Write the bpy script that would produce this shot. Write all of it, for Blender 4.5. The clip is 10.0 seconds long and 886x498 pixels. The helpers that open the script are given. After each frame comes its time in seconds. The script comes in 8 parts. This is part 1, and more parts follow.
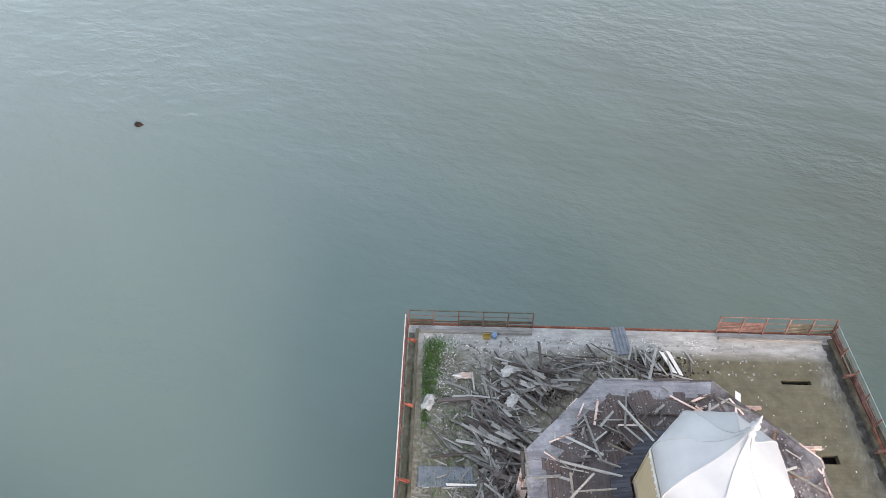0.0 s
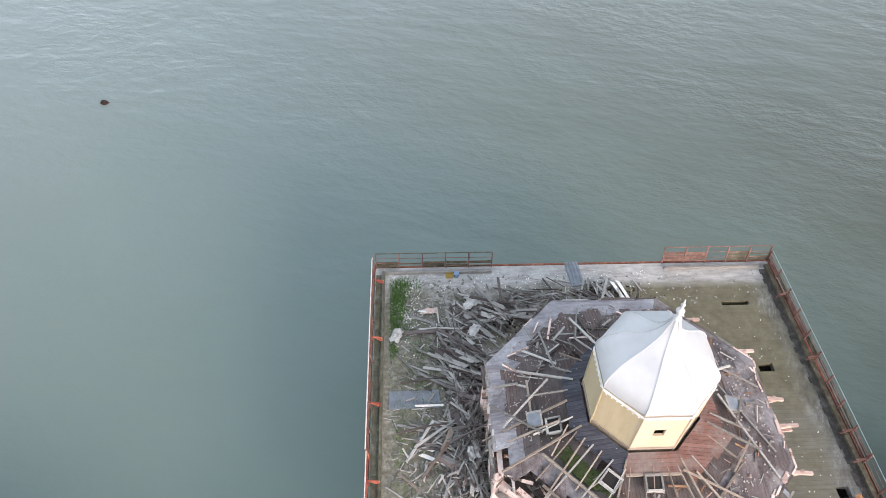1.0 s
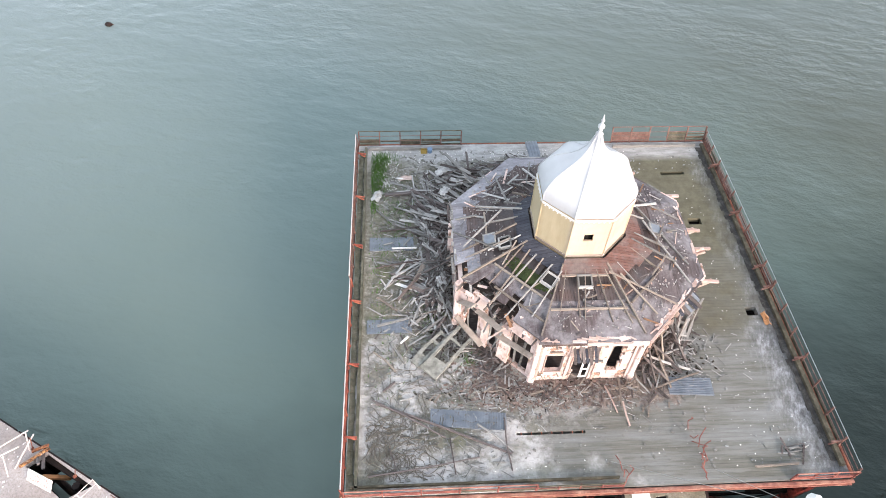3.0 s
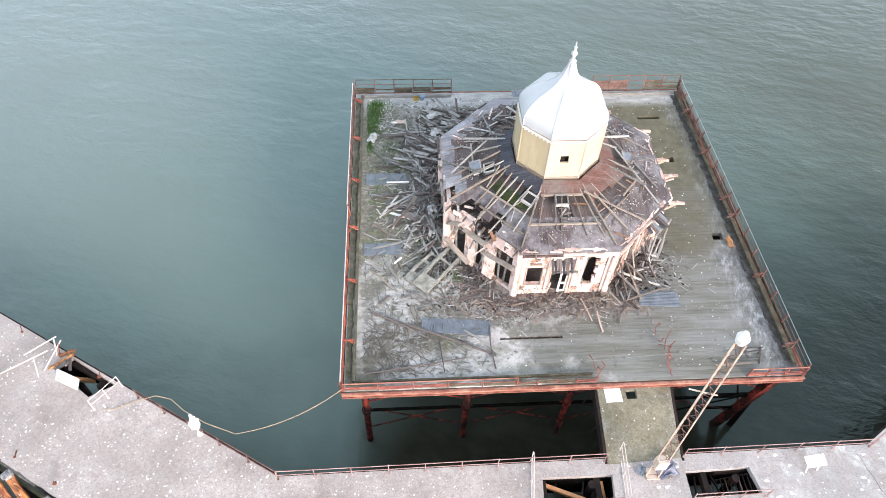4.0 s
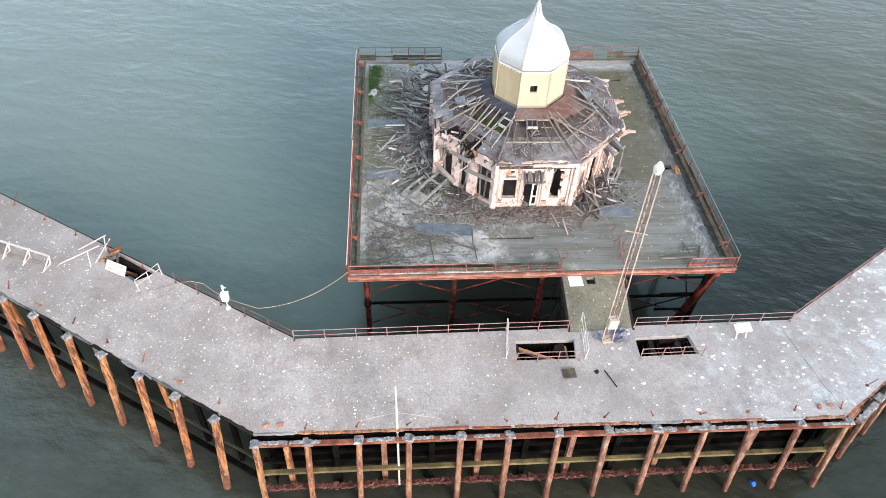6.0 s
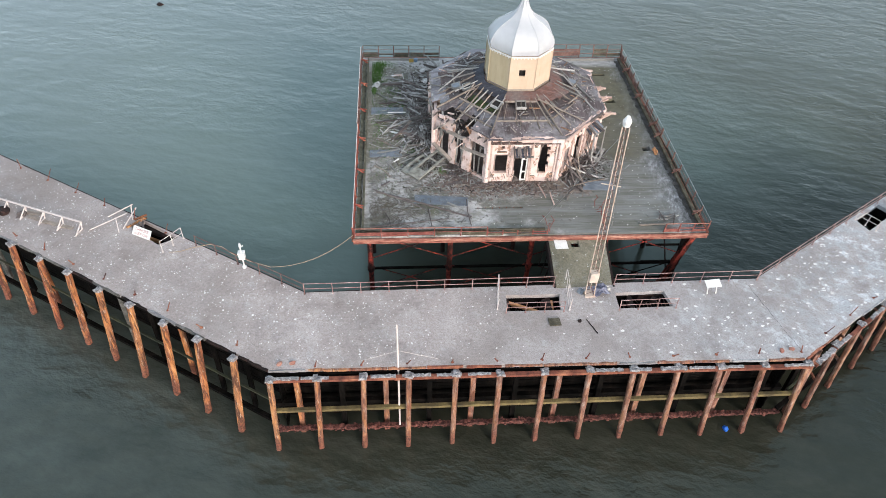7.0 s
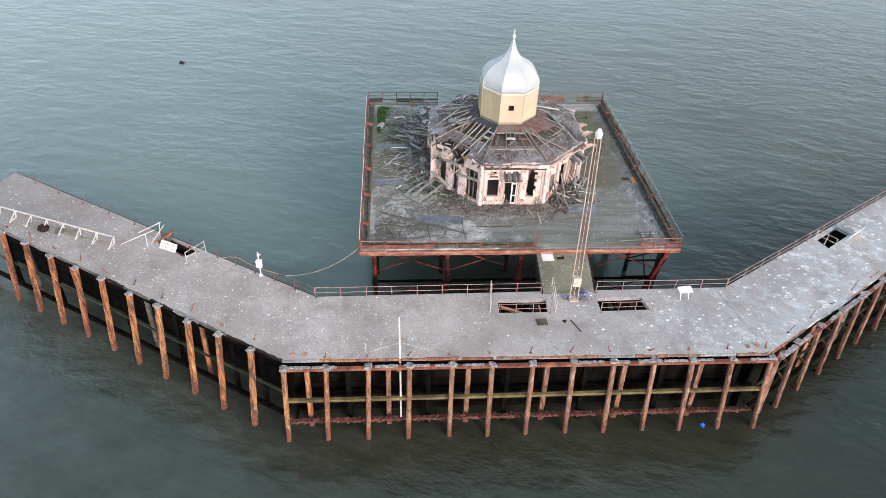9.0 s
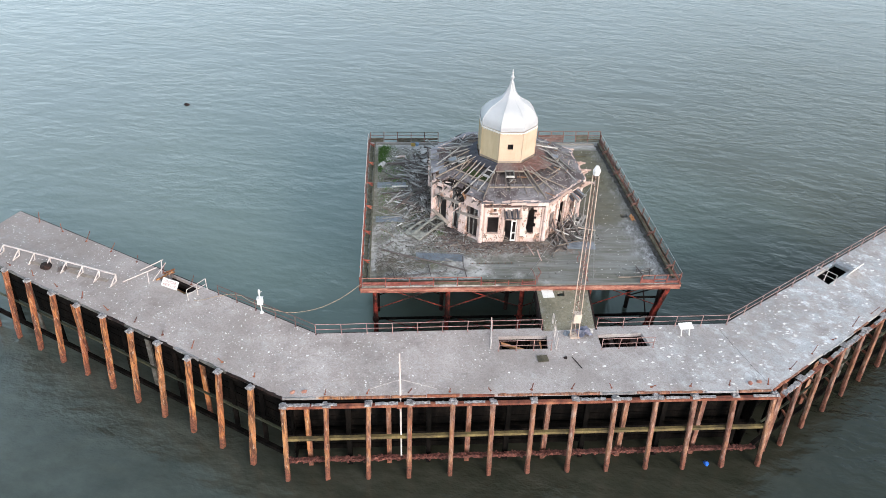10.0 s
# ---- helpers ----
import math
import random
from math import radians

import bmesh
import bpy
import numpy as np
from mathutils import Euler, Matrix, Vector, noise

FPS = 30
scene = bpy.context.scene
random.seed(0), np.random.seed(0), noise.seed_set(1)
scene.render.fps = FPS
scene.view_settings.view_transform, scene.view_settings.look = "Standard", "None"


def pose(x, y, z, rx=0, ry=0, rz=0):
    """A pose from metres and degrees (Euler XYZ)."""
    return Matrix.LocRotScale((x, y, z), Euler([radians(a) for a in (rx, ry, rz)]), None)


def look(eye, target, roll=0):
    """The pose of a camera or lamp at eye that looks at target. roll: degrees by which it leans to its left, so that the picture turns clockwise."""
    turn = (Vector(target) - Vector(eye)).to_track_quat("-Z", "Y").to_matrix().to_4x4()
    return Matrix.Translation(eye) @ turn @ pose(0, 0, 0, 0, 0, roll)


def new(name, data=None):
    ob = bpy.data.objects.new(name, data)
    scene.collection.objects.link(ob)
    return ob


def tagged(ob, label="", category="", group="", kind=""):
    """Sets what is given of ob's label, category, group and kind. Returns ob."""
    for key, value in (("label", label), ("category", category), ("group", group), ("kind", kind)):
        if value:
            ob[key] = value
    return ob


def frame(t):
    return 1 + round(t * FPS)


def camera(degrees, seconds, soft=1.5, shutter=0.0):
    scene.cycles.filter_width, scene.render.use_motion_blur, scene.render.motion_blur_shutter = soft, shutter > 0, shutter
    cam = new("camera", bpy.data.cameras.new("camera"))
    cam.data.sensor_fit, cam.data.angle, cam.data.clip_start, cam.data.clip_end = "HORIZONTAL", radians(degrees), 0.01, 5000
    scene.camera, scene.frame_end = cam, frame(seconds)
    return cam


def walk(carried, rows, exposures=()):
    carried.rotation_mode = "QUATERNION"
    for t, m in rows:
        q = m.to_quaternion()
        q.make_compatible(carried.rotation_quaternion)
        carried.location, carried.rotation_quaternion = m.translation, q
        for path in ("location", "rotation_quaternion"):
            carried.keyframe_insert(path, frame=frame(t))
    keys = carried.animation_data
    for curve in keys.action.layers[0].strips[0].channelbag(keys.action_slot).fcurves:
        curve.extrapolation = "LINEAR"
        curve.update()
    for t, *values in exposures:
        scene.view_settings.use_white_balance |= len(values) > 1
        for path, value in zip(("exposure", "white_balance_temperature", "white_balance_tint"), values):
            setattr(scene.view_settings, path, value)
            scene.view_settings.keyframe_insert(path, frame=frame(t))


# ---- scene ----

# ---- camera ----
cam = camera(66.4, 10.0, soft=0.85)
PATH = [
    (0, (1.737, 1.391, 33.882), (1.748, 2.741, 32.406), 1.9),
    (0.5, (2.151, -0.52, 33.852), (2.211, 0.822, 32.371), 1.7),
    (1, (2.476, -2.523, 33.817), (2.563, -1.194, 32.325), 1.8),
    (1.5, (2.803, -4.647, 33.782), (2.893, -3.333, 32.277), 2.0),
    (2, (3.066, -7.003, 33.764), (3.159, -5.702, 32.248), 2.1),
    (2.5, (3.235, -9.524, 33.753), (3.335, -8.235, 32.227), 2.1),
    (3, (3.325, -12.233, 33.725), (3.433, -10.954, 32.191), 2.5),
    (4.3, (3.511, -19.495, 33.77), (3.628, -18.229, 32.226), 2.6),
    (4.5, (3.488, -20.605, 33.767), (3.607, -19.334, 32.227), 2.7),
    (5, (3.369, -23.395, 33.751), (3.495, -22.101, 32.232), 2.9),
    (5.5, (3.269, -26.365, 33.66), (3.4, -25.035, 32.172), 2.9),
    (6, (3.17, -29.395, 33.598), (3.304, -28.03, 32.142), 2.9),
    (7.5, (2.912, -38.511, 33.54), (3.049, -37.051, 32.18), 2.7),
    (8, (2.804, -40.727, 33.529), (2.945, -39.231, 32.209), 2.8),
    (8.5, (2.712, -42.045, 33.565), (2.855, -40.516, 32.283), 2.8),
    (9, (2.666, -42.575, 33.576), (2.808, -41.009, 32.34), 2.6),
    (9.5, (2.701, -42.832, 33.561), (2.84, -41.228, 32.374), 2.4),
    (10, (2.697, -42.933, 33.535), (2.837, -41.297, 32.394), 2.3),
]
walk(cam, [(t, look(eye, target, roll)) for t, eye, target, roll in PATH],
     exposures=[(0, 1.50, 6340, 13), (2.5, 1.70, 6320, 13), (4.5, 1.77, 6070, 9), (5.0, 1.74, 6050, 8), (5.5, 1.62, 6020, 7),
                (7.5, 1.01, 5950, 7), (10, 1.13, 5950, 7)])

# ---- sky and sun: a soft, low, warm sun behind thin cloud ----
SUN_ELEVATION, SUN_AZIMUTH = radians(18), radians(150)   # azimuth clockwise from +y
world = bpy.data.worlds.new("world")
scene.world = world
world.use_nodes = True
wn, wl = world.node_tree.nodes, world.node_tree.links
sky = wn.new("ShaderNodeTexSky")
sky.sky_type, sky.sun_disc = "NISHITA", False
sky.sun_elevation, sky.sun_rotation = SUN_ELEVATION, SUN_AZIMUTH
sky.air_density, sky.dust_density, sky.ozone_density = 1.0, 3.0, 1.0
cloud = wn.new("ShaderNodeHueSaturation")
cloud.inputs["Saturation"].default_value = 0.6
wl.new(sky.outputs[0], cloud.inputs["Color"])
veil = wn.new("ShaderNodeMix")
veil.data_type = "RGBA"
veil.inputs[0].default_value = 0.55
# thin cloud, whiter and brighter towards the horizon
aim = wn.new("ShaderNodeTexCoord")
height = wn.new("ShaderNodeSeparateXYZ")
haze = wn.new("ShaderNodeValToRGB")
haze.color_ramp.elements[0].position, haze.color_ramp.elements[0].color = 0.0, (1.04, 1.10, 1.13, 1)
haze.color_ramp.elements[1].position, haze.color_ramp.elements[1].color = 0.75, (0.405, 0.465, 0.50, 1)
gain = wn.new("ShaderNodeVectorMath")
gain.operation = "SCALE"
wl.new(aim.outputs["Generated"], height.inputs[0])
wl.new(height.outputs[2], haze.inputs[0])
wl.new(haze.outputs[0], gain.inputs[0])
side = wn.new("ShaderNodeMath")
side.operation, side.inputs[1].default_value, side.inputs[2].default_value = "MULTIPLY_ADD", -2.0, 5.8
wl.new(height.outputs[0], side.inputs[0])
wl.new(side.outputs[0], gain.inputs["Scale"])
wl.new(gain.outputs[0], veil.inputs[7])
wl.new(cloud.outputs[0], veil.inputs[6])
wl.new(veil.outputs[2], wn["Background"].inputs["Color"])
wn["Background"].inputs["Strength"].default_value = 0.15
sun = new("sun", bpy.data.lights.new("sun", "SUN"))
sun.data.energy, sun.data.angle, sun.data.color = 1.45, radians(22), (1.0, 0.80, 0.68)
sun_from = Vector((math.sin(SUN_AZIMUTH) * math.cos(SUN_ELEVATION), math.cos(SUN_AZIMUTH) * math.cos(SUN_ELEVATION), math.sin(SUN_ELEVATION)))
sun.matrix_world = look(sun_from * 100, (0, 0, 0))


# ---- materials ----
class Mat:
    """A node material with a few short verbs."""

    def __init__(self, name, rough=0.8, metal=0.0):
        self.m = bpy.data.materials.new(name)
        self.m.use_nodes = True
        self.n, self.l = self.m.node_tree.nodes, self.m.node_tree.links
        self.b = self.n["Principled BSDF"]
        self.b.inputs["Roughness"].default_value, self.b.inputs["Metallic"].default_value = rough, metal
        self.geo = self.n.new("ShaderNodeNewGeometry")
        self.obj = self.n.new("ShaderNodeTexCoord")

    def noise(self, scale, detail=4, rough=0.6, stretch=(1, 1, 1), local=False, turn=0.0, shift=(0, 0, 0)):
        mp = self.n.new("ShaderNodeMapping")
        mp.inputs["Scale"].default_value = stretch
        mp.inputs["Location"].default_value = shift
        where = self.obj.outputs["Object"] if local else self.geo.outputs["Position"]
        if turn:
            swing = self.n.new("ShaderNodeVectorRotate")
            swing.rotation_type = "Z_AXIS"
            swing.inputs["Angle"].default_value = turn
            self.l.new(where, swing.inputs["Vector"])
            where = swing.outputs[0]
        self.l.new(where, mp.inputs["Vector"])
        tx = self.n.new("ShaderNodeTexNoise")
        tx.inputs["Scale"].default_value, tx.inputs["Detail"].default_value, tx.inputs["Roughness"].default_value = scale, detail, rough
        self.l.new(mp.outputs[0], tx.inputs["Vector"])
        return tx.outputs["Fac"]

    def spots(self, scale, stretch=(1, 1, 1)):
        mp = self.n.new("ShaderNodeMapping")
        mp.inputs["Scale"].default_value = stretch
        self.l.new(self.geo.outputs["Position"], mp.inputs["Vector"])
        tx = self.n.new("ShaderNodeTexVoronoi")
        tx.inputs["Scale"].default_value = scale
        self.l.new(mp.outputs[0], tx.inputs["Vector"])
        return tx

    def ramp(self, fac, stops):
        r = self.n.new("ShaderNodeValToRGB")
        while len(r.color_ramp.elements) < len(stops):
            r.color_ramp.elements.new(0.5)
        for e, (p, c) in zip(r.color_ramp.elements, stops):
            e.position, e.color = p, (*((c, c, c) if isinstance(c, (int, float)) else c), 1)
        self.l.new(fac, r.inputs[0])
        return r.outputs[0]

    def mix(self, fac, a, b, mode="MIX"):
        x = self.n.new("ShaderNodeMix")
        x.data_type, x.blend_type = "RGBA", mode
        for v, i in ((fac, 0), (a, 6), (b, 7)):
            if isinstance(v, (int, float)):
                x.inputs[i].default_value = v
            elif isinstance(v, tuple):
                x.inputs[i].default_value = (*v, 1)
            else:
                self.l.new(v, x.inputs[i])
        return x.outputs[2]

    def maths(self, op, a, b=0.0):
        x = self.n.new("ShaderNodeMath")
        x.operation = op
        for i, v in enumerate((a, b)):
            if isinstance(v, (int, float)):
                x.inputs[i].default_value = v
            else:
                self.l.new(v, x.inputs[i])
        return x.outputs[0]

    def random(self):
        return self.n.new("ShaderNodeObjectInfo").outputs["Random"]

    def colour(self, c):
        self.l.new(c, self.b.inputs["Base Color"])
        return self

    def rough(self, c):
        self.l.new(c, self.b.inputs["Roughness"])
        return self

    def bump(self, height, distance=0.02, strength=0.7, after=None):
        x = self.n.new("ShaderNodeBump")
        x.inputs["Distance"].default_value = distance
        if isinstance(strength, (int, float)):
            x.inputs["Strength"].default_value = strength
        else:
            self.l.new(strength, x.inputs["Strength"])
        self.l.new(height, x.inputs["Height"])
        if after:
            self.l.new(after, x.inputs["Normal"])
        self.l.new(x.outputs[0], self.b.inputs["Normal"])
        return x.outputs[0]


def make_water():
    m = Mat("sea_water", 0.12)
    big = m.noise(0.022, 3, 0.5, (1, 0.6, 1))
    tone = m.ramp(big, [(0.32, (0.124, 0.166, 0.150)), (0.5, (0.137, 0.169, 0.147)), (0.68, (0.150, 0.167, 0.133))])
    streak = m.noise(0.10, 4, 0.55, (0.7, 1.1, 1), turn=0.5)
    tone = m.mix(0.5, tone, m.ramp(streak, [(0.3, (0.132, 0.186, 0.168)), (0.7, (0.160, 0.214, 0.196))]))
    sep = m.n.new("ShaderNodeSeparateXYZ")
    m.l.new(m.geo.outputs["Position"], sep.inputs[0])
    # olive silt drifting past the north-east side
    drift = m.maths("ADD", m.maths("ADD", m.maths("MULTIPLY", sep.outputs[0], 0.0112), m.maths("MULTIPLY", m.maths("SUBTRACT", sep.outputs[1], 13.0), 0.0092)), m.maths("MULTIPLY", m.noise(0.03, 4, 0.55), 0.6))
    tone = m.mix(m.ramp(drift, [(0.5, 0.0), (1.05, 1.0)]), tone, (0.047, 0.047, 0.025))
    # paler further out to sea: brighter sky reflection put into the colour
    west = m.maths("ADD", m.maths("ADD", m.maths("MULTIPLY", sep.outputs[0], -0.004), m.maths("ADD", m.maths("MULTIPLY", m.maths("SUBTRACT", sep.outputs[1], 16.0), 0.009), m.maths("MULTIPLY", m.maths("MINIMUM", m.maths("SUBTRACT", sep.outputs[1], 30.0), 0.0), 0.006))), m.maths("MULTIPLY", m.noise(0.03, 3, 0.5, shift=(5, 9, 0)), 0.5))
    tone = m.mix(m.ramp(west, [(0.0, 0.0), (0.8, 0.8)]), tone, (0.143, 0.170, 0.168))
    # browner south water, its edge pushed under the platform as painted shade
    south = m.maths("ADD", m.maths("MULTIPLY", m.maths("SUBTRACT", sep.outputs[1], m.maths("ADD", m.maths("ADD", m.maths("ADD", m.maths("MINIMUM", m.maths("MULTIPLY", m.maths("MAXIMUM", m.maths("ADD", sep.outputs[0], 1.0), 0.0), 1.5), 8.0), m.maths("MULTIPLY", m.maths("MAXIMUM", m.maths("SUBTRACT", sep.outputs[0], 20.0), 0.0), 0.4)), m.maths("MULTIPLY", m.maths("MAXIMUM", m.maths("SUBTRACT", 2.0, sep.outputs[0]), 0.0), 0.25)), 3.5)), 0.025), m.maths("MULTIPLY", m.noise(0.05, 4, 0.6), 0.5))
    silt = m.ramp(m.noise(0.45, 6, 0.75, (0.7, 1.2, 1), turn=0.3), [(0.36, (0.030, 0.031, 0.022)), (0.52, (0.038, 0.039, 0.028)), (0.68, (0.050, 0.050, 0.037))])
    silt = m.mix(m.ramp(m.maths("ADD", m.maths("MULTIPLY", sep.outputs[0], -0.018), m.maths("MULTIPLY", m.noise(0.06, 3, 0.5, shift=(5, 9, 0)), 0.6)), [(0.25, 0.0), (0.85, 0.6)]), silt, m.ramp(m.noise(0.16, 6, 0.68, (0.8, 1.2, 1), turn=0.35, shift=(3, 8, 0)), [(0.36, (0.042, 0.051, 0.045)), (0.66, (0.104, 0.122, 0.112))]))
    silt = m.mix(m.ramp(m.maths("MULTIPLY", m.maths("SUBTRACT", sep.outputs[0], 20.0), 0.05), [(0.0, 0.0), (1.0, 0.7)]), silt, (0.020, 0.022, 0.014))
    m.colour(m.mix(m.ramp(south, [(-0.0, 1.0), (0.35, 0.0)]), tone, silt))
    m.b.inputs["IOR"].default_value = 1.5
    m.b.inputs["Specular Tint"].default_value = (0.76, 1.0, 0.97, 1)
    swell = m.noise(0.30, 3, 0.5, (0.62, 1.15, 1), turn=0.28)
    ripple = m.noise(0.95, 4, 0.6, (0.68, 1.05, 1), turn=0.35)
    fine = m.noise(2.2, 3, 0.6, (0.6, 1.2, 1), turn=0.1)
    # calmer in the lee south of the walkway, and nearly still between the piles
    lee = m.ramp(south, [(0.0, 1.0), (0.35, 0.9)])
    inside = m.maths("MAXIMUM", m.maths("SUBTRACT", m.maths("ABSOLUTE", m.maths("SUBTRACT", sep.outputs[0], 13.0)), 13.0), m.maths("SUBTRACT", m.maths("ABSOLUTE", m.maths("SUBTRACT", sep.outputs[1], 8.0)), 18.0))
    still = m.ramp(m.maths("MULTIPLY", m.maths("ADD", inside, 1.0), 0.25), [(0.0, 0.15), (1.0, 1.0)])
    # breaths of wind: ruffled patches with smooth water between them
    gust = m.ramp(m.noise(0.055, 4, 0.6, (0.6, 1.2, 1), turn=0.25, shift=(14, 3, 0)), [(0.40, 0.42), (0.60, 1.15)])
    lee = m.maths("MULTIPLY", m.maths("MULTIPLY", lee, still), gust)
    a = m.bump(swell, 0.5, m.maths("MULTIPLY", still, 0.5))
    b = m.bump(ripple, 0.17, lee, a)
    m.bump(fine, 0.025, m.maths("MULTIPLY", lee, 0.9), b)
    return m.m


def make_concrete(name, base, pale, spots=True, green=False, greyer=0.45, dots=1.0):
    m = Mat(name, 0.9)
    c = m.ramp(m.noise(0.35, 6, 0.65), [(0.3, tuple(v * 0.72 for v in base)), (0.5, base), (0.72, pale)])
    c = m.mix(0.5, c, m.ramp(m.noise(5, 6, 0.7), [(0.3, tuple(v * 0.6 for v in base)), (0.7, pale)]), "MIX")
    if green:
        g = m.ramp(m.noise(0.18, 4, 0.6, shift=(7, 3, 0)), [(0.48, 0.0), (0.62, 0.7)])
        c = m.mix(g, c, (0.105, 0.110, 0.070))
    sep = m.n.new("ShaderNodeSeparateXYZ")
    m.l.new(m.geo.outputs["Position"], sep.inputs[0])
    end = m.maths("ADD", m.ramp(m.maths("MULTIPLY", m.maths("SUBTRACT", sep.outputs[0], 19.0), 0.06), [(0.0, 0.0), (1.0, 1.0)]),
                  m.ramp(m.maths("MULTIPLY", m.maths("SUBTRACT", -22.0, sep.outputs[0]), 0.08), [(0.0, 0.0), (1.0, 0.3)]))
    cool = m.ramp(m.maths("MULTIPLY", m.maths("ADD", sep.outputs[0], m.maths("MULTIPLY", m.noise(0.2, 3, 0.6), 8)), 0.03), [(0.3, 0.0), (0.85, greyer)])
    c = m.mix(cool, c, m.ramp(m.noise(1.1, 6, 0.7, shift=(4, 4, 0)), [(0.3, tuple(v * 0.78 for v in (base[1], base[1], base[1]))), (0.7, (pale[1], pale[1], pale[1] * 1.03))]))
    blot = m.ramp(m.noise(0.7, 6, 0.75, shift=(31, 5, 0)), [(0.44, 0.0), (0.62, 0.7)])
    c = m.mix(m.maths("MULTIPLY", blot, m.maths("ADD", end, 0.10)), c, (0.46, 0.49, 0.52))
    splash = m.ramp(m.noise(0.8, 7, 0.72, (1, 1.1, 1), turn=0.6, shift=(11, 25, 0)), [(0.53, 0.0), (0.62, 0.85)])
    c = m.mix(m.maths("MULTIPLY", splash, m.maths("ADD", end, 0.16)), c, (0.66, 0.68, 0.70))
    # gritty dark pitting
    c = m.mix(m.ramp(m.noise(11, 5, 0.8, shift=(2, 6, 0)), [(0.49, 0.0), (0.60, 0.5)]), c, tuple(v * 0.42 for v in base))
    stain = m.ramp(m.noise(0.45, 5, 0.7, shift=(8, 15, 0)), [(0.54, 0.0), (0.70, 0.6)])
    c = m.mix(stain, c, tuple(v * 0.48 for v in base))
    # more droppings on the west half than beyond the bridge
    many = m.ramp(m.maths("MULTIPLY", m.maths("ADD", sep.outputs[0], m.maths("MULTIPLY", m.noise(0.15, 3, 0.6), 14)), 0.025), [(0.35, 1.0 * dots), (0.75, 0.35 * dots)])
    if spots:
        for scale, keep, big_, amount in ((2.4, 0.68, 0.33, 0.55), (4.2, 0.62, 0.38, 0.45), (1.05, 0.95, 1.6, 0.4)):
            v = m.spots(scale)
            part_ = m.n.new("ShaderNodeSeparateXYZ")
            m.l.new(v.outputs["Color"], part_.inputs[0])
            lim = m.maths("MULTIPLY", m.maths("SUBTRACT", part_.outputs[0], keep), m.maths("MULTIPLY", many, big_))
            lim = m.maths("ADD", lim, m.maths("MULTIPLY", m.maths("SUBTRACT", m.noise(9 * scale / 2.2, 2, 0.5), 0.5), 0.25))
            lim = m.maths("MULTIPLY", lim, m.maths("GREATER_THAN", part_.outputs[0], keep))
            dot = m.maths("LESS_THAN", v.outputs["Distance"], lim)
            c = m.mix(m.maths("MULTIPLY", dot, amount), c, (0.74, 0.74, 0.735))
    # broad damp patches
    damp = m.ramp(m.noise(0.16, 6, 0.62, (1, 1.3, 1), turn=0.4, shift=(40, 12, 0)), [(0.50, 0.0), (0.64, 0.42)])
    c = m.mix(m.ramp(m.maths("ADD", m.maths("MULTIPLY", m.maths("SUBTRACT", -11.0, sep.outputs[0]), 0.06), m.maths("MULTIPLY", m.maths("SUBTRACT", m.noise(0.3, 5, 0.65, shift=(9, 30, 0)), 0.5), 1.5)), [(0.1, 0.0), (0.9, 0.55)]), c, tuple(v * 0.50 for v in base))
    m.colour(m.mix(damp, c, tuple(v * 0.52 for v in (base[0], base[1], base[2] * 0.97))))
    m.bump(m.noise(9, 6, 0.7), 0.02, 0.6)
    return m.m


def make_pile():
    """Rusted piles: each its own tone, streaked down, dark and crusted towards the tide mark."""
    m = Mat("rust_brown_pile", 0.85)
    c = m.ramp(m.noise(3.2, 6, 0.7, (1, 1, 0.09)), [(0.34, (0.035, 0.014, 0.009)), (0.45, (0.20, 0.062, 0.034)), (0.55, (0.50, 0.20, 0.058)), (0.66, (0.70, 0.39, 0.155))])
    c = m.mix(0.38, c, m.ramp(m.random(), [(0.0, (0.20, 0.050, 0.030)), (0.45, (0.38, 0.15, 0.050)), (1.0, (0.50, 0.28, 0.115))]))
    c = m.mix(m.ramp(m.noise(3.5, 6, 0.75, (1, 1, 0.13), shift=(3, 1, 7)), [(0.47, 0.0), (0.57, 0.85)]), c, (0.045, 0.016, 0.011))
    c = m.mix(m.ramp(m.noise(6, 5, 0.75, (1, 1, 0.22), shift=(8, 2, 1)), [(0.57, 0.0), (0.66, 0.7)]), c, (0.58, 0.47, 0.38))
    sep = m.n.new("ShaderNodeSeparateXYZ")
    m.l.new(m.geo.outputs["Position"], sep.inputs[0])
    # the front and eastern piles have lost their orange scale to brown rot and grey crust
    rot = m.ramp(m.maths("MULTIPLY", m.maths("ADD", sep.outputs[0], 7.0), 0.06), [(0.0, 0.0), (0.5, 0.5), (1.0, 0.68)])
    c = m.mix(rot, c, m.ramp(m.noise(4.5, 6, 0.75, (1, 1, 0.2), shift=(5, 5, 2)), [(0.34, (0.045, 0.020, 0.016)), (0.48, (0.17, 0.078, 0.058)), (0.58, (0.30, 0.185, 0.145)), (0.68, (0.46, 0.40, 0.36))]))
    wet = m.maths("SUBTRACT", m.maths("MULTIPLY", m.noise(1.8, 5, 0.7), 2.6), m.maths("ADD", sep.outputs[2], 7.8))
    crust = m.ramp(m.noise(6, 5, 0.7), [(0.35, (0.034, 0.014, 0.010)), (0.7, (0.24, 0.080, 0.046))])
    m.colour(m.mix(m.ramp(wet, [(0.1, 0.0), (0.9, 0.9)]), c, crust))
    m.bump(m.noise(7, 6, 0.75, (1, 1, 0.3)), 0.04, 0.7)
    return m.m


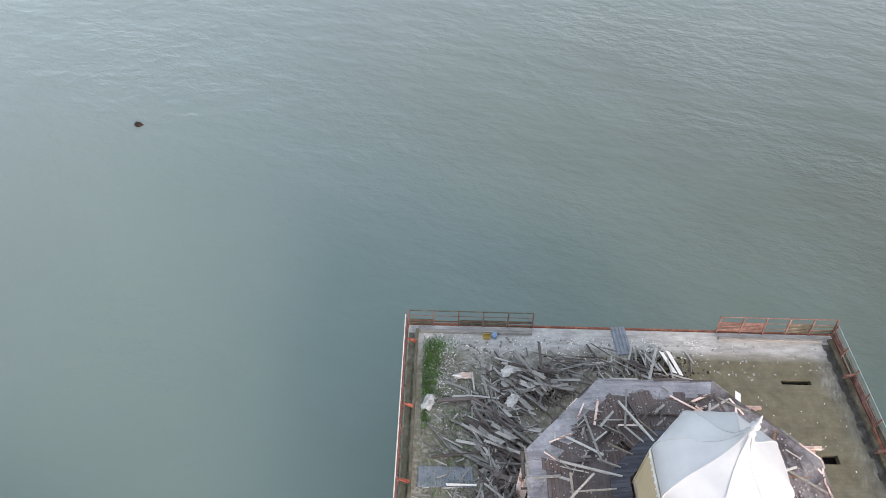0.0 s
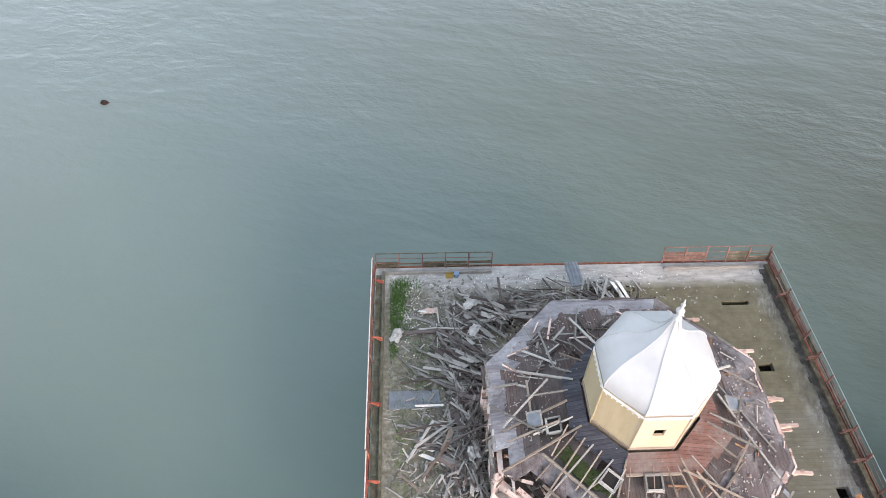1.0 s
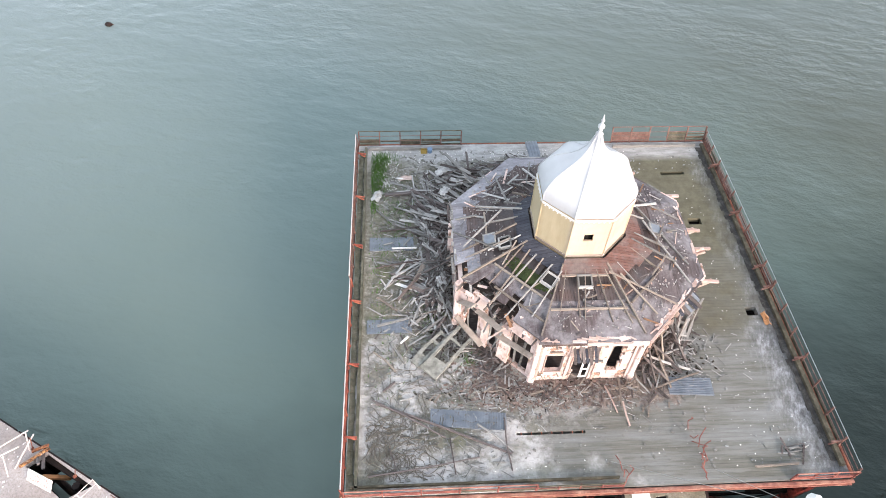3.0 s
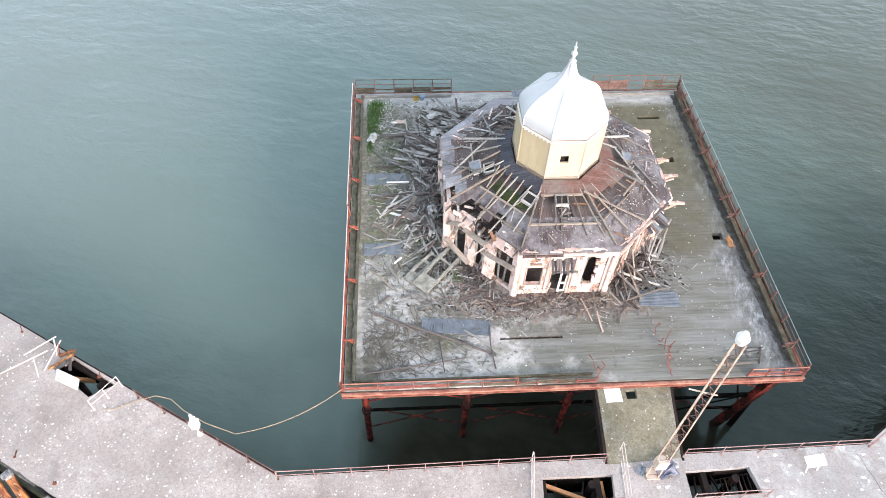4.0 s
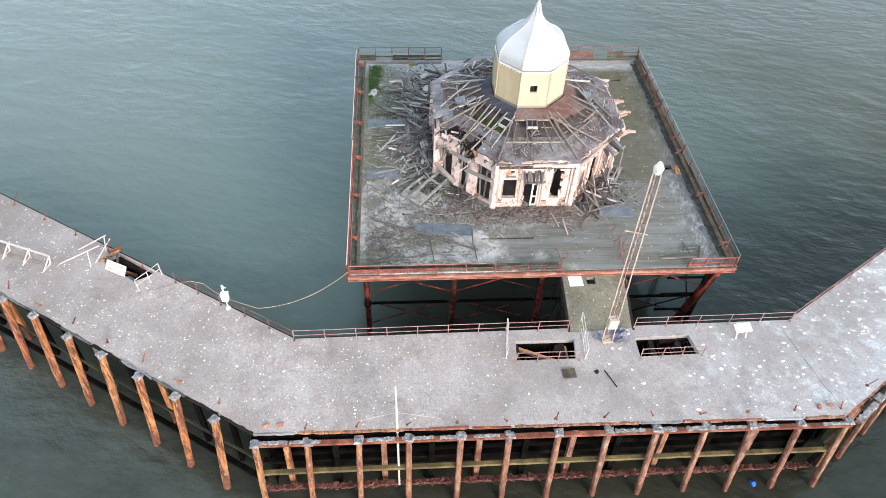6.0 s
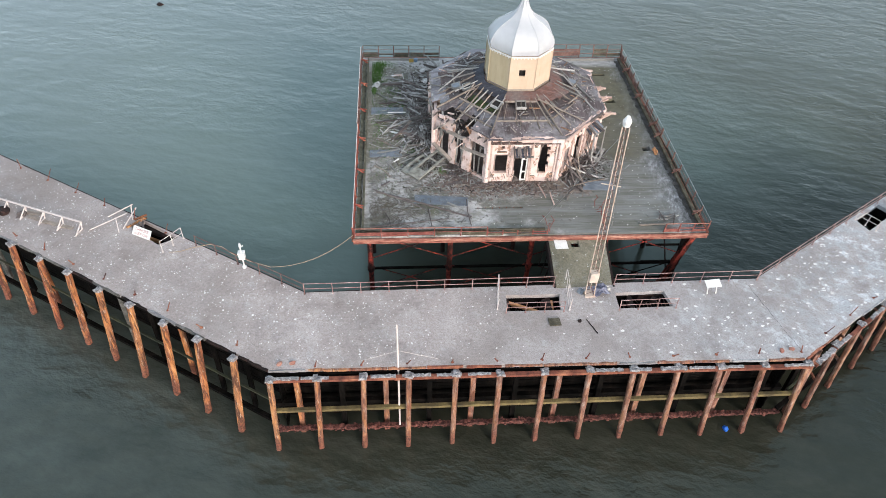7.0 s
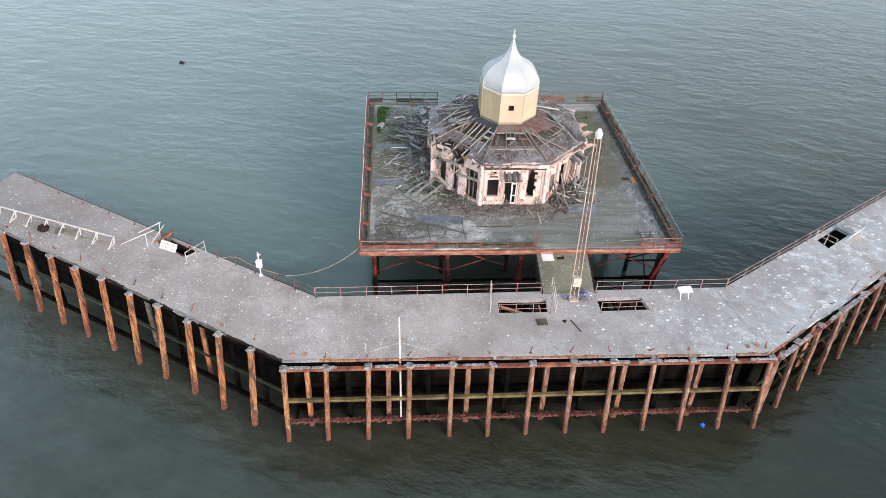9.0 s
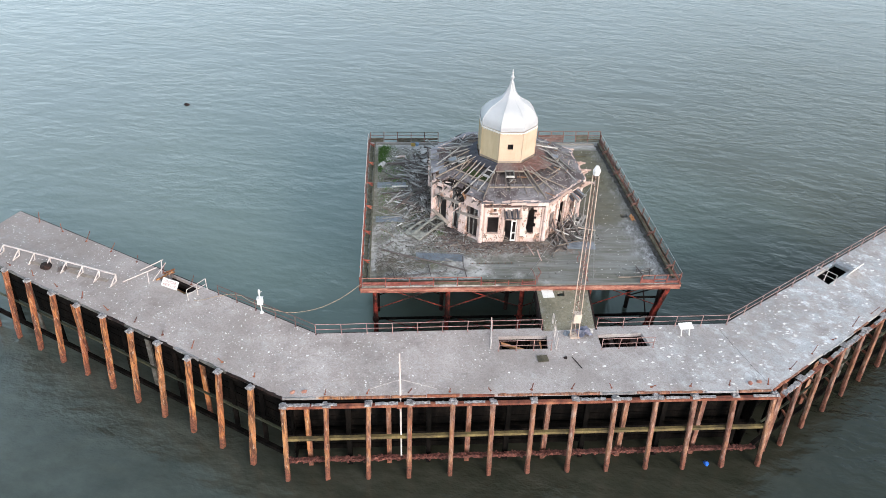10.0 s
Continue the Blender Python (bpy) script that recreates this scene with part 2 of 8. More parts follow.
def make_rust(name, dark, mid, bright, rough=0.85, scale=1.2, stretch=(1, 1, 0.35), gloss=0.5):
    m = Mat(name, rough)
    m.b.inputs["Specular IOR Level"].default_value = gloss
    c = m.ramp(m.noise(scale, 6, 0.7, stretch), [(0.28, dark), (0.48, mid), (0.68, bright)])
    c = m.mix(m.ramp(m.noise(scale * 7, 5, 0.7, stretch), [(0.35, 0.0), (0.75, 0.6)]), c, dark)
    m.colour(c)
    m.bump(m.noise(scale * 6, 5, 0.7), 0.03, 0.7)
    return m.m


def make_wood(name, dark, mid, pale, scale=2.0, vary=0.5):
    m = Mat(name, 0.85)
    grain = m.noise(scale * 4, 5, 0.65, (0.25, 2.5, 2.5), local=True)
    c = m.ramp(grain, [(0.3, dark), (0.5, mid), (0.72, pale)])
    tone = m.maths("FRACT", m.maths("ADD", m.random(), m.geo.outputs["Random Per Island"]))
    c = m.mix(vary, c, m.ramp(tone, [(0.0, dark), (0.5, mid), (1.0, pale)]))
    c = m.mix(m.ramp(m.noise(1.3, 5, 0.7), [(0.54, 0.0), (0.75, 0.4)]), c, dark)
    m.colour(c)
    m.bump(grain, 0.015, 0.6)
    return m.m


WATER = make_water()
BLOCKS = make_concrete("guano_block", (0.19, 0.18, 0.18), (0.46, 0.455, 0.46))
BRIDGE = make_concrete("mossy_bridge_slab", (0.15, 0.132, 0.085), (0.30, 0.275, 0.205), greyer=0.0, dots=2.2)
CONCRETE = make_concrete("walkway_concrete", (0.405, 0.342, 0.316), (0.57, 0.51, 0.487))
SILT = make_concrete("deck_silt", (0.20, 0.19, 0.17), (0.40, 0.39, 0.36), True, True)
GUANO = make_rust("guano_crusted_rubble", (0.055, 0.050, 0.050), (0.26, 0.25, 0.255), (0.64, 0.63, 0.64), 0.9, 5.0, (1, 1, 1))
RUST = make_rust("rusted_steel", (0.05, 0.018, 0.012), (0.20, 0.06, 0.035), (0.42, 0.17, 0.09))
RED_RUST = make_rust("red_oxide_paint", (0.08, 0.02, 0.015), (0.28, 0.065, 0.042), (0.48, 0.17, 0.10), 0.75)
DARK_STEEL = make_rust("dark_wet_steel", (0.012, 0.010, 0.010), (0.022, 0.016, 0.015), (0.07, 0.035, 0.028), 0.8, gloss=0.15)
PILE = make_pile()
MUD = make_rust("grimed_concrete_edge", (0.045, 0.042, 0.036), (0.12, 0.112, 0.10), (0.25, 0.24, 0.225), 0.9, 1.6, (1, 1, 1))
PATCHY = make_rust("patchy_red_oxide", (0.010, 0.007, 0.007), (0.045, 0.016, 0.013), (0.50, 0.075, 0.050), 0.8, 1.1, (1, 1, 0.8), gloss=0.2)
SALMON = make_rust("salmon_rusted_channel", (0.10, 0.035, 0.028), (0.34, 0.135, 0.095), (0.58, 0.33, 0.24), 0.75, 2.4, (0.35, 0.35, 1))
DULL_RED = make_rust("dull_red_panel", (0.075, 0.024, 0.020), (0.21, 0.062, 0.048), (0.34, 0.13, 0.10), 0.8, 1.6, (1, 1, 1))
# near-black that stands for deep shade under the decks and in the shafts
SHADE_BLACK = make_rust("shade_black", (0.002, 0.002, 0.002), (0.005, 0.0045, 0.004), (0.018, 0.014, 0.012), 0.9, gloss=0.05)
WEED = make_rust("weed_crust", (0.02, 0.008, 0.007), (0.10, 0.032, 0.024), (0.34, 0.125, 0.09), 0.9, 5.0, (1, 1, 1))
ALGAE = make_rust("algae_timber", (0.04, 0.03, 0.018), (0.14, 0.105, 0.04), (0.29, 0.22, 0.085), 0.8, 0.8, (1, 1, 1))
GREY_WOOD = make_wood("weathered_wood", (0.060, 0.057, 0.053), (0.23, 0.222, 0.21), (0.55, 0.535, 0.515), 2.0, 0.65)
TAN_WOOD = make_wood("bare_timber", (0.10, 0.08, 0.068), (0.225, 0.185, 0.152), (0.41, 0.355, 0.30))
BROWN_WOOD = make_wood("brown_boards", (0.032, 0.025, 0.023), (0.09, 0.072, 0.067), (0.20, 0.172, 0.165))


# ---- mesh helpers ----
def hexa(bm, pts):
    """A closed block from eight corners: four below and four above, in the same order."""
    v = [bm.verts.new(p) for p in pts]
    for f in ((3, 2, 1, 0), (4, 5, 6, 7), (0, 1, 5, 4), (1, 2, 6, 5), (2, 3, 7, 6), (3, 0, 4, 7)):
        bm.faces.new([v[i] for i in f])


def block(bm, x0, x1, y0, y1, z0, z1):
    hexa(bm, [(x0, y0, z0), (x1, y0, z0), (x1, y1, z0), (x0, y1, z0), (x0, y0, z1), (x1, y0, z1), (x1, y1, z1), (x0, y1, z1)])


def beam(bm, p, q, w, h, up=(0, 0, 1)):
    """A bar of width w and height h along p to q."""
    p, q = Vector(p), Vector(q)
    d = (q - p).normalized()
    u = Vector(up)
    if abs(d.dot(u)) > 0.97:
        u = Vector((0, 1, 0))
    s = d.cross(u).normalized() * (w / 2)
    t = s.cross(d).normalized() * (h / 2)
    hexa(bm, [p - s - t, p + s - t, q + s - t, q - s - t, p - s + t, p + s + t, q + s + t, q - s + t])


def rough_bar(bm, p, q, w, h, r, step=0.35):
    """A crumbling bar along p to q: its width and height change from place to place."""
    p, q = Vector(p), Vector(q)
    d = (q - p)
    n = max(2, int(d.length / step))
    u = d.normalized()
    s = u.cross(Vector((0, 0, 1))).normalized()
    rows = []
    for i in range(n + 1):
        c = p + d * (i / n)
        ring_ = []
        for a, b in ((-1, -1), (1, -1), (1, 1), (-1, 1)):
            ring_.append(bm.verts.new(c + s * (a * w / 2 * r.uniform(0.55, 1.25)) + Vector((0, 0, b * h / 2 * r.uniform(0.6, 1.3)))))
        rows.append(ring_)
    for a, b in zip(rows, rows[1:]):
        for k in range(4):
            bm.faces.new((a[k], a[(k + 1) % 4], b[(k + 1) % 4], b[k]))
    bm.faces.new(rows[0])
    bm.faces.new(rows[-1][::-1])


def rod(bm, p, q, r, sides=8, r2=None):
    p, q = Vector(p), Vector(q)
    r2 = r if r2 is None else r2
    d = (q - p).normalized()
    u = Vector((1, 0, 0)) if abs(d.x) < 0.8 else Vector((0, 1, 0))
    s = d.cross(u).normalized()
    t = d.cross(s)
    a, b = [], []
    for i in range(sides):
        k = 2 * math.pi * i / sides
        o = s * math.cos(k) + t * math.sin(k)
        a.append(bm.verts.new(p + o * r))
        b.append(bm.verts.new(q + o * r2))
    for i in range(sides):
        j = (i + 1) % sides
        bm.faces.new((a[i], a[j], b[j], b[i]))
    bm.faces.new(a[::-1])
    bm.faces.new(b)


def prism(bm, outline, z0, z1):
    """An upright prism over an outline of (x, y), counterclockwise."""
    lo = [bm.verts.new((x, y, z0)) for x, y in outline]
    hi = [bm.verts.new((x, y, z1)) for x, y in outline]
    n = len(outline)
    bm.faces.new(lo[::-1])
    bm.faces.new(hi)
    for i in range(n):
        j = (i + 1) % n
        bm.faces.new((lo[i], lo[j], hi[j], hi[i]))


def mesh_of(bm, material, smooth=False):
    me = bpy.data.meshes.new("mesh")
    bmesh.ops.recalc_face_normals(bm, faces=bm.faces)
    bm.to_mesh(me)
    bm.free()
    me.materials.append(material)
    if smooth:
        for p in me.polygons:
            p.use_smooth = True
    return me


def part(name, bm, material, parent=None, label="", smooth=False):
    ob = new(name, mesh_of(bm, material, smooth))
    if parent is not None:
        ob.parent = parent
    if label:
        ob["label"] = label
    return ob


def empty(name, x=0.0, y=0.0, z=0.0):
    ob = new(name)
    ob.empty_display_size = 0.3
    ob.location = (x, y, z)
    return ob


def structure(ob, label, category):
    return tagged(ob, label, category, kind="structure")


rng = random.Random(11)


# ---- water ----
SEA = -8.2
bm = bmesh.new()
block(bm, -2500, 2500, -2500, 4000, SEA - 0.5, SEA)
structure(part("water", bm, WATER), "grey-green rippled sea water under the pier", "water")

# ---- curved walkway: three straight arms of concrete ----
WALK = -1.2
IN_L, IN_R = (-3.33, -4.16), (28.73, -3.80)
OUT_L, OUT_R = (-5.05, -10.48), (29.3, -10.82)
DIR_L, DIR_R = Vector((-0.855, 0.519)), Vector((0.855, 0.519))
END_IN_L = (-32.5, 13.7)
END_OUT_L = (-34.9, 7.8)
END_IN_R = (IN_R[0] + 0.855 * 34, IN_R[1] + 0.519 * 34)
END_OUT_R = (OUT_R[0] + 0.849 * 31, OUT_R[1] + 0.528 * 31)


def quad_with_hole(bm, outer, hole, z0, z1):
    """A slab over four corners with a four-cornered hole through it; both run the same way round."""
    rings = []
    for z in (z0, z1):
        rings.append([[bm.verts.new((x, y, z)) for x, y in ring] for ring in (outer, hole)])
    for i in range(4):
        j = (i + 1) % 4
        (o0, h0), (o1, h1) = rings
        bm.faces.new((o1[i], o1[j], h1[j], h1[i]))
        bm.faces.new((o0[j], o0[i], h0[i], h0[j]))
        bm.faces.new((o0[i], o0[j], o1[j], o1[i]))
        bm.faces.new((h0[j], h0[i], h1[i], h1[j]))


def lerp2(a, b, t):
    return (a[0] + (b[0] - a[0]) * t, a[1] + (b[1] - a[1]) * t)


HOLE_A = [(10.35, -6.28), (14.05, -6.28), (14.2, -4.85), (10.45, -4.85)]
HOLE_B = [(18.1, -6.28), (21.9, -6.2), (21.65, -4.75), (18.12, -4.85)]
HOLE_L = [(-16.75, 2.75), (-14.3, 0.85), (-13.0, 1.55), (-15.9, 3.45)]
HOLE_R = [(39.9, 1.0), (43.0, 3.05), (42.3, 4.1), (39.4, 2.3)]
TH = 0.32
mid = lambda x: (x, OUT_L[1] + (OUT_R[1] - OUT_L[1]) * (x - OUT_L[0]) / (OUT_R[0] - OUT_L[0]))
inn = lambda x: (x, IN_L[1] + (IN_R[1] - IN_L[1]) * (x - IN_L[0]) / (IN_R[0] - IN_L[0]))
deck = empty("walkway")
structure(deck, "pale grey concrete walkway spotted with bird droppings", "walkway")


def slab(outer, hole=None):
    bm = bmesh.new()
    if hole:
        quad_with_hole(bm, outer, hole, WALK - TH, WALK)
    else:
        prism(bm, outer, WALK - TH, WALK)
    part("slab", bm, CONCRETE, deck)


# shafts below the openings, walls painted black to keep the holes dark
for hole in (HOLE_A, HOLE_B, HOLE_L, HOLE_R):
    for i in range(4):
        (xa, ya), (xb, yb) = hole[i], hole[(i + 1) % 4]
        bm = bmesh.new()
        beam(bm, (xa, ya, WALK - 1.3), (xb, yb, WALK - 1.3), 0.05, 1.95)
        part("shaft_wall", bm, SHADE_BLACK, deck)
slab([OUT_L, mid(9.0), inn(9.0), IN_L])
slab([mid(9.0), mid(16.2), inn(16.2), inn(9.0)], HOLE_A)
slab([mid(16.2), mid(23.6), inn(23.6), inn(16.2)], HOLE_B)
slab([mid(23.6), OUT_R, IN_R, inn(23.6)])
la, lb = lerp2(OUT_L, END_OUT_L, 0.22), lerp2(OUT_L, END_OUT_L, 0.45)
ia, ib = lerp2(IN_L, END_IN_L, 0.25), lerp2(IN_L, END_IN_L, 0.50)
slab([la, OUT_L, IN_L, ia])
slab([lb, la, ia, ib], HOLE_L)
slab([END_OUT_L, lb, ib, END_IN_L])
ra, rb = lerp2(OUT_R, END_OUT_R, 0.25), lerp2(OUT_R, END_OUT_R, 0.55)
ja, jb = lerp2(IN_R, END_IN_R, 0.28), lerp2(IN_R, END_IN_R, 0.60)
slab([OUT_R, ra, ja, IN_R])
slab([ra, rb, jb, ja], HOLE_R)
slab([rb, END_OUT_R, END_IN_R, jb])


# ---- fender piles round the walkway ----
def pile_mesh(seed, w=0.42, length=7.2):
    """A rust-eaten square pile with worn corners, from its top at the origin down."""
    r = random.Random(seed)
    bm = bmesh.new()
    rings = []
    steps = 11
    for i in range(steps + 1):
        z = -length * i / steps
        ring = []
        swell = 1.0 + (0.10 * r.random() if i > steps - 3 else 0.0)
        for k in range(8):
            sx, sy = ((1, .55), (.55, 1), (-.55, 1), (-1, .55), (-1, -.55), (-.55, -1), (.55, -1), (1, -.55))[k]
            j = 0.16 * (r.random() - 0.5) + (0.22 * (r.random() - 0.6) if i > steps - 4 else 0)
            ring.append(bm.verts.new((sx * w / 2 * (swell + j), sy * w / 2 * (swell + j), z)))
        rings.append(ring)
    for a, b in zip(rings, rings[1:]):
        for k in range(8):
            bm.faces.new((a[k], a[(k + 1) % 8], b[(k + 1) % 8], b[k]))
    bm.faces.new(rings[0][::-1])
    bm.faces.new(rings[-1])
    return mesh_of(bm, PILE)


def cap_mesh(seed):
    r = random.Random(seed)
    bm = bmesh.new()
    for cx, cy, s, h in ((0, 0, 0.24, 0.09), (0.1 * r.uniform(-1, 1), 0.08, 0.17, 0.17), (-0.12, 0.1 * r.uniform(-1, 1), 0.12, 0.15), (r.uniform(0.05, 0.2), -0.12, 0.13, 0.13), (r.uniform(-0.2, 0.2), 0.16, 0.12, 0.11)):
        hexa(bm, [(cx + x * s * k * r.uniform(0.7, 1.2), cy + y * s * k * r.uniform(0.7, 1.2), z * r.uniform(0.8, 1.1)) for z, k in ((-0.03, 1.1), (h, 0.75)) for x, y in ((-1, -1), (1, -1), (1, 1), (-1, 1))])
    return mesh_of(bm, GUANO)


PILES = [pile_mesh(s, 0.40) for s in range(5)]
SLIM = [pile_mesh(10 + s, 0.34) for s in range(5)]
CAPS = [cap_mesh(s) for s in range(4)]


def fender_pile(top, foot, turn, i, slim=False):
    """A pile that leans outwards from its top to its foot in the sea."""
    top, foot = Vector(top), Vector(foot)
    axis = (top - foot).normalized()
    side = Vector((math.cos(turn), math.sin(turn), 0))
    front = axis.cross(side).normalized()
    side = front.cross(axis)
    m = Matrix((side, front, axis)).transposed().to_4x4()
    thing = empty("fender_pile")
    thing.matrix_basis = Matrix.Translation(top) @ m
    for name, me in (("shaft", (SLIM if slim else PILES)[i % 5]), ("cap", CAPS[i % 4])):
        ob = new(name, me)
        ob.parent = thing
    tagged(thing, "orange-brown rusted raking pile standing in the sea beside the walkway", "pile", "fender piles round the walkway")


NL, NR = (-0.519, -0.855), (0.519, -0.855)
jit = lambda a: rng.uniform(-a, a)
for i in range(13):
    x = -4.95 + i * 2.86 + jit(0.05)
    fender_pile((x, -11.05, -1.5 + jit(0.06)), (x - 0.25 + 0.055 * i + jit(0.06), -11.92 + jit(0.08), SEA - 0.15), 0.0, i, True)
for i in range(11):
    fender_pile((-7.3 - 2.49 * i, -9.6 + 1.551 * i, -1.2 + jit(0.1)), (-7.83 - 2.515 * i + jit(0.08), -10.39 + 1.585 * i, SEA - 0.15), math.atan2(DIR_L.y, DIR_L.x), i + 3)
for i in range(1, 11):
    top = Vector((29.45 + 2.62 * i, -11.28 + 1.67 * i, -1.42 + jit(0.05)))
    foot = Vector((29.78 + 2.60 * i + jit(0.08), -11.75 + 1.64 * i, SEA - 0.15))
    fender_pile(top, foot, math.atan2(DIR_R.y, DIR_R.x), i + 1, True)
    # rusted tie arms from the pile to the frame behind it
    for z, ln in ((-3.6 + jit(0.3), rng.uniform(0.8, 1.5)), (-5.3 + jit(0.3), rng.uniform(0.5, 1.3))):
        p = top.lerp(foot, (top.z - z) / (top.z - foot.z))
        bm = bmesh.new()
        rough_bar(bm, p, p + Vector((-NR[0] * ln + DIR_R.x * 0.3, -NR[1] * ln + DIR_R.y * 0.3, jit(0.12))), 0.16, 0.16, rng)
        structure(part("tie_arm", bm, (PILE, RUST)[i % 2]), "rusted tie arm between a pile and the frame behind it", "tie")

# outer ring beam on the pile tops, with guano-whitened concrete blocks; none on the west arm
ringb = empty("ring_beam")
structure(ringb, "broken concrete-topped steel beam on the pile tops", "beam")
for a, b, n in (((-5.2, -11.02), (29.6, -11.2), 17), ((29.9, -11.15), (29.6 + 0.843 * 31, -11.25 + 0.538 * 31), 14)):
    bm = bmesh.new()
    beam(bm, (*a, -1.62), (*b, -1.62), 0.26, 0.22)
    part("beam", bm, RUST, ringb)
    for i in range(n):
        if rng.random() < (0.6 if b[1] < -11 else 0.9):
            t0, t1 = (i + rng.uniform(0, 0.15)) / n, (i + rng.uniform(0.75, 1.0)) / n
            p, q = lerp2(a, b, t0), lerp2(a, b, t1)
            bm = bmesh.new()
            rough_bar(bm, (*p, -1.45 + jit(0.03)), (*q, -1.45 + jit(0.03)), rng.uniform(0.14, 0.26) * (1.0 if b[1] < -11 else 1.5), rng.uniform(0.09, 0.16), rng, 0.12)
            part("block", bm, GUANO, ringb)
for a, b in ((OUT_L, OUT_R), (OUT_L, END_OUT_L), (OUT_R, END_OUT_R), (IN_L, IN_R), (IN_L, END_IN_L), (IN_R, END_IN_R)):
    front = a[1] < -10
    out = Vector((b[1] - a[1], a[0] - b[0])).normalized() * (1 if (b[0] > a[0]) == front else -1) * 0.045
    n = 14 if front else 6
    for i in range(n):
        if front and rng.random() < 0.12:
            continue
        p, q = lerp2(a, b, i / n), lerp2(a, b, (i + rng.uniform(0.9, 1.0)) / n)
        bm = bmesh.new()
        if front:
            rough_bar(bm, (p[0] + out.x, p[1] + out.y, WALK - 0.09 + jit(0.02)), (q[0] + out.x, q[1] + out.y, WALK - 0.09 + jit(0.03)), 0.15, rng.uniform(0.14, 0.22), rng)
        else:
            beam(bm, (p[0] + out.x, p[1] + out.y, WALK - 0.10 + jit(0.02)), (q[0] + out.x, q[1] + out.y, WALK - 0.10 + jit(0.03)), 0.08, rng.uniform(0.12, 0.2))
        part("edge_angle", bm, DARK_STEEL if not front else rng.choice((DARK_STEEL, BLOCKS, MUD)) if b[0] < -10 else rng.choice((RUST, PILE, PILE, BLOCKS)), deck)
# inner piles, walers and edge beams under the walkway
SLIME = make_rust("green_slimed_timber", (0.012, 0.013, 0.008), (0.036, 0.040, 0.021), (0.10, 0.105, 0.055), 0.8, 0.8, (1, 1, 1))
frame_ = empty("walkway_frame")
structure(frame_, "rusted steel frame under the walkway, inner piles and beams blackened as shade", "frame")
# every second inner pile is near-black, its shade put into the colour
for i in range(13):
    x = -3.6 + i * 2.86
    bm = bmesh.new()
    beam(bm, (x, -9.9, WALK - TH), (x, -10.6, SEA - 0.3), 0.34, 0.34)
    part("inner_pile", bm, PILE if i % 2 == 0 else SHADE_BLACK, frame_)
# near-black boards added under the three arms, in place of the shade there
shade_wall = empty("bulkhead")
structure(shade_wall, "near-black boards added as shade under the walkway", "bulkhead")
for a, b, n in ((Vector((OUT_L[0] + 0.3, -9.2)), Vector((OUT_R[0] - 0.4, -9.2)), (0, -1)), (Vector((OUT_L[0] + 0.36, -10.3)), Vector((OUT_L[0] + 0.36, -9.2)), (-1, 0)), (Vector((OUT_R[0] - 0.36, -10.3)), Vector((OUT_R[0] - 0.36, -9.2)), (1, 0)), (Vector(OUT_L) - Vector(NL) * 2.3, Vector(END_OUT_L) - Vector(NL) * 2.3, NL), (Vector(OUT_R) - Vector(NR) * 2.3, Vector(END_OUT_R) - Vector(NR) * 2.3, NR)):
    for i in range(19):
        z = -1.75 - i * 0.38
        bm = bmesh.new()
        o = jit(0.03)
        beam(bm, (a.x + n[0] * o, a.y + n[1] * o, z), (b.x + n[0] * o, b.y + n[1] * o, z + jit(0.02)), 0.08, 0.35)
        part("plank", bm, SHADE_BLACK, shade_wall)
# unseen inner pile rows added to deepen the dark below the walkway
for yrow in (-7.6, -5.2):
    for i in range(9):
        bm = bmesh.new()
        rod(bm, (-2.5 + i * 3.9, yrow, WALK - TH), (-2.5 + i * 3.9, yrow, SEA - 0.3), 0.22, 10)
        part("inner_pile", bm, DARK_STEEL, frame_)
for d, o, n, ln in ((DIR_L, OUT_L, NL, 33), (DIR_R, OUT_R, NR, 31)):
    for i in range(1, 12):
        for back in (0.9, 3.4, 5.8):
            x, y = o[0] + d.x * 2.8 * i - n[0] * back, o[1] + d.y * 2.8 * i - n[1] * back
            bm = bmesh.new()
            if back == 0.9:
                beam(bm, (x, y, WALK - TH), (x + n[0] * 0.3, y + n[1] * 0.3, SEA - 0.3), 0.3, 0.3)
            else:
                rod(bm, (x, y, WALK - TH), (x, y, SEA - 0.3), 0.2, 8)
            part("inner_pile", bm, (MUD, SHADE_BLACK, SHADE_BLACK, PILE, SHADE_BLACK)[i % 5] if back == 0.9 else DARK_STEEL, frame_)
    # the near-black walers carry the shade under the arms
    for z, mat, w, off in ((-4.6, SLIME, 0.13, 0.1), (-3.3, SHADE_BLACK, 0.3, -1.2), (-6.9, SHADE_BLACK, 0.3, 0.2), (-1.75, SHADE_BLACK, 0.4, -0.3), (-1.75, DARK_STEEL, 0.4, -6.2), (-4.2, SHADE_BLACK, 0.3, -3.4)):
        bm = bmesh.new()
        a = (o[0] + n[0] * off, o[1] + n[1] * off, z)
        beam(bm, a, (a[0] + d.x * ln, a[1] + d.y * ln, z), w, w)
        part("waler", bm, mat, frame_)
for z, y, mat, w in ((-4.6, -11.25, ALGAE, 0.24), (-3.75, -9.1, RUST, 0.12), (-1.75, -10.5, SHADE_BLACK, 0.4), (-1.75, -4.6, DARK_STEEL, 0.45), (-4.2, -7.6, DARK_STEEL, 0.4), (-5.6, -10.0, SHADE_BLACK, 0.35)):
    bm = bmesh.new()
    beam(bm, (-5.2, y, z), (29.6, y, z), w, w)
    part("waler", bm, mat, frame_)
